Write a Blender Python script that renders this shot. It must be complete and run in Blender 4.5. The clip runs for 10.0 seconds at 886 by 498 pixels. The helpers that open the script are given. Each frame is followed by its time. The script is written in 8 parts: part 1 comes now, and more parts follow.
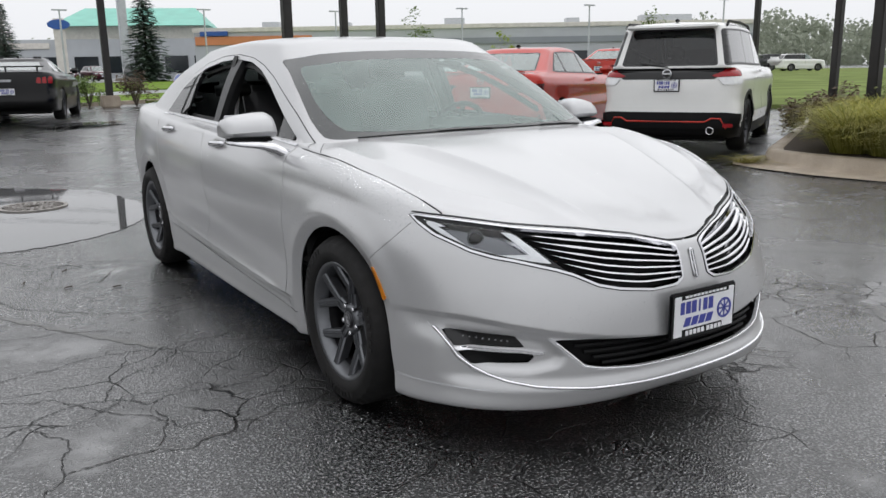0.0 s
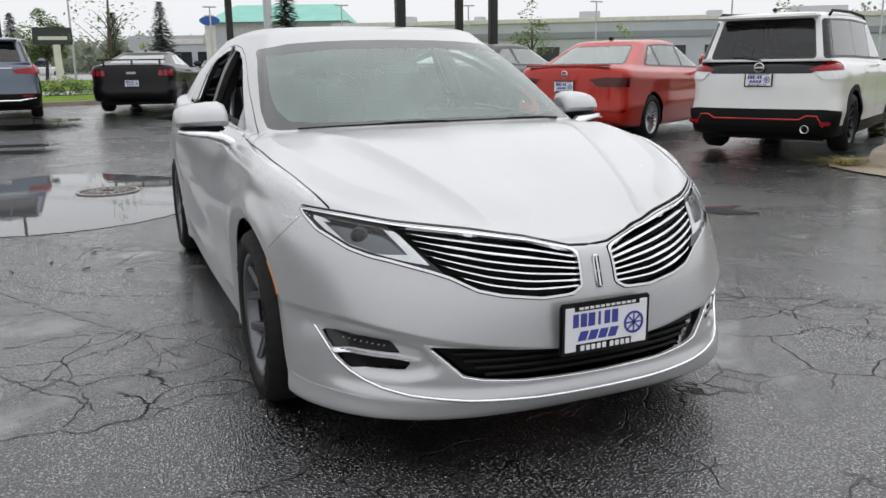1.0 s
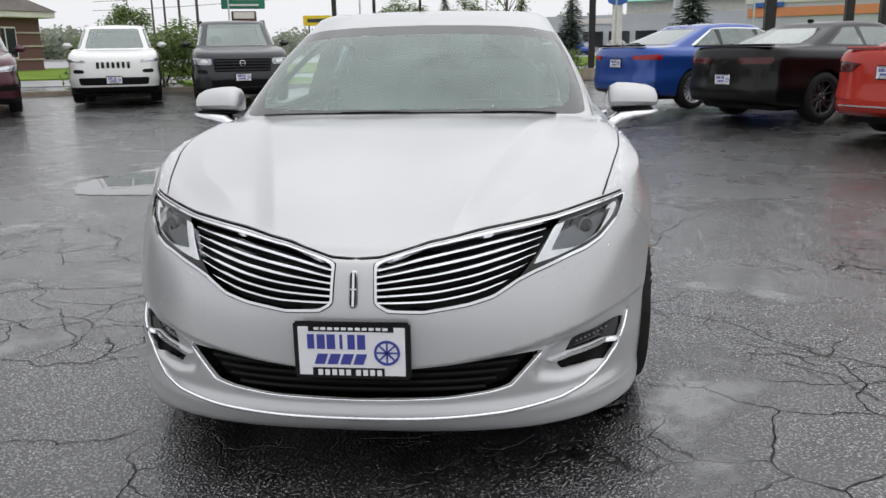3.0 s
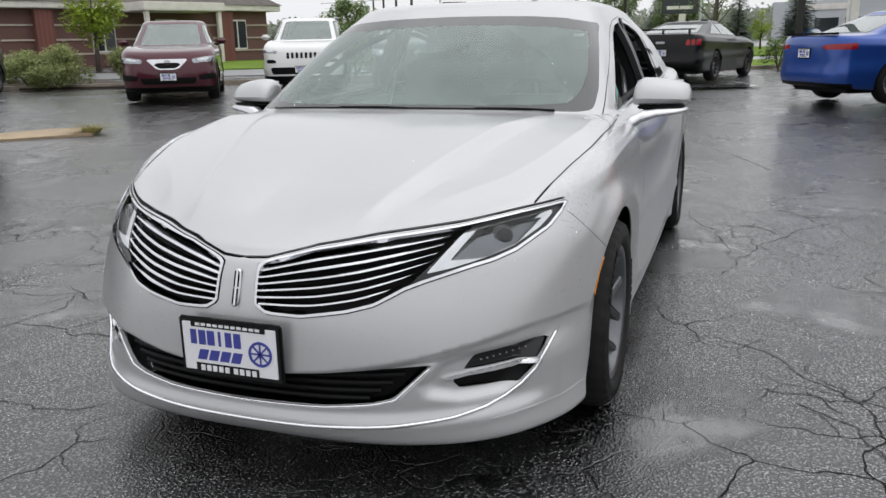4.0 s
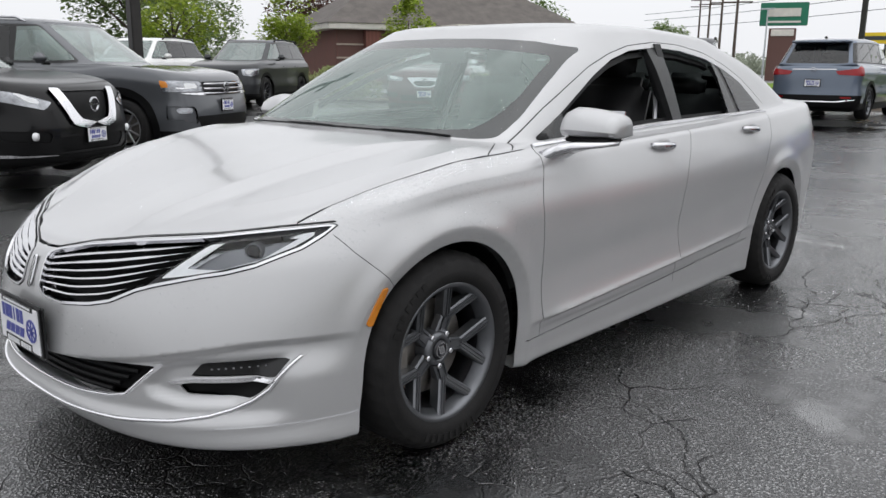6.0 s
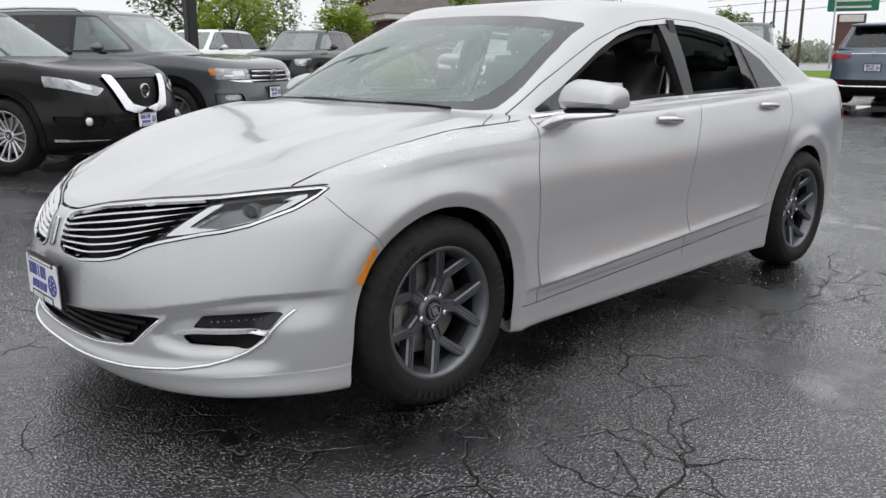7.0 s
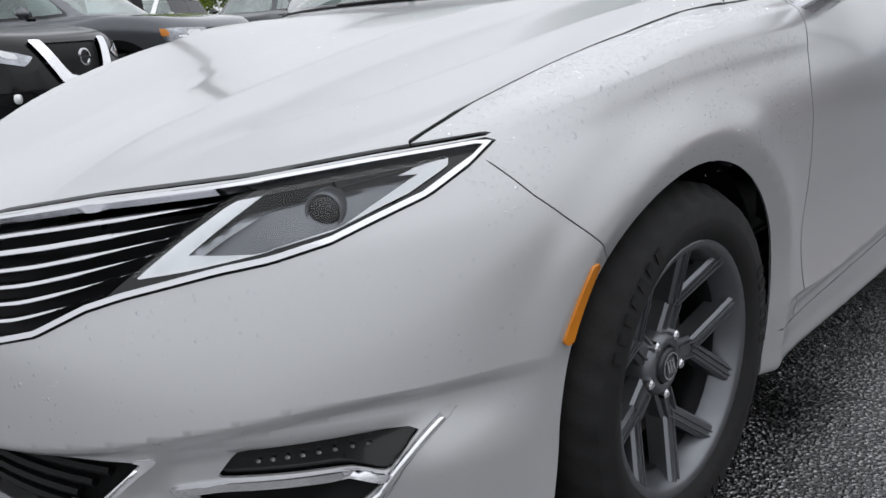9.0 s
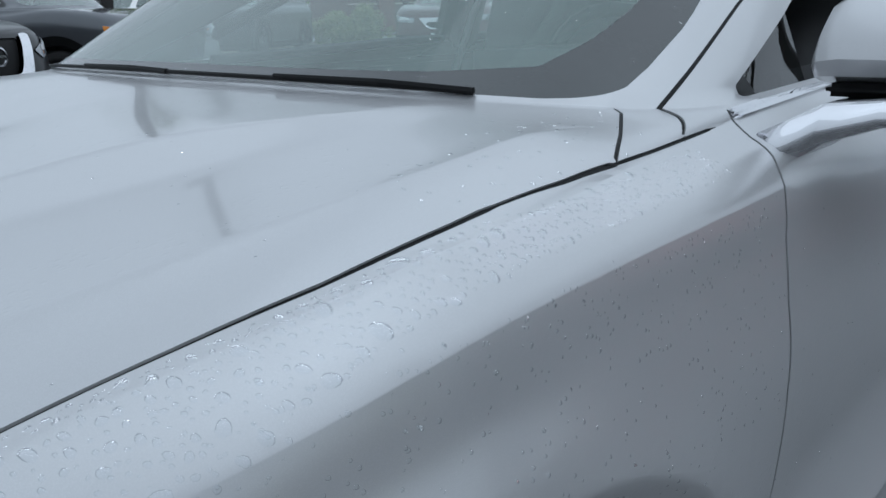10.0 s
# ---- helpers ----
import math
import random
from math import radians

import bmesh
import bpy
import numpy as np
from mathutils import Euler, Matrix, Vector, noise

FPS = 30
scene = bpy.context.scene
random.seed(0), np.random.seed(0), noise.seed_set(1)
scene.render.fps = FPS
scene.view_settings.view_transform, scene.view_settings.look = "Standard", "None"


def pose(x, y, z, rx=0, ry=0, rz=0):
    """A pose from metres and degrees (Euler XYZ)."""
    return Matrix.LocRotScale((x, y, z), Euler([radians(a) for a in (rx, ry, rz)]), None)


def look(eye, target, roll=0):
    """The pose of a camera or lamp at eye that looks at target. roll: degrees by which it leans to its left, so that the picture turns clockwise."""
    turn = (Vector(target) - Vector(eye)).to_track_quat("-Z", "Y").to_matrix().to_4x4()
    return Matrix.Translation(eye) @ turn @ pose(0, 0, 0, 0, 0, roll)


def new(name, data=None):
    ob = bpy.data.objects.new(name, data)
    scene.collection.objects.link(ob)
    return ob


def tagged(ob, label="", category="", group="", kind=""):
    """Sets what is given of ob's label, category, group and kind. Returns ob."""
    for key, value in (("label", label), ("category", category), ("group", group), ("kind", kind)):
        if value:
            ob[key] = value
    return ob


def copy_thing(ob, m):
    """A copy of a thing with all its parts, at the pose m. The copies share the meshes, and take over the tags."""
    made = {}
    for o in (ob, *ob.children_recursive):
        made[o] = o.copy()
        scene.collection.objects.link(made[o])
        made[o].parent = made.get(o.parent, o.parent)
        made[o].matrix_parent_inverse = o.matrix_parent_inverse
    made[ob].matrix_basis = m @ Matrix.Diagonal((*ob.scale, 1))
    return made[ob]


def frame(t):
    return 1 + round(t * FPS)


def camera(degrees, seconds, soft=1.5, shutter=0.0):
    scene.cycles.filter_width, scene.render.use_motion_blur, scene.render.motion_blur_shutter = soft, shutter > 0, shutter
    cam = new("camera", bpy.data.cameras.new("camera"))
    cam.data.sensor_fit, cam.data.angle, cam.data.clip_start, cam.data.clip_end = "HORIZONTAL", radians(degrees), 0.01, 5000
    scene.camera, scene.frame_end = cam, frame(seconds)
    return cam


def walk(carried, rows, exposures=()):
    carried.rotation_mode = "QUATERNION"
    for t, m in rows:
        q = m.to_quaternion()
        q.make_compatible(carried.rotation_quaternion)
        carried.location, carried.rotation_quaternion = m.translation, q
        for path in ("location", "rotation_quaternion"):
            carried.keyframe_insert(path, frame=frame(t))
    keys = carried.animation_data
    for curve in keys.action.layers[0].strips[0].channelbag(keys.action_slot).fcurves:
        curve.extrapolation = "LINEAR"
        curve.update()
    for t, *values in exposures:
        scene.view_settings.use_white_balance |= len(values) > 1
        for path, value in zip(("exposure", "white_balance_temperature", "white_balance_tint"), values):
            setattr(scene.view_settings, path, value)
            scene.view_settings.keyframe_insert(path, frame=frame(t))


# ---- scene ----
cam = camera(57.7, 10.0)
PATH = [
    (0, (-2.153, -2.705, 1.261), (-1.101, -1.062, 0.82), -0.9),
    (0.5, (-1.793, -2.842, 1.235), (-0.87, -1.125, 0.791), -0.8),
    (1, (-1.381, -2.952, 1.229), (-0.618, -1.158, 0.78), -0.8),
    (1.5, (-0.94, -3.076, 1.241), (-0.371, -1.213, 0.787), -0.9),
    (2, (-0.501, -3.023, 1.245), (-0.159, -1.108, 0.782), -0.7),
    (2.5, (-0.019, -3.048, 1.239), (0.061, -1.107, 0.764), -0.7),
    (4, (1.261, -2.7, 1.237), (0.588, -0.884, 0.739), -1.2),
    (4.5, (1.624, -2.448, 1.237), (0.741, -0.72, 0.751), -0.9),
    (5, (2.053, -2.25, 1.252), (0.988, -0.622, 0.785), -0.3),
    (5.5, (2.328, -1.985, 1.231), (1.122, -0.453, 0.783), 0.3),
    (7, (2.794, -1.796, 1.157), (1.383, -0.455, 0.697), 0.0),
    (7.5, (2.488, -1.859, 1.031), (1.099, -0.516, 0.514), -0.5),
    (8, (2.135, -1.754, 0.966), (0.764, -0.41, 0.405), -1.8),
    (8.5, (1.784, -1.508, 0.945), (0.435, -0.145, 0.378), -3.2),
    (9, (1.501, -1.215, 0.94), (0.161, 0.164, 0.388), -4.2),
    (9.2, (1.42, -1.069, 0.942), (0.081, 0.311, 0.395), -4.0),
    (9.5, (1.348, -0.827, 1.002), (0.019, 0.563, 0.454), -3.1),
    (9.7, (1.299, -0.659, 1.041), (-0.04, 0.727, 0.508), -2.8),
    (10, (1.211, -0.36, 1.062), (-0.124, 1.021, 0.504), -1.4),
]
walk(cam, [(t, look(eye, target, roll)) for t, eye, target, roll in PATH], [(0, 0.12, 6250, 10), (6.8, 0.18, 6250, 10), (7.5, 0.38, 6350, 10), (8.5, 0.36, 6350, 10), (9.0, 0.12, 6100, 10), (9.5, -0.17, 5620, 5), (10, -0.38, 5350, 4)])

# ---- world, sun ----
world = bpy.data.worlds.new("overcast")
scene.world = world
world.use_nodes = True
wn, wl = world.node_tree.nodes, world.node_tree.links
wn.clear()
sky = wn.new("ShaderNodeTexSky")
sky.sky_type, sky.sun_disc = "NISHITA", False
sky.sun_elevation, sky.sun_rotation = radians(70), radians(56)
sky.dust_density, sky.air_density = 6.0, 1.0
flat = wn.new("ShaderNodeHueSaturation")
flat.inputs["Saturation"].default_value = 0.12
# an even cloud cover, brighter overhead than at the horizon
where = wn.new("ShaderNodeTexCoord")
axes = wn.new("ShaderNodeSeparateXYZ")
rise = wn.new("ShaderNodeMapRange")
rise.inputs["To Min"].default_value, rise.inputs["To Max"].default_value = 0.90, 1.22
grey = wn.new("ShaderNodeMix")
grey.data_type, grey.blend_type = "RGBA", "MULTIPLY"
grey.inputs["Factor"].default_value = 1.0
grey_a, grey_b = [s for s in grey.inputs if s.type == "RGBA"]
grey_a.default_value = (10.05, 9.95, 9.9, 1)
cloud = wn.new("ShaderNodeMix")
cloud.data_type = "RGBA"
cloud.inputs["Factor"].default_value = 0.88
cloud_a, cloud_b = [s for s in cloud.inputs if s.type == "RGBA"]
bg = wn.new("ShaderNodeBackground")
bg.inputs["Strength"].default_value = 0.1
wo = wn.new("ShaderNodeOutputWorld")
wl.new(where.outputs["Generated"], axes.inputs["Vector"])
wl.new(axes.outputs["Z"], rise.inputs["Value"])
wl.new(rise.outputs["Result"], grey_b)
wl.new(sky.outputs["Color"], flat.inputs["Color"])
wl.new(flat.outputs["Color"], cloud_a)
wl.new([o for o in grey.outputs if o.type == "RGBA"][0], cloud_b)
wl.new([o for o in cloud.outputs if o.type == "RGBA"][0], bg.inputs["Color"])
wl.new(bg.outputs["Background"], wo.inputs["Surface"])
sun_data = bpy.data.lights.new("sun", "SUN")
sun_data.energy, sun_data.angle, sun_data.color = 0.6, radians(100), (1.0, 0.98, 0.95)
sun = new("sun", sun_data)
sun.matrix_world = look((13, 9, 42), (0, 0, 0))


# ---- materials ----
class Tree:
    """A small wrapper round a material's nodes."""

    def __init__(self, name):
        self.mat = bpy.data.materials.new(name)
        self.mat.use_nodes = True
        self.n, self.l = self.mat.node_tree.nodes, self.mat.node_tree.links
        self.n.clear()
        self.out = self.n.new("ShaderNodeOutputMaterial")
        self.tex = self.n.new("ShaderNodeTexCoord")

    def add(self, kind, ins=None, **props):
        node = self.n.new("ShaderNode" + kind)
        for key, value in props.items():
            setattr(node, key, value)
        for key, value in (ins or {}).items():
            if hasattr(value, "is_output"):
                self.l.new(value, node.inputs[key])
            else:
                node.inputs[key].default_value = value
        return node

    def noise(self, scale, detail=4.0, rough=0.55, coords="Object"):
        return self.add("TexNoise", {"Vector": self.tex.outputs[coords], "Scale": scale, "Detail": detail, "Roughness": rough}).outputs["Fac"]

    def ramp(self, fac, stops):
        node = self.add("ValToRGB", {"Fac": fac})
        el = node.color_ramp.elements
        while len(el) < len(stops):
            el.new(0.5)
        for e, (pos, col) in zip(el, stops):
            e.position = pos
            e.color = (col, col, col, 1) if isinstance(col, (int, float)) else (*col, 1)
        return node.outputs["Color"]

    def mix(self, fac, a, b, blend="MIX"):
        node = self.add("Mix", {"Factor": fac}, data_type="RGBA", blend_type=blend)
        for key, value in (("A", a), ("B", b)):
            sock = [i for i in node.inputs if i.name == key and i.type == "RGBA"][0]
            if hasattr(value, "is_output"):
                self.l.new(value, sock)
            else:
                sock.default_value = (*value, 1)
        return [o for o in node.outputs if o.type == "RGBA"][0]

    def math(self, op, a, b=0.5):
        return self.add("Math", {0: a, 1: b}, operation=op).outputs[0]

    def bump(self, height, strength, distance=0.01, normal=None):
        ins = {"Height": height, "Strength": strength, "Distance": distance}
        if normal is not None:
            ins["Normal"] = normal
        return self.add("Bump", ins).outputs["Normal"]

    def done(self, shader):
        self.l.new(shader, self.out.inputs["Surface"])
        return self.mat


def plain(name, color, rough=0.5, metal=0.0, vary=0.15, scale=8.0, bump=0.0, bump_scale=60.0, coat=0.0, fine=0.0, spec=0.5):
    """A surface with a soft large variation and a fine grain."""
    t = Tree(name)
    big, small = t.noise(scale, 5), t.noise(bump_scale, 6, 0.65)
    dark = tuple(c * (1 - vary) for c in color)
    light = tuple(min(1.0, c * (1 + vary)) for c in color)
    col = t.mix(t.ramp(big, [(0.3, 0.0), (0.7, 1.0)]), dark, light)
    if fine:
        col = t.mix(t.math("MULTIPLY", t.ramp(small, [(0.35, 0.0), (0.65, 1.0)]), fine), col, tuple(c * 0.5 for c in color))
    ins = {"Base Color": col, "Roughness": t.math("ADD", t.math("MULTIPLY", small, 0.12), rough - 0.06), "Metallic": metal, "Specular IOR Level": spec, "Coat Weight": coat, "Coat Roughness": 0.05}
    if bump:
        ins["Normal"] = t.bump(small, bump)
    return t.done(t.add("BsdfPrincipled", ins).outputs[0])


def car_paint(name, color, metal=0.0, rough=0.35, flake=0.0, drops=0.0, coat=1.0, haze=0.04):
    """Lacquered paint; with drops, rain beads stand on it."""
    t = Tree(name)
    dirt = t.noise(2.5, 6, 0.6)
    col = t.mix(t.ramp(dirt, [(0.35, 0.0), (0.75, 1.0)]), tuple(c * 0.94 for c in color), color)
    ins = {"Metallic": metal, "Roughness": rough, "Specular IOR Level": 0.15, "Coat Weight": coat, "Coat Roughness": haze, "Coat IOR": 1.45}
    if flake:
        spark = t.noise(1800.0, 1, 0.5)
        col = t.mix(t.math("MULTIPLY", t.ramp(spark, [(0.45, 0.0), (0.75, 1.0)]), flake), col, (0.95, 0.95, 0.97))
    ins["Base Color"] = col
    if drops:
        vor = t.add("TexVoronoi", {"Vector": t.tex.outputs["Object"], "Scale": 95.0, "Randomness": 1.0}).outputs["Distance"]
        where = t.ramp(t.noise(16.0, 3), [(0.48, 0.0), (0.62, 1.0)])
        bead = t.math("MULTIPLY", t.ramp(vor, [(0.16, 1.0), (0.34, 0.0)]), where)
        ins["Coat Normal"] = t.bump(bead, drops, 0.0018)
    return t.done(t.add("BsdfPrincipled", ins).outputs[0])


def clear_glass(name, tint=(0.75, 0.86, 0.84), dark=1.0, film=0.0, gloss=2.2):
    """Thin glass: clear through, mirror-like at a slant; film is the share of a pale green coat, part rain mist, part
    painted sky reflection.
    """
    t = Tree(name)
    see = t.add("BsdfTransparent", {"Color": (*[c * dark for c in tint], 1)}).outputs[0]
    if film:
        mist_and_sky = t.add("BsdfDiffuse", {"Color": (0.33, 0.43, 0.395, 1)}).outputs[0]
        see = t.add("MixShader", {0: t.math("MULTIPLY", t.ramp(t.noise(5.0, 5), [(0.25, 0.55), (0.75, 1.0)]), film), 1: see, 2: mist_and_sky}).outputs[0]
    shine = t.add("BsdfGlossy", {"Color": (1, 1, 1, 1), "Roughness": 0.015}).outputs[0]
    fres = t.add("Fresnel", {"IOR": 1.55}).outputs[0]
    return t.done(t.add("MixShader", {0: t.math("MINIMUM", t.math("MULTIPLY", fres, gloss), 1.0), 1: see, 2: shine}).outputs[0])


def lens_glow(name, color, rough=0.12):
    t = Tree(name)
    w = t.noise(30.0, 2)
    col = t.mix(w, tuple(c * 0.75 for c in color), color)
    return t.done(t.add("BsdfPrincipled", {"Base Color": col, "Roughness": rough, "Coat Weight": 0.5, "Coat Roughness": 0.05, "Specular IOR Level": 0.25}).outputs[0])


def asphalt():
    """Black wet asphalt: coarse stones under a water film that lies smoother in hollows, with a net of fine cracks."""
    t = Tree("wet_asphalt")
    pos = t.tex.outputs["Object"]

    def bend(scale, amount):
        warp = t.add("TexNoise", {"Vector": pos, "Scale": scale, "Detail": 3.0}).outputs["Color"]
        return t.add("VectorMath", {0: pos, 1: t.add("VectorMath", {0: warp, 3: amount}, operation="SCALE").outputs[0]}, operation="ADD").outputs[0]

    bent = bend(60.0, 0.014)
    stone = t.add("TexVoronoi", {"Vector": bent, "Scale": 84.0, "Randomness": 1.0})
    small = t.add("TexVoronoi", {"Vector": bent, "Scale": 140.0, "Randomness": 1.0}).outputs["Distance"]
    grit = t.noise(210.0, 3, 0.7)
    mid = t.noise(5.0, 5, 0.6)
    wide = t.noise(0.55, 5, 0.6)
    fill = t.ramp(t.noise(1.3, 5, 0.62), [(0.50, 0.0), (0.66, 1.0)])
    dry = t.ramp(wide, [(0.47, 0.0), (0.60, 1.0)])
    # net of cracks, dense only in some patches
    lines = t.add("TexVoronoi", {"Vector": bend(3.5, 0.22), "Scale": 2.6, "Randomness": 1.0}, feature="DISTANCE_TO_EDGE").outputs["Distance"]
    fine = t.add("TexVoronoi", {"Vector": bend(7.0, 0.10), "Scale": 6.5, "Randomness": 1.0}, feature="DISTANCE_TO_EDGE").outputs["Distance"]
    net = t.math("MULTIPLY", t.ramp(lines, [(0.004, 1.0), (0.012, 0.0)]), t.ramp(t.noise(0.9, 3), [(0.50, 0.0), (0.60, 1.0)]))
    web = t.math("MULTIPLY", t.ramp(fine, [(0.006, 1.0), (0.020, 0.0)]), t.ramp(t.noise(0.7, 4), [(0.61, 0.0), (0.68, 1.0)]))
    cracked = t.math("MAXIMUM", net, web)
    base = t.mix(t.ramp(stone.outputs["Color"], [(0.1, 0.0), (0.9, 1.0)]), (0.002, 0.002, 0.0022), (0.010, 0.0099, 0.0104))
    base = t.mix(t.math("MULTIPLY", dry, 0.25), base, (0.030, 0.0297, 0.031))
    base = t.mix(t.math("MULTIPLY", t.ramp(mid, [(0.4, 0.0), (0.7, 1.0)]), 0.5), base, (0.004, 0.004, 0.0043))
    pale = t.ramp(stone.outputs["Color"], [(0.93, 0.0), (0.95, 1.0)])
    base = t.mix(t.math("MULTIPLY", pale, 0.16), base, (0.40, 0.395, 0.39))
    base = t.mix(cracked, base, (0.004, 0.004, 0.004))
    rough = t.math("ADD", t.math("MULTIPLY", dry, 0.12), t.math("ADD", t.math("MULTIPLY", mid, 0.12), 0.16))
    height = t.math("ADD", t.ramp(stone.outputs["Distance"], [(0.0, 1.0), (0.55, 0.0)]), t.math("MULTIPLY", t.ramp(small, [(0.0, 1.0), (0.7, 0.0)]), 0.40))
    height = t.math("ADD", height, t.math("MULTIPLY", grit, 0.25))
    height = t.math("MULTIPLY", height, t.math("SUBTRACT", 1.0, t.math("MULTIPLY", fill, 0.75)))
    height = t.math("SUBTRACT", height, t.math("MULTIPLY", cracked, 2.0))
    # gaps between stones lose gloss: their occlusion is put into this mask
    top = t.math("MAXIMUM", t.ramp(height, [(0.25, 0.22), (0.9, 1.0)]), t.math("MULTIPLY", fill, 0.55))
    top = t.math("MULTIPLY", top, t.math("SUBTRACT", 1.0, t.math("MULTIPLY", cracked, 0.9)))
    nrm = t.bump(height, 1.0, 0.0044)
    nrm = t.bump(wide, 0.12, 0.05, nrm)
    film = t.bump(height, 0.30, 0.0015)
    return t.done(t.add("BsdfPrincipled", {"Base Color": base, "Roughness": rough, "IOR": 2.5, "Specular IOR Level": t.math("MULTIPLY", top, 0.9), "Normal": nrm, "Coat Weight": t.math("MULTIPLY", top, 0.9), "Coat Roughness": 0.11, "Coat IOR": 1.62, "Coat Normal": film}).outputs[0])


def water():
    t = Tree("puddle_water")
    ripple = t.noise(9.0, 3)
    return t.done(t.add("BsdfPrincipled", {"Base Color": t.mix(t.noise(1.2, 4), (0.06, 0.06, 0.062), (0.12, 0.12, 0.122)), "Roughness": 0.02, "Normal": t.bump(ripple, 0.03, 0.01)}).outputs[0])


M_SILVER = car_paint("silver_paint", (0.50, 0.50, 0.505), 0.45, 0.28, 0.12, 0.12, 0.65, 0.07)
M_BLACKPAINT = car_paint("black_paint", (0.003, 0.003, 0.0035), 0.0, 0.3, coat=0.4)
M_RED = car_paint("orange_red_paint", (0.43, 0.024, 0.012), 0.1, 0.35, coat=0.8)
M_WHITE = car_paint("white_paint", (0.78, 0.78, 0.76), 0.0, 0.35)
M_BLUE = car_paint("blue_paint", (0.02, 0.07, 0.32), 0.35, 0.3)
M_BLUEGREY = car_paint("blue_grey_paint", (0.14, 0.17, 0.22), 0.4, 0.35)
M_DARKGREY = car_paint("dark_grey_paint", (0.04, 0.042, 0.045), 0.4, 0.35, coat=0.6)
M_MIDGREY = car_paint("mid_grey_paint", (0.11, 0.115, 0.125), 0.4, 0.35)
M_MAROON = car_paint("maroon_paint", (0.07, 0.012, 0.02), 0.3, 0.3)
M_CHROME = plain("chrome", (0.66, 0.66, 0.68), 0.10, 1.0, 0.05)
# whitish satin for chrome trim: the sky's reflection is put into the colour
M_BRIGHT = plain("sky_bright_trim", (0.74, 0.74, 0.76), 0.24, 0.45, 0.05)
M_POLISHED = plain("polished_trim", (0.88, 0.88, 0.9), 0.14, 1.0, 0.04)
M_PLASTIC = plain("black_plastic", (0.005, 0.005, 0.0053), 0.5, 0.0, 0.2, 10, 0.05, 300, spec=0.15)
M_GLOSSBLACK = plain("gloss_black", (0.005, 0.005, 0.0055), 0.12, 0.0, 0.1)
M_RUBBER = plain("tyre_rubber", (0.011, 0.0105, 0.0105), 0.75, 0.0, 0.3, 12, 0.15, 120, spec=0.3)
M_ALLOY = plain("grey_alloy", (0.15, 0.155, 0.165), 0.36, 0.8, 0.1, 12)
M_ALLOYDARK = plain("dark_alloy", (0.05, 0.05, 0.055), 0.35, 0.7, 0.1, 12)
M_ALLOYLIGHT = plain("bright_alloy", (0.5, 0.5, 0.52), 0.3, 0.9, 0.1, 12)
M_STEEL = plain("brake_steel", (0.3, 0.28, 0.26), 0.45, 0.9, 0.25, 20)
M_LEATHER = plain("black_leather", (0.012, 0.012, 0.013), 0.5, 0.0, 0.2, 9, 0.1, 150)
M_CABIN = plain("dark_cabin_plastic", (0.011, 0.0113, 0.012), 0.6, 0.0, 0.2, 9, 0.1, 150)
# film puts the sky's pale reflection into the panes, along with rain mist
M_GLASS = clear_glass("window_glass", film=0.42, gloss=1.5)
M_SCREEN = clear_glass("windscreen_glass", film=0.46, gloss=0.95)
M_SCREENRIM = plain("fritted_glass_border", (0.03, 0.033, 0.033), 0.2, 0.0, 0.2, 6, 0.02, 250, coat=0.4)
M_TINT = clear_glass("tinted_glass", (0.4, 0.45, 0.45), 0.45, gloss=1.1)
M_POSTBLACK = plain("satin_black_post", (0.02, 0.02, 0.021), 0.4, 0.0, 0.2, 30, 0.05, 200)
M_LAMP = plain("lamp_housing", (0.30, 0.31, 0.33), 0.18, 0.75, 0.35, 14, coat=1.0)
M_LENS = clear_glass("lamp_lens", (0.93, 0.94, 0.95), gloss=0.6)
M_REDLENS = lens_glow("red_lens", (0.33, 0.008, 0.012))
M_SMOKE = lens_glow("smoked_red_lens", (0.07, 0.004, 0.006))
M_AMBER = lens_glow("amber_lens", (0.75, 0.26, 0.02))
M_WHITELENS = lens_glow("white_lens", (0.88, 0.89, 0.9))
M_PLATE = plain("plate_white", (0.8, 0.8, 0.82), 0.4, 0.0, 0.05)
M_NAVY = plain("plate_blue_print", (0.05, 0.06, 0.3), 0.45, 0.0, 0.05)


def bead():
    t = Tree("rain_bead")
    drop = t.add("BsdfPrincipled", {"Base Color": t.mix(t.noise(40.0, 2), (0.93, 0.95, 0.97), (1, 1, 1)), "Roughness": 0.06, "IOR": 1.33, "Transmission Weight": 1.0}).outputs[0]
    clear = t.add("BsdfTransparent", {"Color": (0.96, 0.97, 0.98, 1)}).outputs[0]
    return t.done(t.add("MixShader", {0: 0.40, 1: clear, 2: drop}).outputs[0])


M_BEAD = bead()
M_ASPHALT = asphalt()
M_WATER = water()
M_CONCRETE = plain("wet_concrete", (0.37, 0.31, 0.245), 0.6, 0.0, 0.25, 3.0, 0.4, 90, fine=0.3)
M_PAD = plain("tan_concrete", (0.40, 0.30, 0.19), 0.7, 0.0, 0.25, 2.0, 0.4, 90, fine=0.35)
M_GRASS = plain("lawn_grass", (0.15, 0.23, 0.035), 0.9, 0.0, 0.3, 0.5, 0.6, 60, fine=0.4, spec=0.05)
M_FIELD = plain("far_field", (0.15, 0.19, 0.06), 0.95, 0.0, 0.3, 0.4, spec=0.05)
M_POLE = plain("dark_bronze_pole", (0.022, 0.02, 0.019), 0.5, 0.2, 0.2, 6)
M_GALV = plain("galvanised_pole", (0.5, 0.52, 0.54), 0.45, 0.6, 0.1, 6)
M_BARK = plain("bark", (0.09, 0.07, 0.055), 0.85, 0.0, 0.3, 20, 0.6, 60)


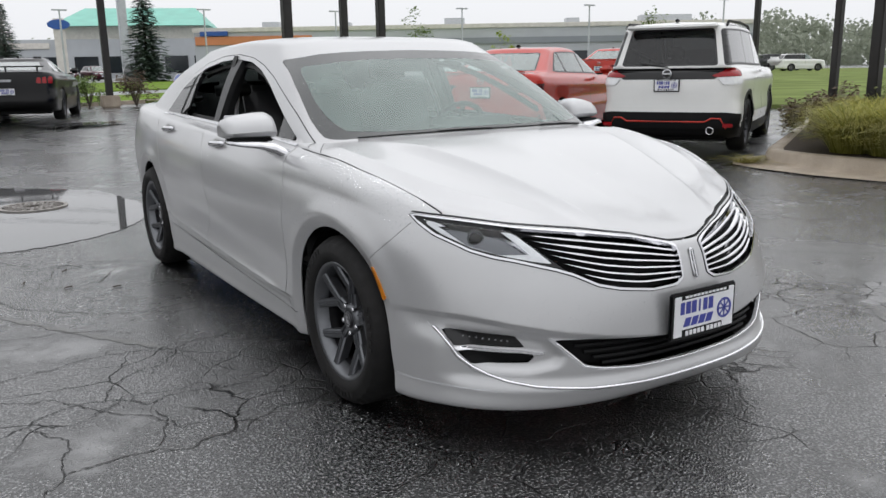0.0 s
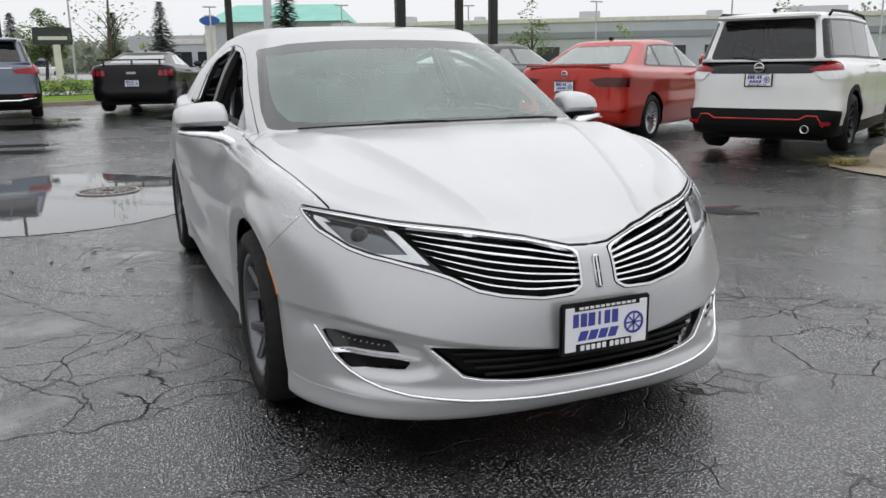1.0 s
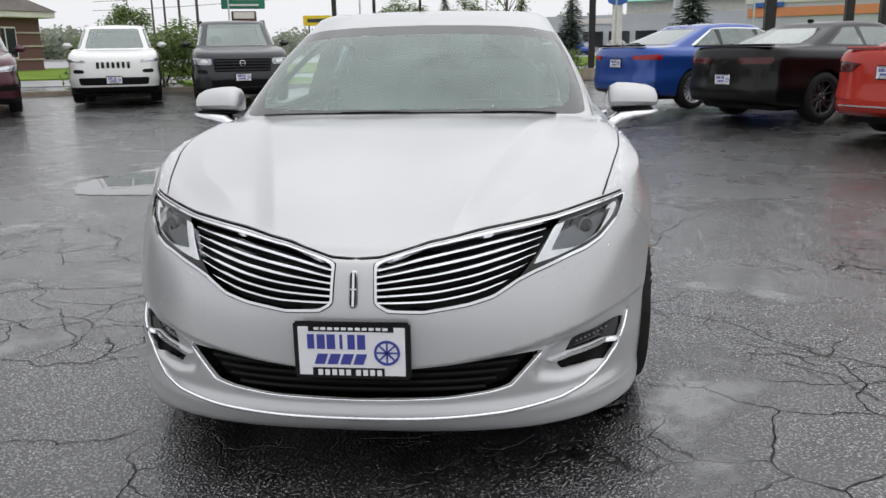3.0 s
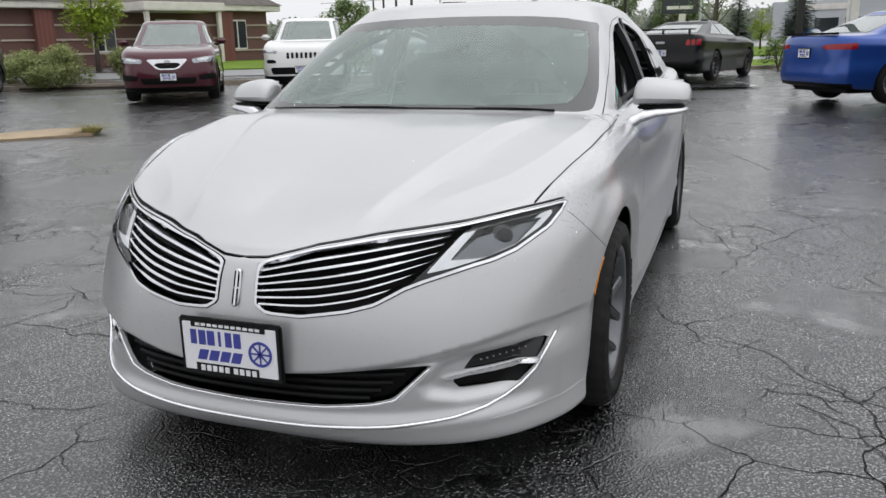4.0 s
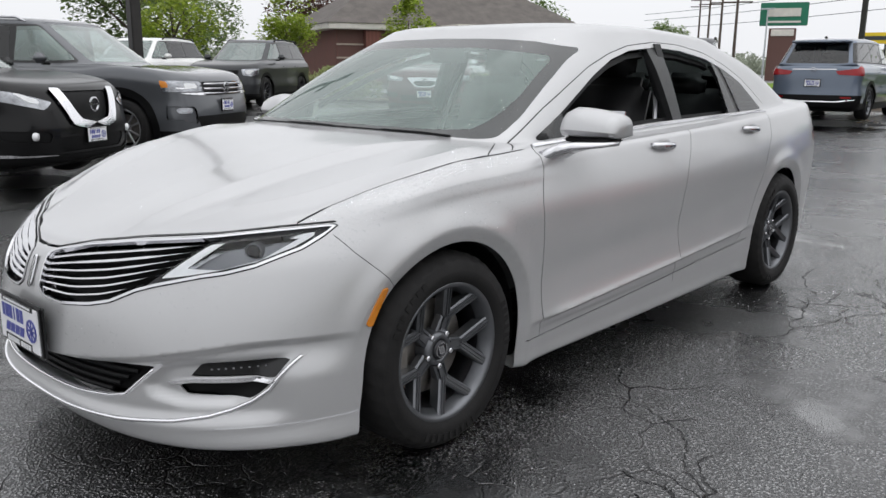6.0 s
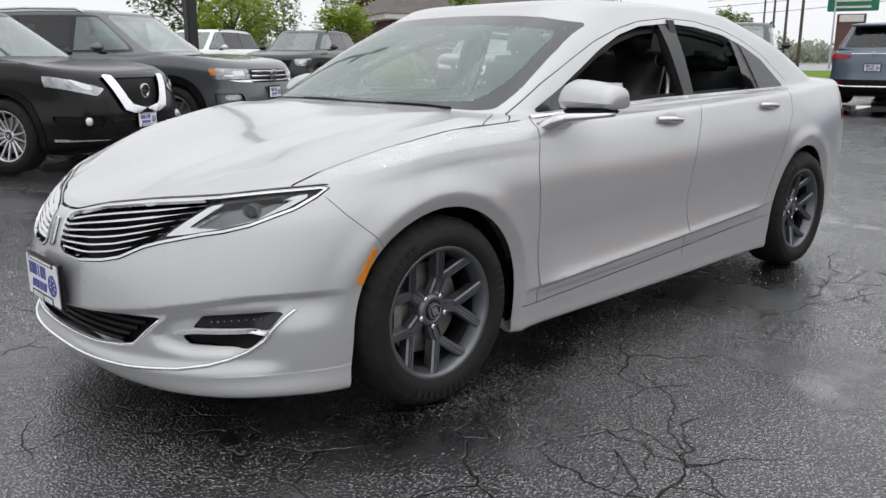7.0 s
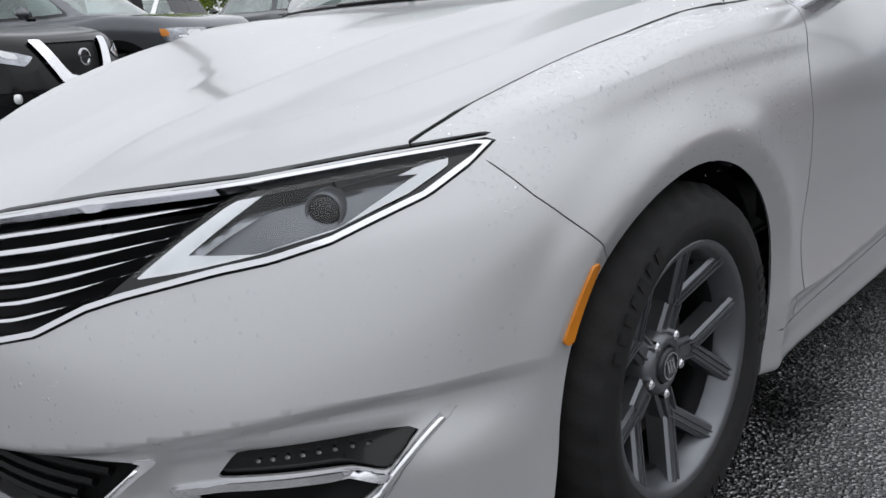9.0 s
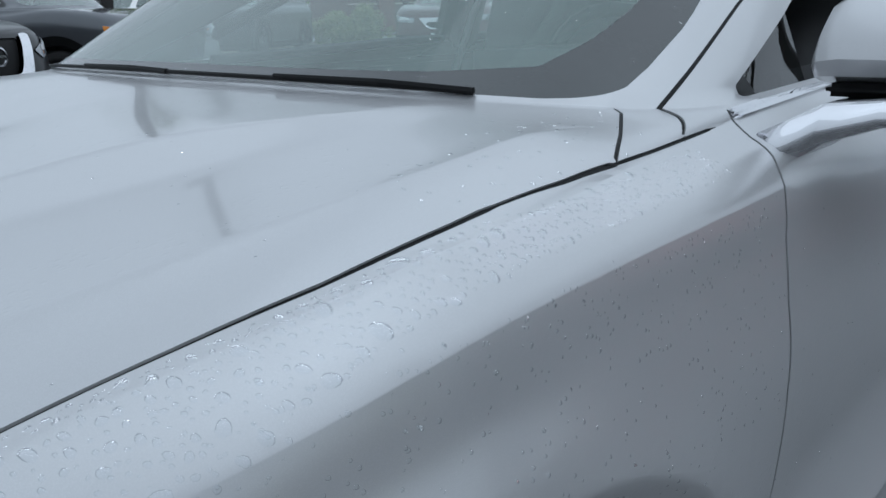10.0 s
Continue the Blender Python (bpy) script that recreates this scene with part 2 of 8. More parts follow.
# ---- mesh helpers ----
def mesh_object(name, verts, faces, material, parent=None, label="", smooth=True):
    me = bpy.data.meshes.new(name)
    me.from_pydata([tuple(v) for v in verts], [], [tuple(f) for f in faces])
    me.materials.append(material)
    if smooth:
        me.polygons.foreach_set("use_smooth", [True] * len(me.polygons))
    me.update()
    ob = new(name, me)
    if parent is not None:
        ob.parent = parent
    if label:
        ob["label"] = label
    return ob


def part(name, bm, material, parent=None, label="", smooth=False):
    """Links a bmesh as one mesh object, under a thing or a part."""
    me = bpy.data.meshes.new(name)
    bmesh.ops.recalc_face_normals(bm, faces=bm.faces)
    bm.to_mesh(me)
    bm.free()
    me.materials.append(material)
    if smooth:
        me.polygons.foreach_set("use_smooth", [True] * len(me.polygons))
    ob = new(name, me)
    if parent is not None:
        ob.parent = parent
    if label:
        ob["label"] = label
    return ob


def thing(name, m, label, category, group="", kind=""):
    ob = new(name)
    ob.empty_display_size = 0.1
    ob.matrix_basis = m
    return tagged(ob, label, category, group, kind)


def box(size, centre=(0, 0, 0), bevel=0.0, bm=None, turn=None, seg=2):
    """A bevelled block in a bmesh."""
    bm = bm or bmesh.new()
    m = Matrix.Translation(centre) @ (turn or Matrix()) @ Matrix.Diagonal((*size, 1))
    made = bmesh.ops.create_cube(bm, size=1.0, matrix=m)["verts"]
    if bevel:
        edges = {e for v in made for e in v.link_edges}
        bmesh.ops.bevel(bm, geom=list(edges), offset=bevel, segments=seg, affect="EDGES", clamp_overlap=True)
    return bm


def lathe(profile, seg=32, axis="X", bm=None, m=None):
    """Turns a profile of (radius, along) about an axis."""
    bm = bm or bmesh.new()
    m = m or Matrix()
    rings = []
    for r, a in profile:
        ring = []
        for k in range(seg):
            t = 2 * math.pi * k / seg
            c, s = r * math.cos(t), r * math.sin(t)
            p = {"X": (a, c, s), "Y": (c, a, s), "Z": (c, s, a)}[axis]
            ring.append(bm.verts.new(m @ Vector(p)))
        rings.append(ring)
    for a, b in zip(rings, rings[1:]):
        for k in range(seg):
            bm.faces.new((a[k], a[(k + 1) % seg], b[(k + 1) % seg], b[k]))
    return bm, rings


def rod(points, radius, seg=8, bm=None, cap=True):
    """A round bar along points; radius is a number or one for each point."""
    bm = bm or bmesh.new()
    pts = [Vector(p) for p in points]
    rads = radius if isinstance(radius, (list, tuple)) else [radius] * len(pts)
    rings = []
    for i, p in enumerate(pts):
        d = (pts[min(i + 1, len(pts) - 1)] - pts[max(i - 1, 0)]).normalized()
        side = d.cross(Vector((0, 0, 1)) if abs(d.z) < 0.95 else Vector((1, 0, 0))).normalized()
        up = side.cross(d)
        rings.append([bm.verts.new(p + rads[i] * (math.cos(2 * math.pi * k / seg) * side + math.sin(2 * math.pi * k / seg) * up)) for k in range(seg)])
    for a, b in zip(rings, rings[1:]):
        for k in range(seg):
            bm.faces.new((a[k], a[(k + 1) % seg], b[(k + 1) % seg], b[k]))
    if cap:
        bm.faces.new(rings[0][::-1])
        bm.faces.new(rings[-1])
    return bm


def curve_at(keys, q):
    """A smooth value through (place, value) keys."""
    xs = [k[0] for k in keys]
    ys = [k[1] for k in keys]
    q = min(max(q, xs[0]), xs[-1])
    i = max(0, min(len(xs) - 2, int(np.searchsorted(xs, q)) - 1))
    h = xs[i + 1] - xs[i]
    t = (q - xs[i]) / h

    def slope(j):
        if j == 0:
            return (ys[1] - ys[0]) / (xs[1] - xs[0])
        if j == len(xs) - 1:
            return (ys[-1] - ys[-2]) / (xs[-1] - xs[-2])
        a, b = (ys[j] - ys[j - 1]) / (xs[j] - xs[j - 1]), (ys[j + 1] - ys[j]) / (xs[j + 1] - xs[j])
        return 0.0 if a * b <= 0 else 2 * a * b / (a + b)

    a, b = slope(i) * h, slope(i + 1) * h
    return ys[i] * (1 + 2 * t) * (1 - t) ** 2 + a * t * (1 - t) ** 2 + ys[i + 1] * t * t * (3 - 2 * t) + b * t * t * (t - 1)


def poly_field(poly, p, q):
    """Signed distance to a polygon, negative inside."""
    best, inside = 1e9, False
    n = len(poly)
    for i in range(n):
        ax, ay = poly[i]
        bx, by = poly[(i + 1) % n]
        dx, dy = bx - ax, by - ay
        t = max(0.0, min(1.0, ((p - ax) * dx + (q - ay) * dy) / (dx * dx + dy * dy + 1e-12)))
        best = min(best, (p - ax - t * dx) ** 2 + (q - ay - t * dy) ** 2)
        if (ay > q) != (by > q) and p < (bx - ax) * (q - ay) / (by - ay) + ax:
            inside = not inside
    return -math.sqrt(best) if inside else math.sqrt(best)


def smooth(a, b, q):
    t = min(1.0, max(0.0, (q - a) / (b - a)))
    return t * t * (3 - 2 * t)


def line_side(line, p, q):
    """Signed distance to an open line, positive on its left."""
    best, sign = 1e9, 1.0
    for (ax, ay), (bx, by) in zip(line, line[1:]):
        dx, dy = bx - ax, by - ay
        t = max(0.0, min(1.0, ((p - ax) * dx + (q - ay) * dy) / (dx * dx + dy * dy)))
        d = (p - ax - t * dx) ** 2 + (q - ay - t * dy) ** 2
        if d < best:
            best, sign = d, 1.0 if dx * (q - ay) - dy * (p - ax) > 0 else -1.0
    return sign * math.sqrt(best)


class Shell:
    """A skin lofted through rings; regions are cut out of it along smooth lines."""

    def __init__(self):
        self.co, self.at, self.faces = [], [], []

    def loft(self, rows):
        """rows: lists of (point, row value, column value), all of one length; each row closes on itself."""
        n = len(rows[0])
        for row in rows:
            for p, v, s in row:
                self.co.append(tuple(p))
                self.at.append((v, s))
        for r in range(len(rows) - 1):
            for c in range(n):
                d = (c + 1) % n
                self.faces.append([r * n + c, r * n + d, (r + 1) * n + d, (r + 1) * n + c])
        return self

    def split(self, field, faces=None):
        """Cuts faces along field(x, y, z, v, s) = 0. Returns the faces inside (below zero) and outside."""
        faces = self.faces if faces is None else faces
        val, made = {}, {}

        def f(i):
            if i not in val:
                value = field(*self.co[i], *self.at[i])
                val[i] = value if abs(value) > 1e-5 else 1e-5
            return val[i]

        def cut(i, j):
            key = (min(i, j), max(i, j))
            if key not in made:
                t = f(i) / (f(i) - f(j))
                self.co.append(tuple(a + t * (b - a) for a, b in zip(self.co[i], self.co[j])))
                self.at.append(tuple(a + t * (b - a) for a, b in zip(self.at[i], self.at[j])))
                made[key] = len(self.co) - 1
            return made[key]

        ins, outs = [], []
        for face in faces:
            signs = [f(i) < 0 for i in face]
            if all(signs):
                ins.append(face)
            elif not any(signs):
                outs.append(face)
            else:
                a, b = [], []
                for k, i in enumerate(face):
                    j = face[(k + 1) % len(face)]
                    (a if f(i) < 0 else b).append(i)
                    if (f(i) < 0) != (f(j) < 0):
                        c = cut(i, j)
                        a.append(c)
                        b.append(c)
                if len(a) > 2:
                    ins.append(a)
                if len(b) > 2:
                    outs.append(b)
        return ins, outs

    def pieces(self, faces):
        """Faces sorted into connected pieces, the largest first."""
        up = {}

        def root(i):
            while up.setdefault(i, i) != i:
                up[i] = up[up[i]]
                i = up[i]
            return i

        for face in faces:
            for i in face[1:]:
                up[root(i)] = root(face[0])
        found = {}
        for face in faces:
            found.setdefault(root(face[0]), []).append(face)
        return sorted(found.values(), key=len, reverse=True)

    def seam(self, faces, line, flat, width, where):
        """A band along a line. flat picks two of x, y, z; where(x, y, z, v, s) is below zero in the band's stretch. Returns band, rest."""
        i, j = flat

        def near(x, y, z, v, s):
            return where(x, y, z, v, s) < 0.03

        def mid(x, y, z, v, s):
            return line_side(line, (x, y, z)[i], (x, y, z)[j]) if near(x, y, z, v, s) else 0.5

        a, b = self.split(mid, faces)
        return self.split(lambda x, y, z, v, s: max(abs(mid(x, y, z, v, s)) - width / 2, where(x, y, z, v, s)), a + b)

    def make(self, name, faces, material, parent, label="", push=0.0, lip=0.0, smooth=True):
        """A mesh of some faces. push moves it along the normals; lip folds its open edges inwards."""
        used = sorted({i for face in faces for i in face})
        if not used:
            return None
        to = {i: k for k, i in enumerate(used)}
        co = np.array([self.co[i] for i in used])
        fs = [[to[i] for i in face] for face in faces]
        if push or lip:
            nrm = np.zeros_like(co)
            for face in fs:
                a, b, c = co[face[0]], co[face[1]], co[face[2]]
                d = np.cross(b - a, c - a)
                for i in face:
                    nrm[i] += d
            nrm /= np.maximum(np.linalg.norm(nrm, axis=1, keepdims=True), 1e-9)
            if push:
                co = co + push * nrm
            if lip:
                count = {}
                for face in fs:
                    for k, i in enumerate(face):
                        j = face[(k + 1) % len(face)]
                        count.setdefault((min(i, j), max(i, j)), []).append((i, j))
                inner, extra = {}, []
                for key, uses in count.items():
                    if len(uses) == 1:
                        i, j = uses[0]
                        for q in (i, j):
                            if q not in inner:
                                inner[q] = len(co) + len(extra)
                                extra += [co[q], co[q] - lip * nrm[q]]
                        fs.append([inner[j], inner[i], inner[i] + 1, inner[j] + 1])
                if extra:
                    co = np.vstack([co, extra])
        return mesh_object(name, co.tolist(), fs, material, parent, label, smooth)


def ring_half(yf, yr, w, nf, nr, lf, lr, nq=22, ns=60, wide=None, nb=None):
    """Half of a plan outline, from the nose round the side to the tail: points (x, y, s)."""
    pts = []
    for k in range(nq):
        t = (math.pi / 2) * k / nq
        x, y = math.sin(t) ** (2 / nf), 1 - math.cos(t) ** (2 / nf)
        pts.append((w * x, yf + lf * y, k / nq))
    for k in range(ns):
        q = k / ns
        pts.append((w, (yf + lf) * (1 - q) + (yr - lr) * q, 1 + q))
    nb = nb or nq
    for k in range(nb + 1):
        t = (math.pi / 2) * (1 - k / nb)
        x, y = max(math.sin(t), 0) ** (2 / nr), 1 - max(math.cos(t), 0) ** (2 / nr)
        pts.append((w * x, yr - lr * y, 2 + k / nb))
    if wide:
        pts = [(x * wide(y), y, s) for x, y, s in pts]
    return pts


def full_ring(half):
    """Both sides of a half outline: the far side's columns count below zero."""
    return [(x, y, z, s) for x, y, z, s in half] + [(-x, y, z, -s) for x, y, z, s in half[-2:0:-1]]


def loft_rings(rings, steps, linear=()):
    """Rows between full rings, eased by a Catmull-Rom spline, row value = ring number."""
    arr = np.array([[p[:3] for p in r] for r in rings])
    col = [p[3] for p in rings[0]]
    rows = []
    for r in range(len(rings) - 1):
        a, b = arr[r], arr[r + 1]
        before = arr[r - 1] if r > 0 and r not in linear else 2 * a - b
        after = arr[r + 2] if r + 2 < len(rings) and r + 1 not in linear else 2 * b - a
        n = steps[r]
        ta = (b - before) / 2
        tb = (after - a) / 2
        # tangents are held to the length of the step
        la, lb, ld = (np.linalg.norm(v, axis=1, keepdims=True) for v in (ta, tb, b - a))
        ta = ta * np.minimum(1.0, ld / np.maximum(la, 1e-9))
        tb = tb * np.minimum(1.0, ld / np.maximum(lb, 1e-9))
        for k in range(n + (r == len(rings) - 2)):
            t = k / n
            p = a * (1 + 2 * t) * (1 - t) ** 2 + ta * t * (1 - t) ** 2 + b * t * t * (3 - 2 * t) + tb * t * t * (t - 1)
            rows.append([(tuple(q), r + t, c) for q, c in zip(p, col)])
    return rows


# ---- wheels ----
def wheel(parent, x, y, r, rim_r, width, side, metal=M_ALLOY, spokes=5, style="y", name="wheel", lug=0.0, drop=0.0):
    """A wheel with tyre, rim, spokes, disc and cap; side is +1 where the outer face looks to +x."""
    hub = new(name)
    hub.parent = parent
    hub.matrix_basis = Matrix.Translation((x, y, r - drop)) @ (Matrix() if side > 0 else Matrix.Rotation(math.pi, 4, "Z"))
    w = width / 2
    sh = r - rim_r
    prof = [(rim_r - 0.004, -w * 0.86), (rim_r + sh * 0.12, -w * 0.98), (rim_r + sh * 0.45, -w * 1.04), (r - sh * 0.22, -w * 0.98), (r - 0.012, -w * 0.84), (r, -w * 0.66),
            (r + 0.001, 0), (r, w * 0.66), (r - 0.012, w * 0.84), (r - sh * 0.22, w * 0.98), (r - sh * 0.25, w * 1.0), (rim_r + sh * 0.45, w * 1.04), (rim_r + sh * 0.42, w * 1.055), (rim_r + sh * 0.16, w * 1.0), (rim_r + 0.006, w * 0.93), (rim_r - 0.004, w * 0.86)]
    bm, rings = lathe(prof, 144 if lug else 56)
    if lug:
        # tread blocks: grooves pressed into the shoulders and the crown
        for n, ring in enumerate(rings):
            if 3 <= n <= 9:
                for k, v in enumerate(ring):
                    if (k + (2 if n in (5, 7) else 0)) % 4 == 0:
                        cut = 1 - lug / r * (0.5 if n in (3, 9) else 1.0)
                        v.co.y *= cut
                        v.co.z *= cut
    tyre = part("tyre", bm, M_RUBBER, hub, smooth=True)
    if lug:
        # raised marks on the sidewall
        bm = bmesh.new()
        for a0, count in ((0.5, 7), (2.7, 9), (4.6, 6)):
            for k in range(count):
                a = a0 + 0.105 * k
                rr = rim_r + sh * 0.52
                box((0.003, 0.016, 0.026), (w * 1.045, 0, rr), 0.0, bm)
                bmesh.ops.rotate(bm, verts=bm.verts[-8:], matrix=Matrix.Rotation(a, 3, "X"))
        ob = part("sidewall_lettering", bm, M_RUBBER, tyre)
        ob["kind"] = "stuff"
    bm, _ = lathe([(rim_r - 0.012, -w * 0.8), (rim_r - 0.03, -w * 0.5), (rim_r - 0.03, w * 0.55), (rim_r - 0.016, w * 0.74), (rim_r - 0.012, w * 0.86), (rim_r + 0.002, w * 0.93), (rim_r + 0.006, w * 0.9), (rim_r + 0.002, w * 0.84)], 48)
    part("rim", bm, metal, hub, smooth=True)
    # dark sleeve added inside the rim; the barrel's shade is in its colour
    bm, _ = lathe([(rim_r - 0.0335, w * 0.50), (rim_r - 0.0335, -w * 0.48), (rim_r - 0.036, -w * 0.48), (rim_r - 0.036, w * 0.50)], 40)
    part("barrel", bm, M_ALLOYDARK, hub, smooth=True)
    # disc and its shade behind the spokes
    bm, rings = lathe([(0.02, w * 0.02), (rim_r * 0.70, w * 0.02), (rim_r * 0.70, -w * 0.06), (0.02, -w * 0.06)], 40)
    part("brake_disc", bm, M_STEEL, hub)
    if lug:
        bm = box((0.05, 0.055, 0.13), (w * 0.02, -0.135 * side, 0.0), 0.012)
        part("caliper", bm, M_STEEL, hub)
    bm, _ = lathe([(0.001, -w * 0.32), (rim_r - 0.03, -w * 0.32), (rim_r - 0.03, -w * 0.40)], 32)
    part("backing", bm, M_PLASTIC, hub)
    hubx = w * 0.52
    bm, _ = lathe([(rim_r * 0.28, w * 0.05), (rim_r * 0.27, hubx - 0.015), (rim_r * 0.22, hubx), (rim_r * 0.16, hubx + 0.002), (rim_r * 0.15, hubx - 0.004)], 36)
    part("centre", bm, metal, hub, smooth=True)
    out_x, in_x = w * 0.80, hubx - 0.012
    for k in range(spokes):
        a0 = 2 * math.pi * (k + 0.25) / spokes
        bm = bmesh.new()
        if style == "y":
            # one broad stem that forks into two straight arms, each edged with two raised ribs
            a0 = 2 * math.pi * k / spokes + radians(-22 if side > 0 else -6)
            fork = math.pi / spokes * 0.54
            r0, r1 = rim_r * 0.20, rim_r * 0.54
            bar(bm, Vector((in_x, 0, r0)), Vector((in_x + 0.006, 0, r1)), 0.054, 0.044, 0.030)
            for sgn in (-1, 1):
                p0 = Vector((in_x + 0.006, sgn * 0.002, r1 - 0.012))
                p1 = Vector((out_x, sgn * (rim_r - 0.010) * math.sin(fork), (rim_r - 0.010) * math.cos(fork)))
                bar(bm, p0, p1, 0.034, 0.036, 0.042)
                for off in (0.0, 0.011):
                    lift = Vector((0.0035, -sgn * (0.009 - off), -0.004 * off / 0.011))
                    bar(bm, p0 + lift, p1 + lift, 0.0055, 0.0055, 0.006)
                lift = Vector((0.0035, sgn * 0.014, 0))
                bar(bm, Vector((in_x + 0.004, 0, r0 + 0.016)) + lift, Vector((in_x + 0.009, 0, r1 - 0.012)) + lift, 0.006, 0.006, 0.006)
        else:
            spread = 0.5 if style == "split" else 0.0
            for sgn in ((-1, 1) if spread else (0,)):
                ang = 2 * math.pi / spokes * 0.22 * sgn
                bar(bm, Vector((in_x, sgn * 0.012, rim_r * 0.2)), Vector((out_x, (rim_r - 0.01) * math.sin(ang), (rim_r - 0.01) * math.cos(ang))), 0.024, 0.02 if spread else 0.032, 0.03)
        bmesh.ops.transform(bm, matrix=Matrix.Rotation(a0, 4, "X"), verts=bm.verts)
        part("spoke", bm, metal, hub)
    for k in range(5):
        a = 2 * math.pi * (k + 0.75) / 5
        m = Matrix.Translation((hubx - 0.01, 0.057 * math.cos(a), 0.057 * math.sin(a)))
        bm, _ = lathe([(0.010, -0.01), (0.010, 0.012), (0.006, 0.015), (0.0005, 0.015)], 8, m=m)
        part("wheel_nut", bm, M_CHROME, hub)
    bm, _ = lathe([(0.033, hubx - 0.012), (0.033, hubx + 0.004), (0.029, hubx + 0.008), (0.0005, hubx + 0.009)], 24)
    cap = part("centre_cap", bm, M_ALLOYDARK, hub, smooth=True)
    bm = bmesh.new()
    for rr in (0.026,):
        lathe([(rr, hubx + 0.0085), (rr, hubx + 0.0105), (rr - 0.003, hubx + 0.0105), (rr - 0.003, hubx + 0.0085)], 24, bm=bm)
    for dy in (-0.009, 0.0, 0.009):
        box((0.002, 0.006, 0.03), (hubx + 0.0095, dy, 0), 0, bm, Matrix.Rotation(0.35, 4, "X"))
    part("cap_mark", bm, M_CHROME, cap)
    return hub


def bar(bm, p0, p1, w0, w1, deep):
    """A tapered spoke bar with a chamfered face, from p0 to p1; its face looks to +x."""
    d = (p1 - p0).normalized()
    side = d.cross(Vector((1, 0, 0))).normalized()
    inward = Vector((-1, 0, 0))
    rows = []
    for p, w in ((p0, w0), (p1, w1)):
        rows.append([bm.verts.new(p + q) for q in (side * (w / 2) + inward * deep, side * (w / 2) + inward * 0.006, side * max(w / 2 - 0.005, w * 0.3), -side * max(w / 2 - 0.005, w * 0.3), -side * (w / 2) + inward * 0.006, -side * (w / 2) + inward * deep)])
    for k in range(5):
        bm.faces.new((rows[0][k], rows[0][k + 1], rows[1][k + 1], rows[1][k]))
    bm.faces.new(rows[0])
    bm.faces.new(rows[1][::-1])


def seat(parent, x, y, z, material=M_LEATHER, width=0.5, name="seat"):
    bm = box((width, 0.5, 0.16), (x, y, z + 0.08), 0.05, seg=3)
    box((width * 0.96, 0.14, 0.62), (x, y + 0.30, z + 0.42), 0.06, bm, Matrix.Rotation(-0.30, 4, "X"), 3)
    box((width * 0.5, 0.10, 0.20), (x, y + 0.43, z + 0.80), 0.045, bm, Matrix.Rotation(-0.22, 4, "X"), 3)
    return part(name, bm, material, parent, smooth=True)


def plate_board(parent, m, label="dealer advertising plate in a black frame", w=0.325, h=0.165):
    """A dealer's plate: frame, board, printed lines and a blue disc."""
    board = new("dealer_plate")
    board.parent = parent
    board.matrix_basis = m
    board["label"] = label
    part("plate_frame", box((w, 0.016, h), (0, 0, 0), 0.006), M_GLOSSBLACK, board)
    part("plate_panel", box((w - 0.030, 0.004, h - 0.026), (0, -0.009, 0.0), 0.001), M_PLATE, board)

    def print_bar(x, z, sx, sz, material, deep=-0.0115, lean=0.0):
        turn = Matrix.Identity(4)
        turn[0][2] = lean
        part("print_bar", box((sx, 0.002, sz), (x, deep, z), 0.0, turn=turn), material, board)

    # header strip, two lines of leaning blue marks, footer strip
    print_bar(0, 0.066, w - 0.09, 0.017, M_GLOSSBLACK)
    for k in range(11):
        print_bar(-0.095 + 0.019 * k, 0.066, 0.013, 0.007, M_PLATE, -0.0135)
    print_bar(-0.01, -0.060, 0.20, 0.026, M_GLOSSBLACK)
    for k in range(9):
        print_bar(-0.088 + 0.0195 * k + (0.008 if k > 4 else 0), -0.060, 0.013, 0.016, M_PLATE, -0.0135)
    for k in range(6):
        print_bar(-0.112 + 0.028 * k, 0.028, (0.019, 0.022, 0.023, 0.008, 0.020, 0.022)[k], 0.042, M_NAVY)
    for k in range(4):
        print_bar(-0.085 + 0.036 * k, -0.022, 0.029, 0.030, M_NAVY, lean=0.35)
    for sx in (-1, 1):
        bm, _ = lathe([(0.0055, -0.010), (0.0055, -0.014), (0.0005, -0.0145)], 10, "Y", m=Matrix.Translation((sx * 0.09, 0, 0.066)))
        part("screw", bm, M_STEEL, board)
    bm, _ = lathe([(0.036, -0.0105), (0.036, -0.0135), (0.029, -0.0135), (0.029, -0.0105)], 28, "Y", m=Matrix.Translation((0.098, 0, -0.002)))
    disc = part("print_disc", bm, M_NAVY, board)
    for k in range(4):
        bm = box((0.058, 0.002, 0.0045), (0, -0.0125, 0), 0.0)
        bmesh.ops.transform(bm, matrix=Matrix.Translation((0.098, 0, -0.002)) @ Matrix.Rotation(math.pi * k / 4, 4, "Y"), verts=bm.verts)
        part("print_spoke", bm, M_NAVY, disc)
    return board


# ---- the silver sedan ----
from mathutils.bvhtree import BVHTree

SEDAN = thing("sedan", Matrix(), "wet silver four-door sedan with split-wing chrome grille on the lot", "car")
HUB_Z, TYRE_R, BASE = 0.315, 0.329, 2.85
ARCH_Y, ARCH_R = (0.015, 2.855), 0.366
SHELF = ((0.0, 0.372), (0.13, 0.380), (0.49, 0.424), (0.61, 0.447), (0.78, 0.474), (0.92, 0.474))
SCOOP = [(0.50, 0.340), (0.545, 0.405), (0.60, 0.422), (0.80, 0.428), (0.760, 0.315), (0.715, 0.275), (0.60, 0.278), (0.52, 0.300)]


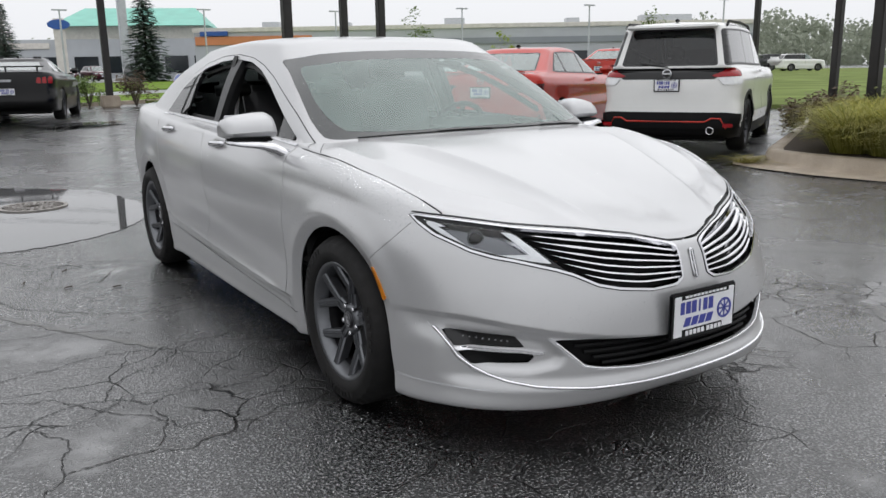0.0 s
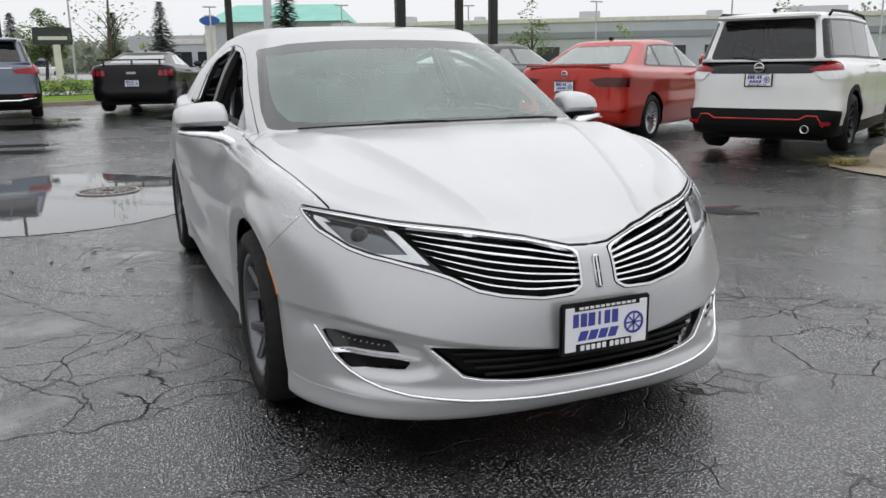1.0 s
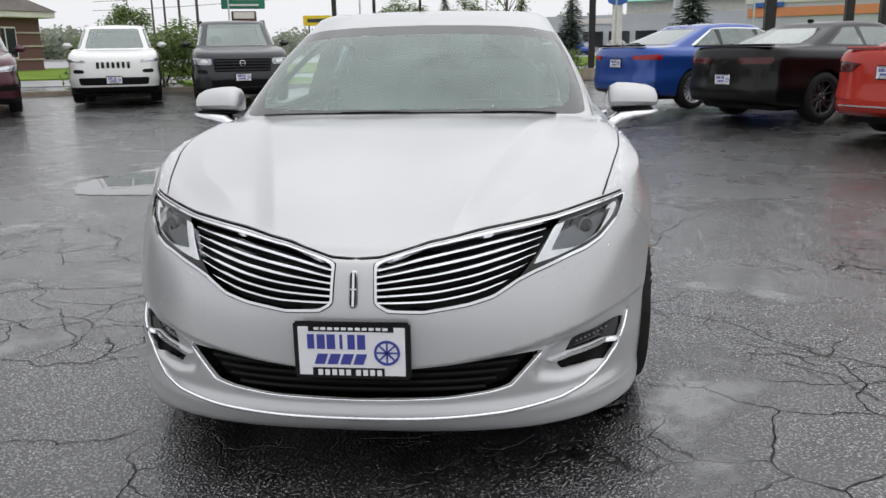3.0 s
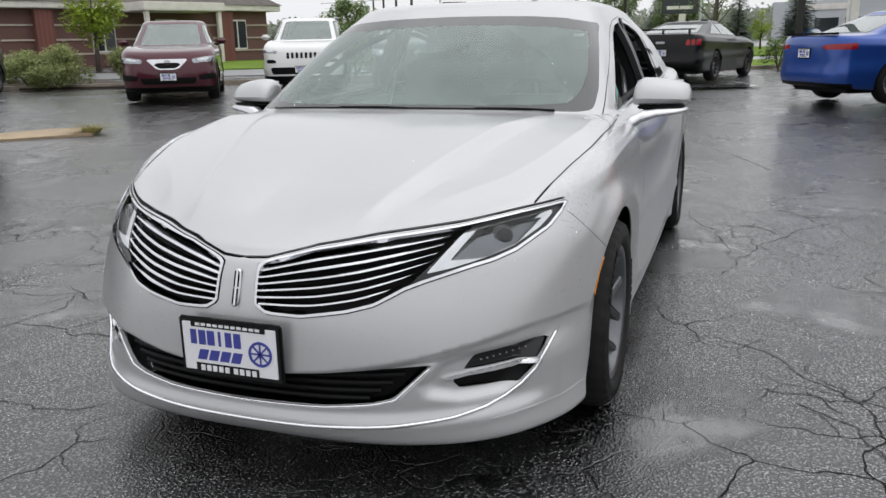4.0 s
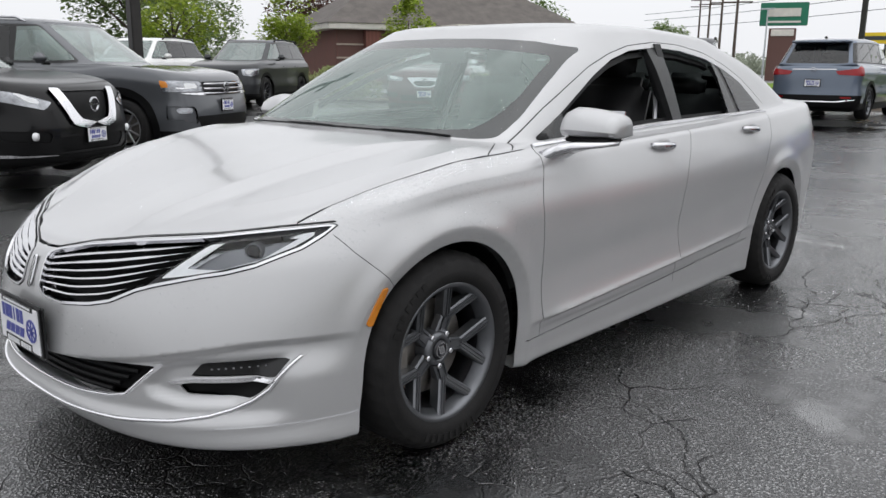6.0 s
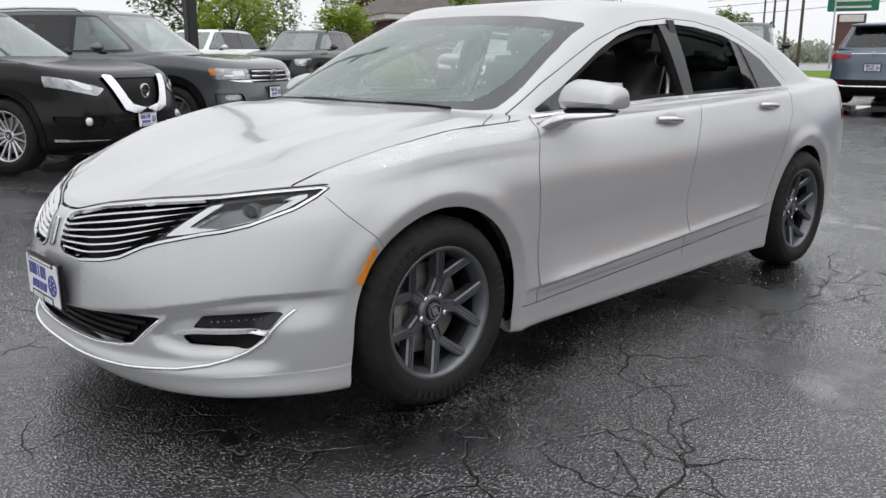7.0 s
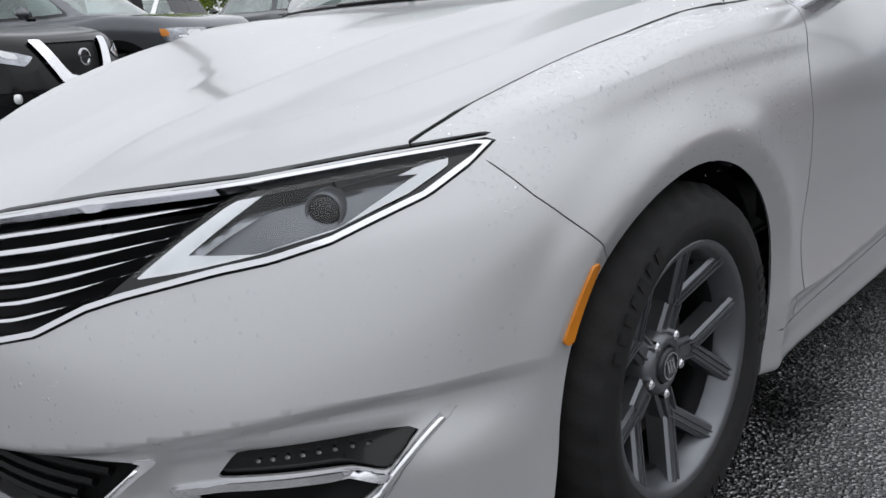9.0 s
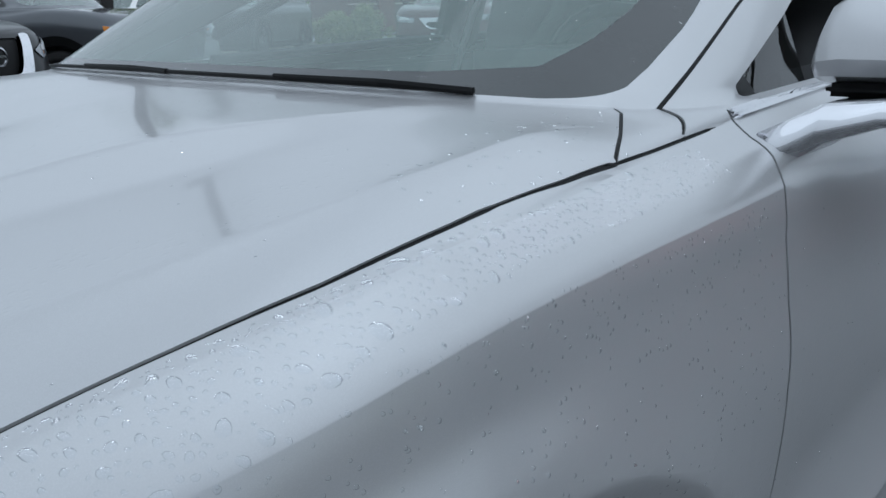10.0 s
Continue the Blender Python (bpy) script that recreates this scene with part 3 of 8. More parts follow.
CREASE = ((-0.75, 0.33), (-0.66, 0.40), (-0.515, 0.51), (-0.379, 0.614), (-0.19, 0.69), (0.0, 0.735), (0.119, 0.757), (0.36, 0.765))


def sedan_wide(y):
    return curve_at(((-1.0, 0.985), (0.0, 0.988), (1.4, 1.0), (2.8, 0.980), (3.98, 0.875)), y)


def sedan_ring(yf, yr, w, nf, nr, lf, lr, z):
    return [(x, y, z(y, x), s) for x, y, s in ring_half(yf, yr, w, nf, nr, lf, lr, 80, 84, sedan_wide, 26)]


def by_y(*keys):
    return lambda y, x: curve_at(keys, y)


def arch_gap(y, z, n):
    """Distance outside a wheel arch."""
    y0 = ARCH_Y[n]
    return (math.hypot(y - y0, z - HUB_Z) if z > HUB_Z else abs(y - y0) - (0.08 * (HUB_Z - z) if n == 0 and y < y0 else 0.0)) - ARCH_R


def door_crease(y):
    return 0.296 + 0.0485 * y


def sharp_lines():
    """Fields whose zero lines become edge loops of the skin before it is pressed."""
    out = []
    for n in (0, 1):
        for off in (0.002, 0.042, 0.048):
            out.append(lambda x, y, z, v, s, n=n, off=off: arch_gap(y, z, n) - off if 0.5 < abs(s) < 2.6 and v < 9 and abs(y - ARCH_Y[n]) < 0.5 else 0.5)
    for off in (0.0, 0.024):
        out.append(lambda x, y, z, v, s, off=off: z - curve_at(SHELF, abs(x)) + off if v < 7 and abs(s) < 1.2 and y < -0.3 else 0.5)
    for off in (-0.005, 0.005):
        out.append(lambda x, y, z, v, s, off=off: abs(x) - curve_at(CREASE, y) + off if 9 < v < 10 and abs(s) <= 1 and -0.75 < y < 0.36 else 0.5)
        out.append(lambda x, y, z, v, s, off=off: abs(x) - (0.28 + 0.30 * (y + 0.7)) + off if 9 < v < 10 and abs(s) <= 1 and -0.84 < y < 0.3 else 0.5)
    for off in (-0.003, 0.003, 0.022):
        out.append(lambda x, y, z, v, s, off=off: z - door_crease(y) + off if v < 7 and 0.3 < y < 2.6 and 0.5 < abs(s) < 2.5 else 0.5)
    return out


def sedan_shape(x, y, z, v, s):
    """Lines pressed into the skin: bonnet ridges, bumper shelf and scoops, arch lips, door sculpting."""
    q, ax, side = abs(s), abs(x), 1 if x >= 0 else -1
    if 9 < v < 10 and q <= 1.0:
        u = v - 9
        z += 4 * u * (1 - u) * (0.036 * (1 - q ** 3) + 0.002)
        ridge = 0.28 + 0.30 * (y + 0.7)
        d = ax - ridge
        z += 0.027 * (max(0.0, 1 - d / 0.060) ** 1.4 if d > 0 else max(0.0, 1 + d / (ridge - 0.07))) * smooth(-0.84, -0.6, y) * (1 - smooth(-0.05, 0.3, y))
        c = ax - curve_at(CREASE, y)
        z += (0.016 * max(0.0, 1 - c / 0.085) if c > 0 else 0.016 * max(0.0, 1 + c / 0.16) ** 1.6) * smooth(-0.72, -0.5, y) * (1 - smooth(0.2, 0.36, y)) if -0.75 < y < 0.36 else 0.0
    if 6.9 < v < 8.3 and 0.5 < q < 2:
        # shoulder line of the wing
        x += side * 0.013 * max(0.0, 1 - abs(v - 7.62) / 0.65) * smooth(-0.42, -0.1, y) * (1 - smooth(0.35, 0.9, y))
    if v < 7 and q < 1.2:
        shelf = curve_at(SHELF, ax)
        depth = 0.022 * smooth(0.0, 0.026, shelf - z) * smooth(0.222, 0.27, z) * (1 - smooth(-0.50, -0.34, y))
        depth *= 1 - smooth(-0.66, -0.52, y) * smooth(0.03, 0.13, shelf - z)
        if 0.44 < ax < 0.84 and 0.25 < z < 0.45 and y < -0.3:
            f = poly_field(SCOOP, ax, z)
            depth += 0.022 * smooth(0.0, 0.03, -f)
        if depth:
            d = Vector((x * 0.9, y * 1.0, 0)).normalized()
            x, y = x - depth * d.x, y - depth * d.y
    if v < 8.5 and 0.6 < q < 2.5:
        for n in (0, 1):
            g = arch_gap(y, z, n)
            if g < 0.13:
                x += side * (0.010 * (1 - smooth(0.045, 0.12, g)) - 0.022 * max(0.0, 1 - g / 0.045) * (smooth(0.22, 0.50, z) if n == 0 and y < 0 else 1.0)) * (smooth(0.30, 0.60, z) if n == 0 and y < 0 else 1.0)
        if 0.38 < y < 2.5 and v < 7:
            mid = smooth(0.38, 0.62, y) * (1 - smooth(2.2, 2.5, y))
            low = 0.285 + 0.03 * y
            d = z - door_crease(y)
            x += side * mid * ((0.031 * math.exp(-d / 0.06) if d > 0 else 0.031 * max(0.0, 1 + d / 0.022)) - 0.012 * math.exp(-((d - 0.16) / 0.08) ** 2))
            x -= side * mid * 0.008 * smooth(0.0, 0.02, low - 0.012 - z)
    return x, y, z


def build_sedan_shell():
    hood_z = by_y((-0.90, 0.672), (-0.80, 0.694), (-0.62, 0.735), (-0.40, 0.792), (-0.2, 0.848), (0.05, 0.888), (0.4, 0.902), (1.4, 0.923), (2.5, 0.955), (3.2, 0.985), (3.75, 1.015), (3.95, 1.015))
    rings = [
        sedan_ring(-0.78, 3.80, 0.80, 2.6, 2.6, 0.75, 0.6, by_y((-1, 0.160), (3.9, 0.20))),
        sedan_ring(-0.880, 3.88, 0.885, 2.95, 2.6, 0.85, 0.6, by_y((-1, 0.158), (-0.6, 0.150), (-0.38, 0.138), (-0.3, 0.138), (0.4, 0.147), (2.4, 0.150), (3.9, 0.22))),
        sedan_ring(-0.938, 3.92, 0.897, 2.6, 2.6, 0.90, 0.62, by_y((-1, 0.208), (-0.3, 0.215), (0.4, 0.205), (2.4, 0.215), (3.9, 0.30))),
        sedan_ring(-0.957, 3.94, 0.905, 2.5, 2.6, 0.92, 0.65, by_y((-1, 0.275), (-0.3, 0.285), (0.4, 0.275), (2.4, 0.285), (3.9, 0.38))),
        sedan_ring(-0.952, 3.955, 0.912, 2.45, 2.6, 0.92, 0.65, by_y((-1, 0.40), (0, 0.40), (2.4, 0.40), (3.9, 0.48))),
        sedan_ring(-0.940, 3.96, 0.926, 2.25, 2.6, 0.93, 0.65, by_y((-1, 0.53), (0, 0.55), (2.4, 0.56), (3.9, 0.62))),
        sedan_ring(-0.915, 3.95, 0.930, 2.08, 2.6, 0.92, 0.65, by_y((-1, 0.612), (-0.4, 0.67), (0, 0.70), (2.4, 0.71), (3.9, 0.78))),
        sedan_ring(-0.890, 3.94, 0.905, 2.02, 2.6, 0.90, 0.65, by_y((-1, 0.650), (-0.7, 0.69), (-0.4, 0.745), (0, 0.81), (0.5, 0.825), (2.4, 0.85), (3.9, 0.92))),
        sedan_ring(-0.868, 3.92, 0.868, 2.0, 2.6, 0.88, 0.65, hood_z),
        sedan_ring(-0.848, 3.90, 0.850, 2.0, 2.6, 0.90, 0.65, lambda y, x: hood_z(y, x) + curve_at(((-1, 0.012), (-0.6, 0.016), (0.0, 0.019), (0.5, 0.013), (2.5, 0.02), (4, 0.02)), y)),
        sedan_ring(0.26, 3.30, 0.800, 3.2, 3.4, 0.42, 0.25, by_y((0.2, 0.985), (0.5, 0.955), (0.8, 0.950), (1.4, 0.955), (2.4, 0.985), (3.0, 1.02), (3.35, 1.075))),
        sedan_ring(0.64, 2.98, 0.700, 3.4, 3.4, 0.44, 0.28, by_y((0.6, 1.205), (1.0, 1.19), (1.7, 1.205), (2.5, 1.205), (3.0, 1.24))),
        sedan_ring(1.03, 2.60, 0.585, 3.6, 3.4, 0.40, 0.32, by_y((1.0, 1.398), (1.25, 1.39), (1.7, 1.402), (2.3, 1.382), (2.65, 1.365))),
        sedan_ring(1.10, 2.52, 0.520, 3.4, 3.4, 0.40, 0.34, by_y((1.0, 1.410), (1.7, 1.421), (2.3, 1.402), (2.65, 1.380))),
        sedan_ring(1.30, 2.32, 0.30, 3.0, 3.0, 0.3, 0.3, by_y((1.0, 1.422), (1.7, 1.434), (2.3, 1.416), (2.65, 1.388))),
        sedan_ring(1.55, 2.10, 0.02, 2.0, 2.0, 0.02, 0.02, by_y((1.0, 1.427), (1.7, 1.439), (2.3, 1.42), (2.65, 1.39))),
    ]
    rows = loft_rings([full_ring(r) for r in rings], [3, 5, 7, 15, 15, 9, 7, 7, 3, 40, 12, 12, 5, 5, 4], linear=(9, 10, 12))
    skin = Shell().loft(rows)
    for field in sharp_lines():
        a, b = skin.split(field)
        skin.faces = a + b
    skin.co = [sedan_shape(*c, *at) for c, at in zip(skin.co, skin.at)]
    return skin


shell = build_sedan_shell()
faces = shell.faces
tree = BVHTree.FromPolygons([Vector(c) for c in shell.co], shell.faces)


def front_y(x, z):
    """The skin's y as seen from the front."""
    hit = tree.ray_cast(Vector((x, -3, z)), Vector((0, 1, 0)))[0]
    return hit.y if hit else -0.5


def side_x(y, z):
    hit = tree.ray_cast(Vector((3, y, z)), Vector((-1, 0, 0)))[0]
    return hit.x if hit else 0.85


def front_region(poly, faces, vmax=10.0):
    """Cuts a region given in x and z, on both sides of the nose."""
    xs, zs = [p[0] for p in poly], [p[1] for p in poly]
    lo, hi, zl, zh = min(xs) - 0.06, max(xs) + 0.06, min(zs) - 0.06, max(zs) + 0.06

    def field(x, y, z, v, s):
        a = abs(x)
        if v > vmax or abs(s) > 1.1 or not (lo < a < hi and zl < z < zh):
            return 0.5
        return poly_field(poly, a, z)

    return shell.split(field, faces)


def halves(faces):
    right = [f for f in faces if sum(shell.co[i][0] for i in f) > 0]
    left = [f for f in faces if sum(shell.co[i][0] for i in f) <= 0]
    return right, left


HOOD_EDGE = [(0.0, 0.671), (0.07, 0.674), (0.2, 0.705), (0.36, 0.728), (0.555, 0.749), (0.69, 0.770), (0.800, 0.783)]
WING = [(0.052, 0.664), (0.066, 0.671), (0.2, 0.702), (0.36, 0.725), (0.555, 0.746), (0.69, 0.767), (0.798, 0.781), (0.787, 0.745), (0.767, 0.714), (0.70, 0.668), (0.65, 0.650), (0.60, 0.640), (0.50, 0.613), (0.454, 0.597), (0.42, 0.579), (0.385, 0.561), (0.316, 0.545), (0.195, 0.530), (0.095, 0.534), (0.056, 0.556)]
LAMP = [(0.560, 0.735), (0.695, 0.757), (0.782, 0.769), (0.768, 0.742), (0.75, 0.718), (0.695, 0.680), (0.635, 0.661), (0.568, 0.645), (0.486, 0.631)]
INTAKE = [(-0.02, 0.372), (0.15, 0.376), (0.40, 0.392), (0.525, 0.395), (0.430, 0.304), (0.375, 0.292), (0.25, 0.281), (-0.02, 0.277)]
INTAKE_TRIM = [(-0.02, 0.281), (0.25, 0.285), (0.37, 0.296), (0.424, 0.307), (0.517, 0.399), (0.545, 0.403), (0.442, 0.297), (0.38, 0.284), (0.25, 0.272), (-0.02, 0.268)]
LIP_TRIM = [(-0.02, 0.230), (0.2, 0.231), (0.42, 0.237), (0.58, 0.249), (0.65, 0.262), (0.71, 0.288), (0.752, 0.330), (0.796, 0.428), (0.807, 0.428), (0.764, 0.325), (0.720, 0.279), (0.656, 0.250), (0.583, 0.236), (0.42, 0.224), (0.2, 0.218), (-0.02, 0.217)]
FOG_TOP = [(0.590, 0.363), (0.612, 0.400), (0.628, 0.405), (0.786, 0.416), (0.768, 0.361)]
FOG_BAR = [(0.515, 0.345), (0.60, 0.359), (0.768, 0.359), (0.762, 0.347), (0.60, 0.348), (0.55, 0.340)]
FOG_LOW = [(0.562, 0.339), (0.583, 0.312), (0.725, 0.303), (0.760, 0.345), (0.60, 0.346)]

wing, faces = front_region(WING, faces)


def inset(x, z):
    """Distance inside the wing's outline, and how wide its bright frame is there."""
    return -poly_field(WING, abs(x), z), 0.0074 if z > curve_at(WING[1:7], abs(x)) - 0.022 and abs(x) > 0.075 else 0.0105


edge, wing = shell.split(lambda x, y, z, v, s: inset(x, z)[0] - 0.0030, wing)
rim_band, wing = shell.split(lambda x, y, z, v, s: inset(x, z)[0] - inset(x, z)[1], wing)
lamp, wing = shell.split(lambda x, y, z, v, s: poly_field(LAMP, abs(x), z) + 0.006, wing)
grille, wing = shell.split(lambda x, y, z, v, s: abs(x) - (0.47 + 0.9 * (z - 0.62)), wing)
for half in halves(edge):
    shell.make("surround_gap", half, M_PLASTIC, SEDAN, push=-0.003)
for half in halves(rim_band):
    shell.make("grille_surround", half, M_CHROME, SEDAN, "chrome surround of grille and headlight", push=0.004, lip=0.014)
for half in halves(wing):
    shell.make("headlight_border", half, M_GLOSSBLACK, SEDAN, push=-0.010)
for half in halves(grille):
    shell.make("grille_back", half, M_PLASTIC, SEDAN, "black grille recess", push=-0.040)
intake, faces = front_region(INTAKE, faces)
shell.make("air_intake", intake, M_PLASTIC, SEDAN, "black lower air intake", push=-0.045)
trim, faces = front_region(INTAKE_TRIM, faces)
shell.make("intake_trim", trim, M_BRIGHT, SEDAN, push=0.002, lip=0.012)


def round_trim(name, line, r, label=""):
    """A polished round strip that follows the skin across the nose."""
    pts = []
    for (ax, az), (bx, bz) in zip(line, line[1:]):
        for k in range(8):
            x, z = ax + (bx - ax) * k / 8, az + (bz - az) * k / 8
            pts.append((x, front_y(x, z) - 0.001, z))
    pts = [(-x, y, z) for x, y, z in pts[:0:-1]] + pts
    part(name, rod(pts, r, 8), M_POLISHED, SEDAN, label, smooth=True)


round_trim("lip_strip", [(0.0, 0.224), (0.2, 0.225), (0.42, 0.231), (0.58, 0.243), (0.65, 0.256), (0.69, 0.272), (0.724, 0.294), (0.757, 0.328), (0.782, 0.38), (0.800, 0.424)], 0.0058, "polished strip along the lower bumper")
round_trim("intake_strip", [(0.0, 0.275), (0.25, 0.279), (0.378, 0.290), (0.436, 0.302), (0.530, 0.397)], 0.0036)
trim, faces = front_region(LIP_TRIM, faces)
shell.make("bumper_trim", trim, M_SILVER, SEDAN, push=-0.003, lip=0.006)
fog, faces = front_region(FOG_TOP, faces)
fbar, faces = front_region(FOG_BAR, faces)
flow, faces = front_region(FOG_LOW, faces)
for half in (shell.pieces(h)[0] for h in halves(fog)):
    shell.make("fog_lamp", half, M_GLOSSBLACK, SEDAN, "gloss black fog lamp with a row of diodes", push=-0.012, lip=0.0)
for half in (shell.pieces(h)[0] for h in halves(fbar)):
    shell.make("fog_trim", half, M_POLISHED, SEDAN, push=0.010, lip=0.02)
for half in (shell.pieces(h)[0] for h in halves(flow)):
    shell.make("fog_vent", half, M_PLASTIC, SEDAN, push=-0.020)

# bright bars of the grille, recess slats of the intake
GRILLE_LOW = [(0.05, 0.546), (0.195, 0.5425), (0.316, 0.556), (0.40, 0.578), (0.50, 0.613), (0.58, 0.640)]
LAMP_EDGE = [(0.560, 0.400), (0.593, 0.425), (0.631, 0.480), (0.735, 0.556), (0.80, 0.60)]
for sx in (1, -1):
    for i in range(6):
        pts = []
        for k in range(49):
            x = 0.060 + 0.0105 * k
            top_z, low_z = curve_at(WING[1:6], x) - 0.0085, curve_at(GRILLE_LOW, x)
            z = top_z - (top_z - low_z) * (i + 0.95) / 6.9
            if x > curve_at(LAMP_EDGE, z) - 0.006:
                break
            pts.append((x, z))
        xt = pts[-1][0]
        bm = bmesh.new()
        prev = None
        for x, z in pts:
            y = front_y(x, z) + 0.004
            thin = 1 - 0.75 * smooth(0.75, 1.0, (x - 0.062) / (xt - 0.062))
            ring = [bm.verts.new((sx * x, y + dy, z + dz * thin)) for dy, dz in ((0.030, -0.0026), (0.001, -0.0040), (0.0, -0.0028), (0.003, 0.0012), (0.007, 0.0028), (0.030, 0.0024))]
            if prev:
                for a in range(6):
                    bm.faces.new((prev[a], prev[(a + 1) % 6], ring[(a + 1) % 6], ring[a]))
            else:
                bm.faces.new(ring)
            prev = ring
        bm.faces.new(prev[::-1])
        part("grille_bar", bm, M_CHROME, SEDAN)
for i in range(4):
    z = 0.298 + 0.022 * i
    wide = 0.36 + 0.030 * i
    bm = rod([(x, front_y(x, z) + 0.028, z) for x in np.linspace(-wide, wide, 21)], 0.0075, 6)
    part("intake_slat", bm, M_PLASTIC, SEDAN)

# headlights: lens, housing, projector, bright panel
for sx, half in zip((1, -1), halves(lamp)):
    unit = new("headlight")
    unit.parent = SEDAN
    unit["label"] = "clear headlight with a projector lens"
    shell.make("lens", half, M_LENS, unit, push=0.002).visible_shadow = False
    shell.make("housing", half, M_LAMP, unit, push=-0.045)
    dark, rest = shell.split(lambda x, y, z, v, s: poly_field([(0.553, 0.668), (0.60, 0.722), (0.70, 0.745), (0.745, 0.745), (0.70, 0.69), (0.63, 0.666)], abs(x), z), half)
    shell.make("reflector", dark, M_ALLOY, unit, push=-0.030)
    white, rest = shell.split(lambda x, y, z, v, s: poly_field([(0.635, 0.663), (0.70, 0.725), (0.74, 0.755), (0.776, 0.765), (0.765, 0.742), (0.747, 0.719), (0.695, 0.683)], abs(x), z), rest)
    shell.make("marker_panel", white, M_WHITELENS, unit, push=-0.006)
    strip, rest = shell.split(lambda x, y, z, v, s: poly_field([(0.486, 0.631), (0.560, 0.735), (0.598, 0.741), (0.550, 0.667), (0.655, 0.676), (0.635, 0.661), (0.568, 0.645)], abs(x), z), rest)
    shell.make("inner_panel", strip, M_WHITELENS, unit, push=-0.010)
    c = Vector((sx * 0.655, front_y(0.655, 0.705) + 0.040, 0.702))
    m = Matrix.Translation(c) @ Matrix.Rotation(sx * 0.55, 4, "Z")
    bm, _ = lathe([(0.028, 0.03), (0.028, 0.0), (0.025, -0.005), (0.023, -0.002)], 24, "Y", m=m)
    part("bezel", bm, M_ALLOY, unit, smooth=True)
    bm, _ = lathe([(0.023, 0.0), (0.019, -0.005), (0.011, -0.008), (0.0005, -0.010)], 24, "Y", m=m)
    part("projector", bm, M_GLOSSBLACK, unit, smooth=True)
    # diodes of the fog lamp
    for k in range(8):
        x = 0.628 + 0.014 * k
        z = 0.381 + 0.001 * k
        bm = box((0.007, 0.006, 0.004), (sx * x, front_y(x, z) + 0.010, z), 0.0015)
        part("fog_diode", bm, M_ALLOYLIGHT, SEDAN)

# star mark between the wings
bm = bmesh.new()
zc, yc = 0.600, front_y(0, 0.60)
tilt = Matrix.Rotation(-0.33, 4, "X")
place = Matrix.Translation((0, yc - 0.004, zc)) @ tilt
for w, h in ((0.026, 0.104),):
    pts = [(w / 2 * math.copysign(abs(math.cos(a)) ** 0.5, math.cos(a)), h / 2 * math.copysign(abs(math.sin(a)) ** 0.6, math.sin(a))) for a in np.linspace(0, 2 * math.pi, 33)[:-1]]
    for k in range(32):
        (ax, az), (bx, bz) = pts[k], pts[(k + 1) % 32]
        quad = [(ax, 0, az), (bx, 0, bz), (bx * 0.78, -0.004, bz * 0.94), (ax * 0.78, -0.004, az * 0.94)]
        bm.faces.new([bm.verts.new(place @ Vector(q)) for q in quad])
mark = part("nose_mark", bm, M_CHROME, SEDAN, "narrow chrome mark on the nose")
bm = bmesh.new()
for size in ((0.006, 0.006, 0.094), (0.018, 0.006, 0.004)):
    m = place @ Matrix.Diagonal((*size, 1))
    bmesh.ops.create_cube(bm, size=1.0, matrix=m)
part("mark_cross", bm, M_CHROME, mark)
bm = bmesh.new()
bmesh.ops.create_cube(bm, size=1.0, matrix=place @ Matrix.Translation((0, 0.0015, 0)) @ Matrix.Diagonal((0.020, 0.003, 0.092, 1)))
part("mark_ground", bm, M_GLOSSBLACK, mark)

# wheel arches
for n in (0, 1):
    _, faces = shell.split(lambda x, y, z, v, s: arch_gap(y, z, n) if 0.5 < abs(s) < 2.6 and v < 9 and abs(y - ARCH_Y[n]) < 0.5 else 0.5, faces)

# windows
SCREEN = [(0, 0.90), (0.705, 0.90), (0.727, 0.99), (0.722, 1.045), (0.70, 1.12), (0.675, 1.195), (0.648, 1.257), (0.629, 1.307), (0.50, 1.331), (0.375, 1.340), (0.238, 1.345), (0, 1.349)]
CLEAR = [(0, 1.000), (0.52, 0.998), (0.635, 1.003), (0.660, 1.03), (0.668, 1.06), (0.664, 1.125), (0.640, 1.20), (0.622, 1.255), (0.600, 1.273), (0.47, 1.290), (0.27, 1.303), (0, 1.306)]


def mirrored(poly):
    return poly + [(-x, z) for x, z in poly[::-1] if x]


screen, faces = shell.split(lambda x, y, z, v, s: max(poly_field(mirrored(SCREEN), x, z), 10.02 - v) if abs(s) < 1.2 and 9.9 < v < 12.4 and y < 1.4 else 0.5, faces)
clear, border = shell.split(lambda x, y, z, v, s: poly_field(mirrored(CLEAR), x, z), screen)
pane = shell.make("windscreen", clear, M_SCREEN, SEDAN, "rain-specked windscreen with a dark border")
pane.visible_shadow = False
shell.make("screen_border", border, M_SCREENRIM, pane)
BACK = [(0.0, 0.06), (0.66, 0.06), (0.55, 1.8), (0.0, 1.8)]
back, faces = shell.split(lambda x, y, z, v, s: poly_field(mirrored(BACK), x, v - 10) if abs(s) > 1.95 and 9.9 < v < 12.1 else 0.5, faces)
shell.make("rear_window", back, M_GLASS, SEDAN)
SIDE = [(0.560, 0.957), (0.96, 0.969), (1.47, 0.987), (2.735, 1.010), (2.57, 1.155), (2.42, 1.225), (2.25, 1.278), (2.0, 1.312), (1.75, 1.324), (1.49, 1.304), (1.30, 1.262), (1.11, 1.195), (0.79, 1.050)]
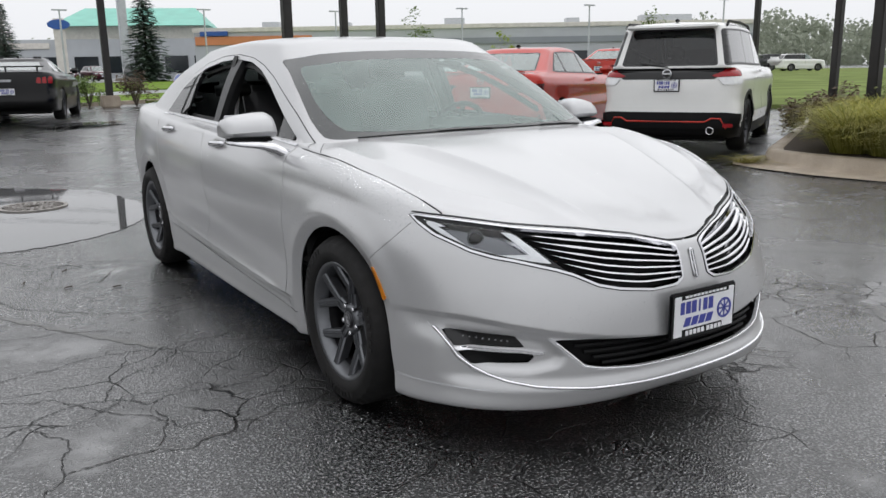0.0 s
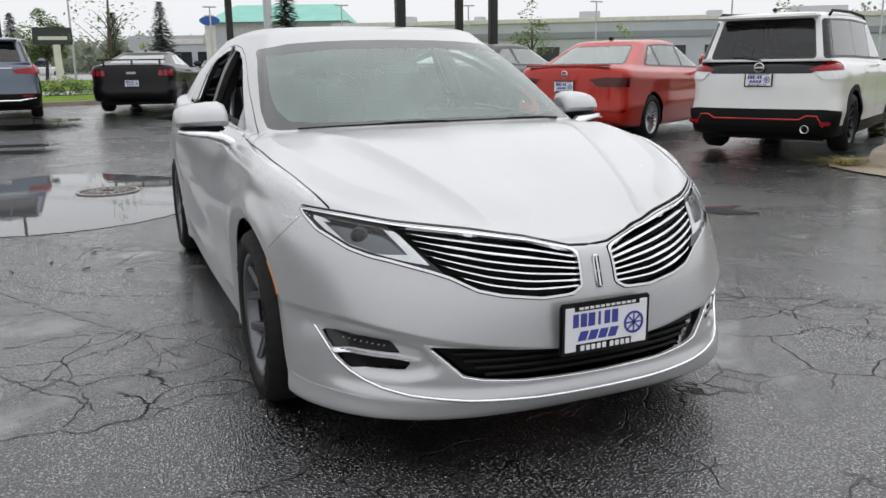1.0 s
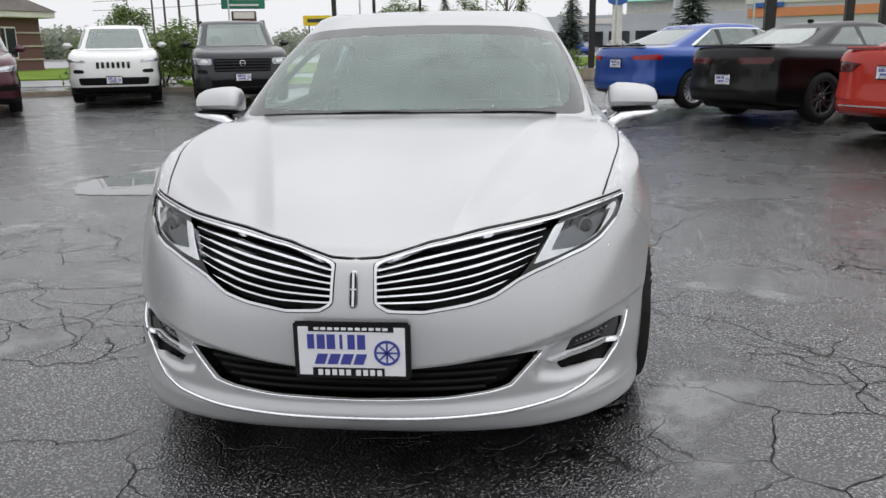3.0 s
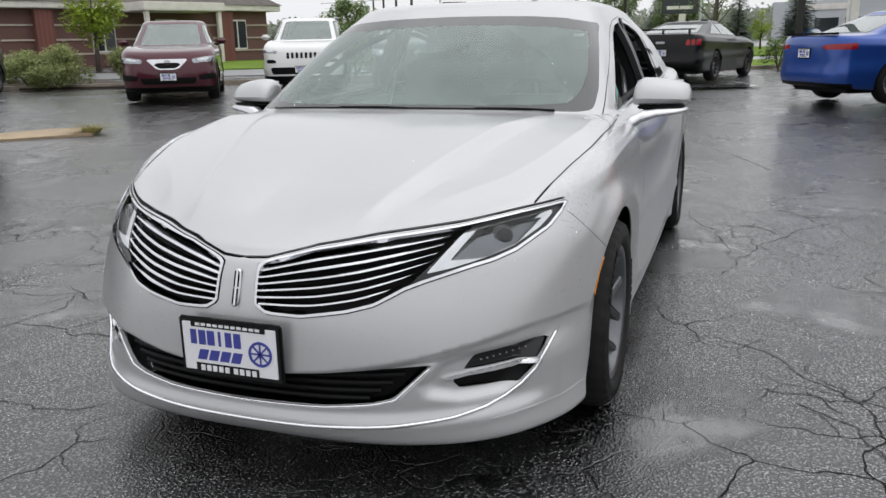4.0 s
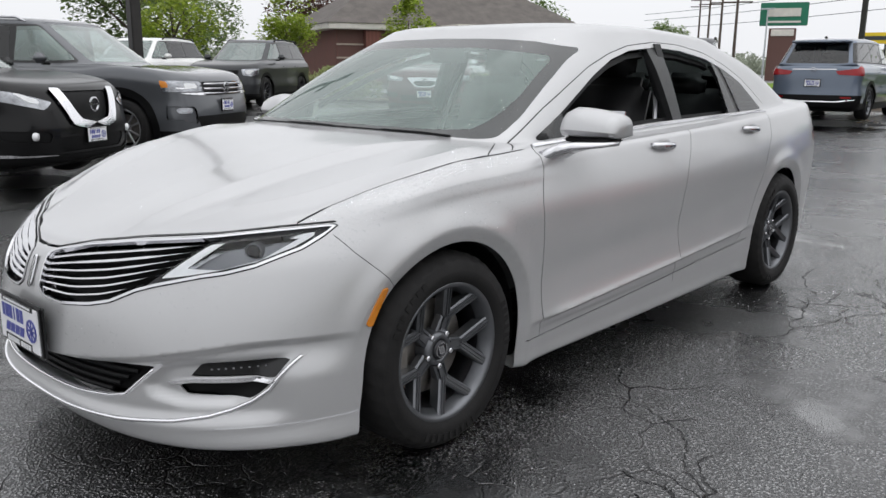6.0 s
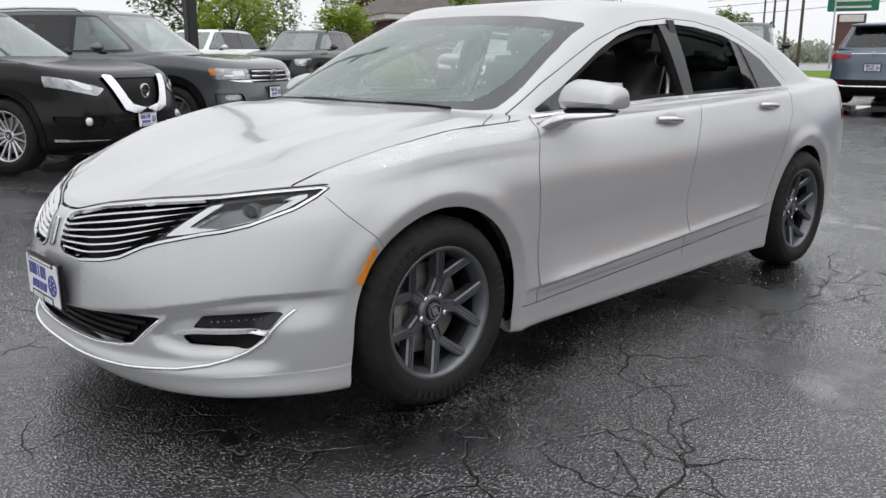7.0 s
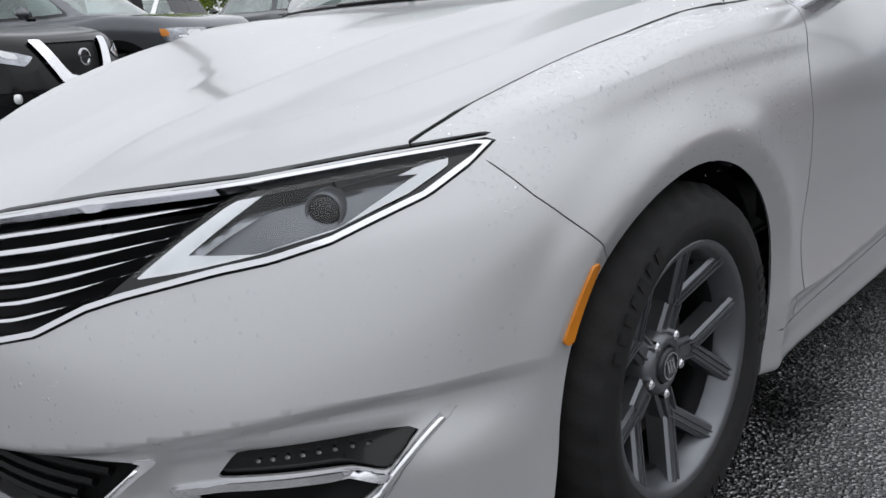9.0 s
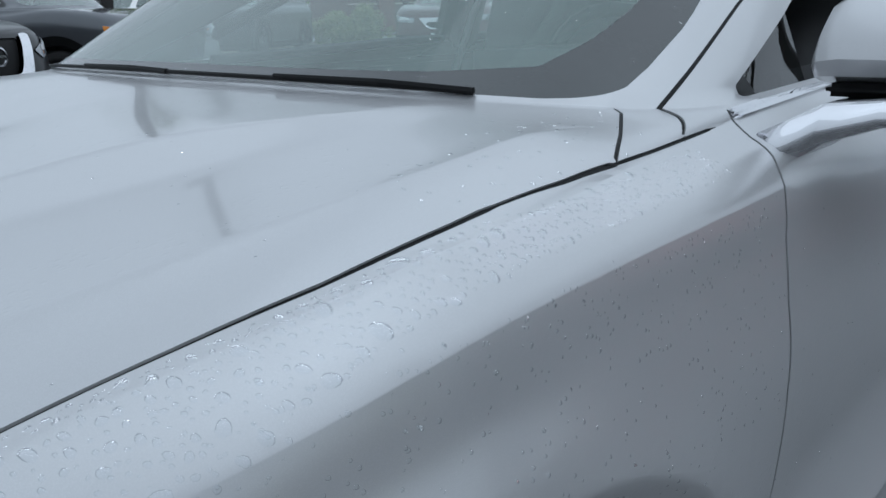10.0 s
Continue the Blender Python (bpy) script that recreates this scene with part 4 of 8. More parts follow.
RAIL = [(0.395, 0.90), (0.415, 0.937), (0.53, 0.990), (0.695, 1.070), (0.90, 1.155), (1.092, 1.228), (1.30, 1.286), (1.491, 1.325), (1.745, 1.347), (2.0, 1.342), (2.274, 1.306), (2.45, 1.25), (2.607, 1.175), (2.80, 1.03)]
for sgn in (1, -1):
    side, faces = shell.split(lambda x, y, z, v, s: poly_field(SIDE, y, z) if x * sgn > 0.3 and 9.5 < v < 12.3 and 0.3 < abs(s) < 2.7 else 0.5, faces)
    got, side = shell.split(lambda x, y, z, v, s: y - 0.80, side)
    shell.make("quarter_glass", got, M_TINT, SEDAN)
    post = [(1.655, 1.40), (1.692, 0.9), (1.765, 0.9), (1.80, 1.40)]
    got, side = shell.split(lambda x, y, z, v, s: poly_field(post, y, z), side)
    shell.make("door_post", got, M_POSTBLACK, SEDAN, "black door post with rain drops", push=-0.004, lip=0.03)
    post = [(2.285, 1.40), (2.43, 0.9), (2.475, 0.9), (2.335, 1.40)]
    got, side = shell.split(lambda x, y, z, v, s: poly_field(post, y, z), side)
    shell.make("window_post", got, M_POSTBLACK, SEDAN, push=-0.004, lip=0.03)
    got, side = shell.split(lambda x, y, z, v, s: -(y - 2.30), side)
    shell.make("rear_quarter_glass", got, M_TINT, SEDAN)
    rim, _ = shell.split(lambda x, y, z, v, s: -poly_field(SIDE, y, z) - 0.022, side)
    shell.make("window_seal", rim, M_PLASTIC, SEDAN, push=-0.030, lip=0.02)
    band, faces = shell.seam(faces, RAIL, (1, 2), 0.0036, lambda x, y, z, v, s: max(0.39 - y, y - 2.8, 0.93 - z, 9.2 - v, v - 12.6, 0.4 - x * sgn))
    shell.make("roof_gap", band, M_PLASTIC, SEDAN, push=-0.002)
    BELT = [(0.53, 0.943), (0.96, 0.958), (1.47, 0.976), (2.0, 0.988), (2.76, 0.999)]
    band, faces = shell.seam(faces, BELT, (1, 2), 0.010, lambda x, y, z, v, s: max(0.54 - y, y - 2.76, 8.5 - v, v - 11, 0.6 - x * sgn))
    shell.make("belt_trim", band, M_CHROME, SEDAN, "bright strip under the side windows", push=0.004, lip=0.006)
    for nm, line, y0, y1 in (
        ("door_gap", [(0.60, 1.02), (0.555, 0.965), (0.512, 0.888), (0.476, 0.76), (0.474, 0.66), (0.489, 0.50), (0.50, 0.30), (0.513, 0.235)], 0.40, 0.62),
        ("door_gap", [(1.735, 0.99), (1.70, 0.93), (1.61, 0.80), (1.548, 0.668), (1.545, 0.5), (1.552, 0.345), (1.565, 0.25)], 1.4, 1.8),
        ("door_gap", [(2.70, 1.00), (2.68, 0.94), (2.655, 0.87), (2.58, 0.785), (2.45, 0.60), (2.37, 0.45), (2.31, 0.38), (2.20, 0.305)], 2.1, 2.8),
        ("bumper_gap", [(-0.405, 0.765), (-0.392, 0.748), (-0.354, 0.698), (-0.293, 0.639), (-0.225, 0.570)], -0.42, -0.2),
    ):
        z0, z1 = min(p[1] for p in line) + 0.004, max(p[1] for p in line) - 0.012
        band, faces = shell.seam(faces, line, (1, 2), 0.0045 if nm == "door_gap" else 0.0022, lambda x, y, z, v, s: max(y0 - y, y - y1, z0 - z, z - z1, v - 9.9, 0.55 - x * sgn))
        shell.make(nm, band, M_PLASTIC, SEDAN, push=-0.004)
    band, faces = shell.seam(faces, [(0.40, 0.250), (0.514, 0.244), (1.0, 0.268), (1.556, 0.296), (2.40, 0.338)], (1, 2), 0.005, lambda x, y, z, v, s: max(0.40 - y, y - 2.40, v - 5, 0.6 - x * sgn))
    shell.make("sill_gap", band, M_PLASTIC, SEDAN, push=-0.004)
    HOODSEAM = [(0.706, -0.490), (0.717, -0.456), (0.733, -0.40), (0.758, -0.300), (0.773, -0.232), (0.793, -0.150), (0.809, -0.06), (0.8195, 0.055), (0.8255, 0.188), (0.823, 0.27), (0.816, 0.40), (0.809, 0.545)]
    seam_line = HOODSEAM if sgn > 0 else [(-a, b) for a, b in HOODSEAM]
    for y0, y1, half in ((-0.462, 0.112, 0.0058), (0.094, 0.276, 0.0038), (0.262, 0.50, 0.0024)):
        band, faces = shell.seam(faces, seam_line, (0, 1), half, lambda x, y, z, v, s: max(y0 - y, y - y1, v - 9.97, 7.5 - v, 0.5 - x * sgn))
        shell.make("bonnet_gap", band, M_PLASTIC, SEDAN, push=-0.002)
    corner = [(0.701, 0.404), (0.724, 0.414), (0.7475, 0.400), (0.794, 0.324), (0.822, 0.271)]
    corner = corner if sgn > 0 else [(-a, b) for a, b in corner]
    band, faces = shell.seam(faces, corner, (0, 1), 0.004, lambda x, y, z, v, s: max(0.272 - y, y - 0.418, v - 9.99, 8.9 - v, 0.69 - x * sgn))
    shell.make("cowl_gap", band, M_PLASTIC, SEDAN, push=-0.002)
    amber, faces = shell.split(lambda x, y, z, v, s: poly_field([(-0.284, 0.594), (-0.262, 0.580), (-0.318, 0.472), (-0.345, 0.480)], y, z) if x * sgn > 0.6 and v < 9 and y < 0 else 0.5, faces)
    shell.make("side_marker", amber, M_AMBER, SEDAN, "amber side marker lens", push=0.004, lip=0.008)
band, faces = shell.seam(faces, [(p, q + 0.003) for p, q in HOOD_EDGE], (0, 2), 0.006, lambda x, y, z, v, s: max(x - 0.79, -x, y + 0.30, v - 10, 4 - v))
shell.make("bonnet_edge_gap", band, M_PLASTIC, SEDAN, push=-0.010)
band, faces = shell.seam(faces, [(-a, b + 0.003) for a, b in HOOD_EDGE[::-1]], (0, 2), 0.006, lambda x, y, z, v, s: max(-x - 0.79, x, y + 0.30, v - 10, 4 - v))
shell.make("bonnet_edge_gap", band, M_PLASTIC, SEDAN, push=-0.010)
# seam along the lip crease, its highlight painted as a bright band
band, faces = shell.seam(faces, [(-0.9, 0.2130), (-0.70, 0.2245), (-0.40, 0.2190), (-0.30, 0.221)], (1, 2), 0.005, lambda x, y, z, v, s: max(y + 0.32, -0.74 - y, v - 4, 1 - v))
for half in halves(band):
    shell.make("lip_seam_highlight", half, M_BRIGHT, SEDAN, push=0.0)
tail, faces = shell.split(lambda x, y, z, v, s: poly_field([(-1, 0.80), (1, 0.80), (1, 0.86), (-1, 0.86)], x, z) if abs(s) > 2.05 and y > 3.3 else 0.5, faces)
sun_pane, faces = shell.split(lambda x, y, z, v, s: poly_field([(-0.40, 1.30), (0.40, 1.30), (0.40, 1.88), (-0.40, 1.88)], x, y) if v > 12.1 else 0.5, faces)
shell.make("sunroof", sun_pane, M_GLOSSBLACK, SEDAN, "dark glass sunroof")
shell.make("tail_light", tail, M_REDLENS, SEDAN)
shell.make("body", faces, M_SILVER, SEDAN, "silver metallic body shell with rain drops", lip=0.006)

# wheels, arch liners, underside
for sx in (1, -1):
    for n, yy in enumerate((0.0, BASE)):
        wheel(SEDAN, sx * 0.797, yy, TYRE_R, 0.2285, 0.225, sx, lug=0.008, drop=TYRE_R - HUB_Z)
        bm = bmesh.new()
        prev = None
        for k in range(25):
            a = math.pi * (k / 24) * 1.1 - 0.05 * math.pi
            y, z = ARCH_Y[n] + 0.372 * math.cos(a), HUB_Z + 0.372 * math.sin(a)
            row = [bm.verts.new((sx * x, y, z)) for x in (0.48, 0.86)]
            if prev:
                bm.faces.new((prev[0], prev[1], row[1], row[0]))
            prev = row
        cap = [bm.verts.new((sx * 0.49, ARCH_Y[n] + 0.38 * math.cos(a), HUB_Z + 0.38 * math.sin(a))) for a in np.linspace(-0.2, math.pi + 0.2, 20)]
        bm.faces.new(cap)
        part("arch_liner", bm, M_PLASTIC, SEDAN)
part("underbody", box((1.56, 1.95, 0.14), (0, 1.42, 0.26), 0.03), M_PLASTIC, SEDAN)
part("front_subframe", box((1.0, 1.3, 0.1), (0, -0.1, 0.25), 0.03), M_PLASTIC, SEDAN)
part("rear_subframe", box((1.0, 1.3, 0.1), (0, 3.1, 0.30), 0.03), M_PLASTIC, SEDAN)

# unseen black trays, added to keep stray light from under the car
for nm, w, y0, y1 in (("undertray", 1.0, -0.76, 3.72), ("nose_tray", 1.10, -0.74, -0.40), ("floor_tray", 1.62, 0.42, 2.44), ("tail_tray", 1.10, 3.28, 3.70)):
    part(nm, box((w, y1 - y0, 0.012), (0, (y0 + y1) / 2, 0.172 if nm != "undertray" else 0.186), 0.004), M_PLASTIC, SEDAN)

# cabin
part("floor_pan", box((1.46, 2.6, 0.05), (0, 1.65, 0.36), 0.01), M_CABIN, SEDAN)
bm = box((1.42, 0.42, 0.26), (0, 0.72, 0.80), 0.07, seg=3)
box((0.42, 0.30, 0.10), (0.36, 0.90, 0.95), 0.04, bm)
part("dashboard", bm, M_CABIN, SEDAN, smooth=True)
bm = bmesh.new()
ring_m = Matrix.Translation((0.36, 1.06, 0.90)) @ Matrix.Rotation(radians(-68), 4, "X")
for k in range(24):
    a, b = 2 * math.pi * k / 24, 2 * math.pi * (k + 1) / 24
    rod([ring_m @ Vector((0.18 * math.cos(q), 0.18 * math.sin(q), 0)) for q in (a, b)], 0.015, 6, bm, cap=False)
for a in (0, math.pi, -math.pi / 2):
    rod([ring_m @ Vector((0, 0, -0.02)), ring_m @ Vector((0.17 * math.cos(a), 0.17 * math.sin(a), 0))], 0.014, 6, bm)
part("steering_wheel", bm, M_LEATHER, SEDAN, smooth=True)
for x in (0.36, -0.36):
    seat(SEDAN, x, 1.42, 0.46, name="front_seat")
bm = box((1.26, 0.5, 0.18), (0, 2.22, 0.55), 0.05, seg=3)
box((1.26, 0.14, 0.60), (0, 2.54, 0.84), 0.06, bm, Matrix.Rotation(-0.42, 4, "X"), 3)
for x in (-0.36, 0, 0.36):
    box((0.26, 0.10, 0.15), (x, 2.64, 1.13), 0.04, bm, Matrix.Rotation(-0.3, 4, "X"), 3)
part("rear_bench", bm, M_LEATHER, SEDAN, smooth=True)
part("parcel_shelf", box((1.3, 0.5, 0.03), (0, 2.95, 1.02), 0.01), M_CABIN, SEDAN)
for sx in (1, -1):
    part("door_card", box((0.05, 2.0, 0.50), (sx * 0.80, 1.55, 0.68), 0.02), M_CABIN, SEDAN)
    part("belt_pillar", box((0.07, 0.10, 0.42), (sx * 0.665, 1.77, 1.15), 0.02, turn=Matrix.Rotation(sx * -0.36, 4, "Y")), M_CABIN, SEDAN)
    bm = rod([(sx * 0.60, 1.80, 1.28), (sx * 0.66, 1.74, 1.05), (sx * 0.70, 1.66, 0.80)], 0.012, 6)
    part("seat_belt", bm, M_ALLOYLIGHT, SEDAN)
roof_in = [f for f in faces if all(12.4 < shell.at[i][0] for i in f)]
shell.make("headliner", roof_in, M_MIDGREY, SEDAN, push=-0.03)
part("rear_view_mirror", box((0.24, 0.03, 0.065), (0, 0.98, 1.275), 0.02), M_PLASTIC, SEDAN)
part("windscreen_sticker", box((0.045, 0.002, 0.02), (0.575, 0.905, 1.255), 0.0, turn=Matrix.Rotation(radians(-60), 4, "X")), M_PLATE, SEDAN)

# door mirrors: shell, bright base strip, arm, mirror glass
for sx in (1, -1):
    arm = new("door_mirror")
    arm.parent = SEDAN
    arm["label"] = "silver door mirror on a bright arm"
    section = ((-0.118, 0.030), (-0.113, 0.048), (-0.098, 0.074), (-0.070, 0.096), (-0.030, 0.106), (0.015, 0.102), (0.040, 0.088), (0.044, 0.050), (0.044, 0.006), (0.0, 0.0), (-0.060, 0.0), (-0.098, 0.010))
    bm = bmesh.new()
    prev = None
    for x, fy, fz, lift in ((0.848, 0.72, 0.70, 0.0), (0.858, 0.86, 0.92, 0.0), (0.885, 0.97, 1.04, 0.0), (0.93, 1.0, 1.03, 0.0), (0.985, 0.99, 0.97, 0.0), (1.03, 0.95, 0.87, 0.001), (1.055, 0.86, 0.74, 0.003), (1.066, 0.66, 0.50, 0.008)):
        ring = [bm.verts.new((sx * x, 0.745 + 0.16 * (x - 0.86) + dy * fy, 0.972 + lift + dz * fz)) for dy, dz in section]
        if prev:
            for k in range(12):
                bm.faces.new((prev[k], prev[(k + 1) % 12], ring[(k + 1) % 12], ring[k]))
        else:
            bm.faces.new(ring)
        prev = ring
    bm.faces.new(prev[::-1])
    cap = part("mirror_shell", bm, M_SILVER, arm, smooth=True)
    for e in cap.data.edges:
        a, b2 = (cap.data.vertices[k].co for k in e.vertices)
        if abs(a.x - b2.x) > 0.004 and max(a.z, b2.z) < 1.01 and min(a.y, b2.y) < 0.74:
            e.use_edge_sharp = True
    bm = box((0.18, 0.12, 0.016), (sx * 0.955, 0.720, 0.966), 0.006, seg=2)
    part("mirror_base", bm, M_PLASTIC, arm, smooth=True)
    bm = bmesh.new()
    prev = None
    for x, y, z, w, h in ((0.835, 0.600, 0.903, 0.13, 0.022), (0.862, 0.615, 0.914, 0.12, 0.026), (0.892, 0.635, 0.935, 0.12, 0.023), (0.95, 0.650, 0.948, 0.13, 0.015), (1.02, 0.670, 0.954, 0.12, 0.011), (1.06, 0.69, 0.958, 0.07, 0.008)):
        ring = [bm.verts.new((sx * x, y + dy * w, z + dz * h)) for dy, dz in ((-0.6, -0.3), (-0.4, 1), (0.5, 1), (0.6, 0), (0.5, -1), (-0.4, -1))]
        if prev:
            for k in range(6):
                bm.faces.new((prev[k], prev[(k + 1) % 6], ring[(k + 1) % 6], ring[k]))
        else:
            bm.faces.new(ring)
        prev = ring
    bm.faces.new(prev[::-1])
    part("mirror_arm", bm, M_CHROME, arm, "chrome arm and strip", smooth=True)
    bm = box((0.155, 0.006, 0.095), (sx * 0.955, 0.806, 1.022), 0.002)
    part("mirror_glass", bm, M_CHROME, arm)
    # handles in dished cups
    for y0, z0, dz in ((1.40, 0.897, -0.006), (2.38, 0.921, -0.006)):
        hx = side_x(y0, z0)
        h = new("door_handle")
        h.parent = SEDAN
        bm = bmesh.new()
        prev = None
        for k in range(9):
            t = k / 8
            y = y0 - 0.095 + 0.19 * t
            z = z0 + dz * (2 * t - 1)
            lift = 0.012 + 0.020 * math.sin(math.pi * t) ** 0.5
            hh = 0.011 + 0.005 * math.sin(math.pi * t)
            xx = side_x(y, z) + lift
            ring = [bm.verts.new((sx * (xx + ox), y, z + oz * hh)) for ox, oz in ((0, -1), (0.006, -0.4), (0.006, 0.4), (0, 1), (-0.016, 0.7), (-0.016, -0.7))]
            if prev:
                for a in range(6):
                    bm.faces.new((prev[a], prev[(a + 1) % 6], ring[(a + 1) % 6], ring[a]))
            else:
                bm.faces.new(ring)
            prev = ring
        bm.faces.new(prev[::-1])
        part("grip", bm, M_CHROME, h, "chrome grip", smooth=True)
        bm, _ = lathe([(1.0, 0.0), (0.8, 0.003), (0.4, 0.004), (0.01, 0.004)], 24, "X", m=Matrix.Translation((sx * (hx - 0.001), y0, z0)) @ Matrix.Diagonal((sx, 0.085, 0.032, 1)))
        part("cup", bm, M_SILVER, h, smooth=True)

# wipers and cowl
for x0, x1 in ((-0.62, 0.02), (-0.05, 0.60)):
    pts = []
    for t in np.linspace(0, 1, 12):
        x = x0 + (x1 - x0) * t
        y = 0.272 + 0.42 * (1 - (1 - (abs(x) / 0.8) ** 3.2) ** (1 / 3.2))
        hit = tree.ray_cast(Vector((x, y, 2)), Vector((0, 0, -1)))[0]
        pts.append((x, y - 0.006, hit.z + 0.003))
    wiper = part("wiper", rod(pts, 0.0036, 6), M_PLASTIC, SEDAN, smooth=True)
    mid = pts[6]
    part("wiper_arm", rod([pts[-1], (pts[9][0], pts[9][1] - 0.004, pts[9][2] + 0.004), (mid[0], mid[1] - 0.006, mid[2] + 0.004)], [0.005, 0.0042, 0.003], 6), M_PLASTIC, wiper)
part("aerial", box((0.05, 0.11, 0.045), (0, 2.35, 1.428), 0.018), M_SILVER, SEDAN, smooth=True)
plate_board(SEDAN, Matrix.Translation((0, -0.972, 0.440)))

# rain beads on the paint
rng = random.Random(11)
verts, faces_b = [], []


def add_bead(hit, nrm, r):
    side = nrm.cross(Vector((0.3, 0.2, 1))).normalized()
    up = side.cross(nrm)
    n0 = len(verts)
    stretch, turn = rng.uniform(0.7, 1.0), rng.uniform(0, 6.28)
    for level, lift in ((1.0, 0.0), (0.88, 0.30), (0.52, 0.56)):
        for k in range(9):
            a = 2 * math.pi * k / 9
            rr = r * level * (1 + 0.12 * math.sin(2 * a + turn) + 0.07 * math.sin(3 * a + 2 * turn))
            verts.append(hit + nrm * (r * lift * 0.55 + 0.0002) + side * rr * math.cos(a) + up * rr * stretch * math.sin(a))
    verts.append(hit + nrm * r * 0.36)
    for level in (0, 1):
        for k in range(9):
            q = n0 + 9 * level
            faces_b.append((q + k, q + (k + 1) % 9, q + 9 + (k + 1) % 9, q + 9 + k))
    for k in range(9):
        faces_b.append((n0 + 18 + k, n0 + 18 + (k + 1) % 9, n0 + 27))


def drop_at(origin, way, r):
    hit, nrm, _, _ = tree.ray_cast(Vector(origin), Vector(way))
    if hit:
        add_bead(hit, nrm if nrm.dot(Vector(way)) < 0 else -nrm, r)


for sx in (1, -1):
    taken = []
    for _ in range(6500):
        # thick along the shoulder of the front wing
        y = rng.uniform(-0.43, 0.42)
        edge = curve_at([(b_, a_) for a_, b_ in HOODSEAM], y) + 0.010
        x = edge + (0.868 - edge - 0.12 * max(0.0, -0.15 - y)) * rng.random() ** 0.9
        size = rng.choice((0.0014, 0.0018, 0.0022, 0.0026, 0.003, 0.0036, 0.0044, 0.0056, 0.0070)) * rng.uniform(0.7, 1.2) * (1 - 0.45 * smooth(0.0, 0.35, y))
        if rng.random() < 0.12 + 0.6 * smooth(0.42, 0.0, y) and all(math.hypot(x - a_, y - b_) > 1.05 * (size + c_) + 0.0003 for a_, b_, c_ in taken):
            taken.append((x, y, size))
            drop_at((sx * x, y, 2), (0, 0, -1), size)
    for _ in range(60):
        drop_at((sx * rng.uniform(0.70, 0.82), rng.uniform(0.05, 0.38), 2), (0, 0, -1), rng.uniform(0.001, 0.0028))
    for _ in range(260):
        drop_at((sx * 2, rng.uniform(-0.3, 3.4), rng.uniform(0.45, 0.90)), (-sx, 0, 0), rng.uniform(0.0008, 0.0018))
    for _ in range(520):
        # fine spatter on the flank of the front wing, thinning out downwards
        drop_at((sx * 2, rng.uniform(-0.22, 0.46), 0.865 - 0.22 * rng.random() ** 1.6), (-sx, 0, 0), rng.uniform(0.0010, 0.0024))
for _ in range(420):
    x = rng.uniform(-0.85, 0.85)
    z = rng.uniform(0.40, 0.65)
    if poly_field(WING, abs(x), z) > 0.01 and abs(x) > 0.1 and poly_field(INTAKE, abs(x), z) > 0.03:
        drop_at((x, -2, z), (0, 1, 0), rng.uniform(0.0014, 0.0032))
for _ in range(380):
    drop_at((rng.uniform(-0.8, 0.8), rng.uniform(-0.8, 0.35), 2), (0, 0, -1), rng.uniform(0.0006, 0.0014))
for _ in range(300):
    x = rng.choice((-1, 1)) * rng.uniform(0.45, 0.72)
    drop_at((x, -2, rng.uniform(0.99, 1.35)), (0, 1, 0), rng.uniform(0.0008, 0.002))
beads = mesh_object("rain", verts, faces_b, M_BEAD, SEDAN, "clear rain beads standing on the paint")
beads["kind"] = "stuff"
beads.visible_shadow = False


# ---- the other vehicles ----
def lot_height(x, y):
    """A shallow bowl round the drain."""
    r = math.hypot(x + 1.0, y - 3.0)
    return min(0.25, 0.022 * max(0.0, r - 5.0)) - 0.014 * min(1.0, max(0.0, (9.0 - r) / 2.0))


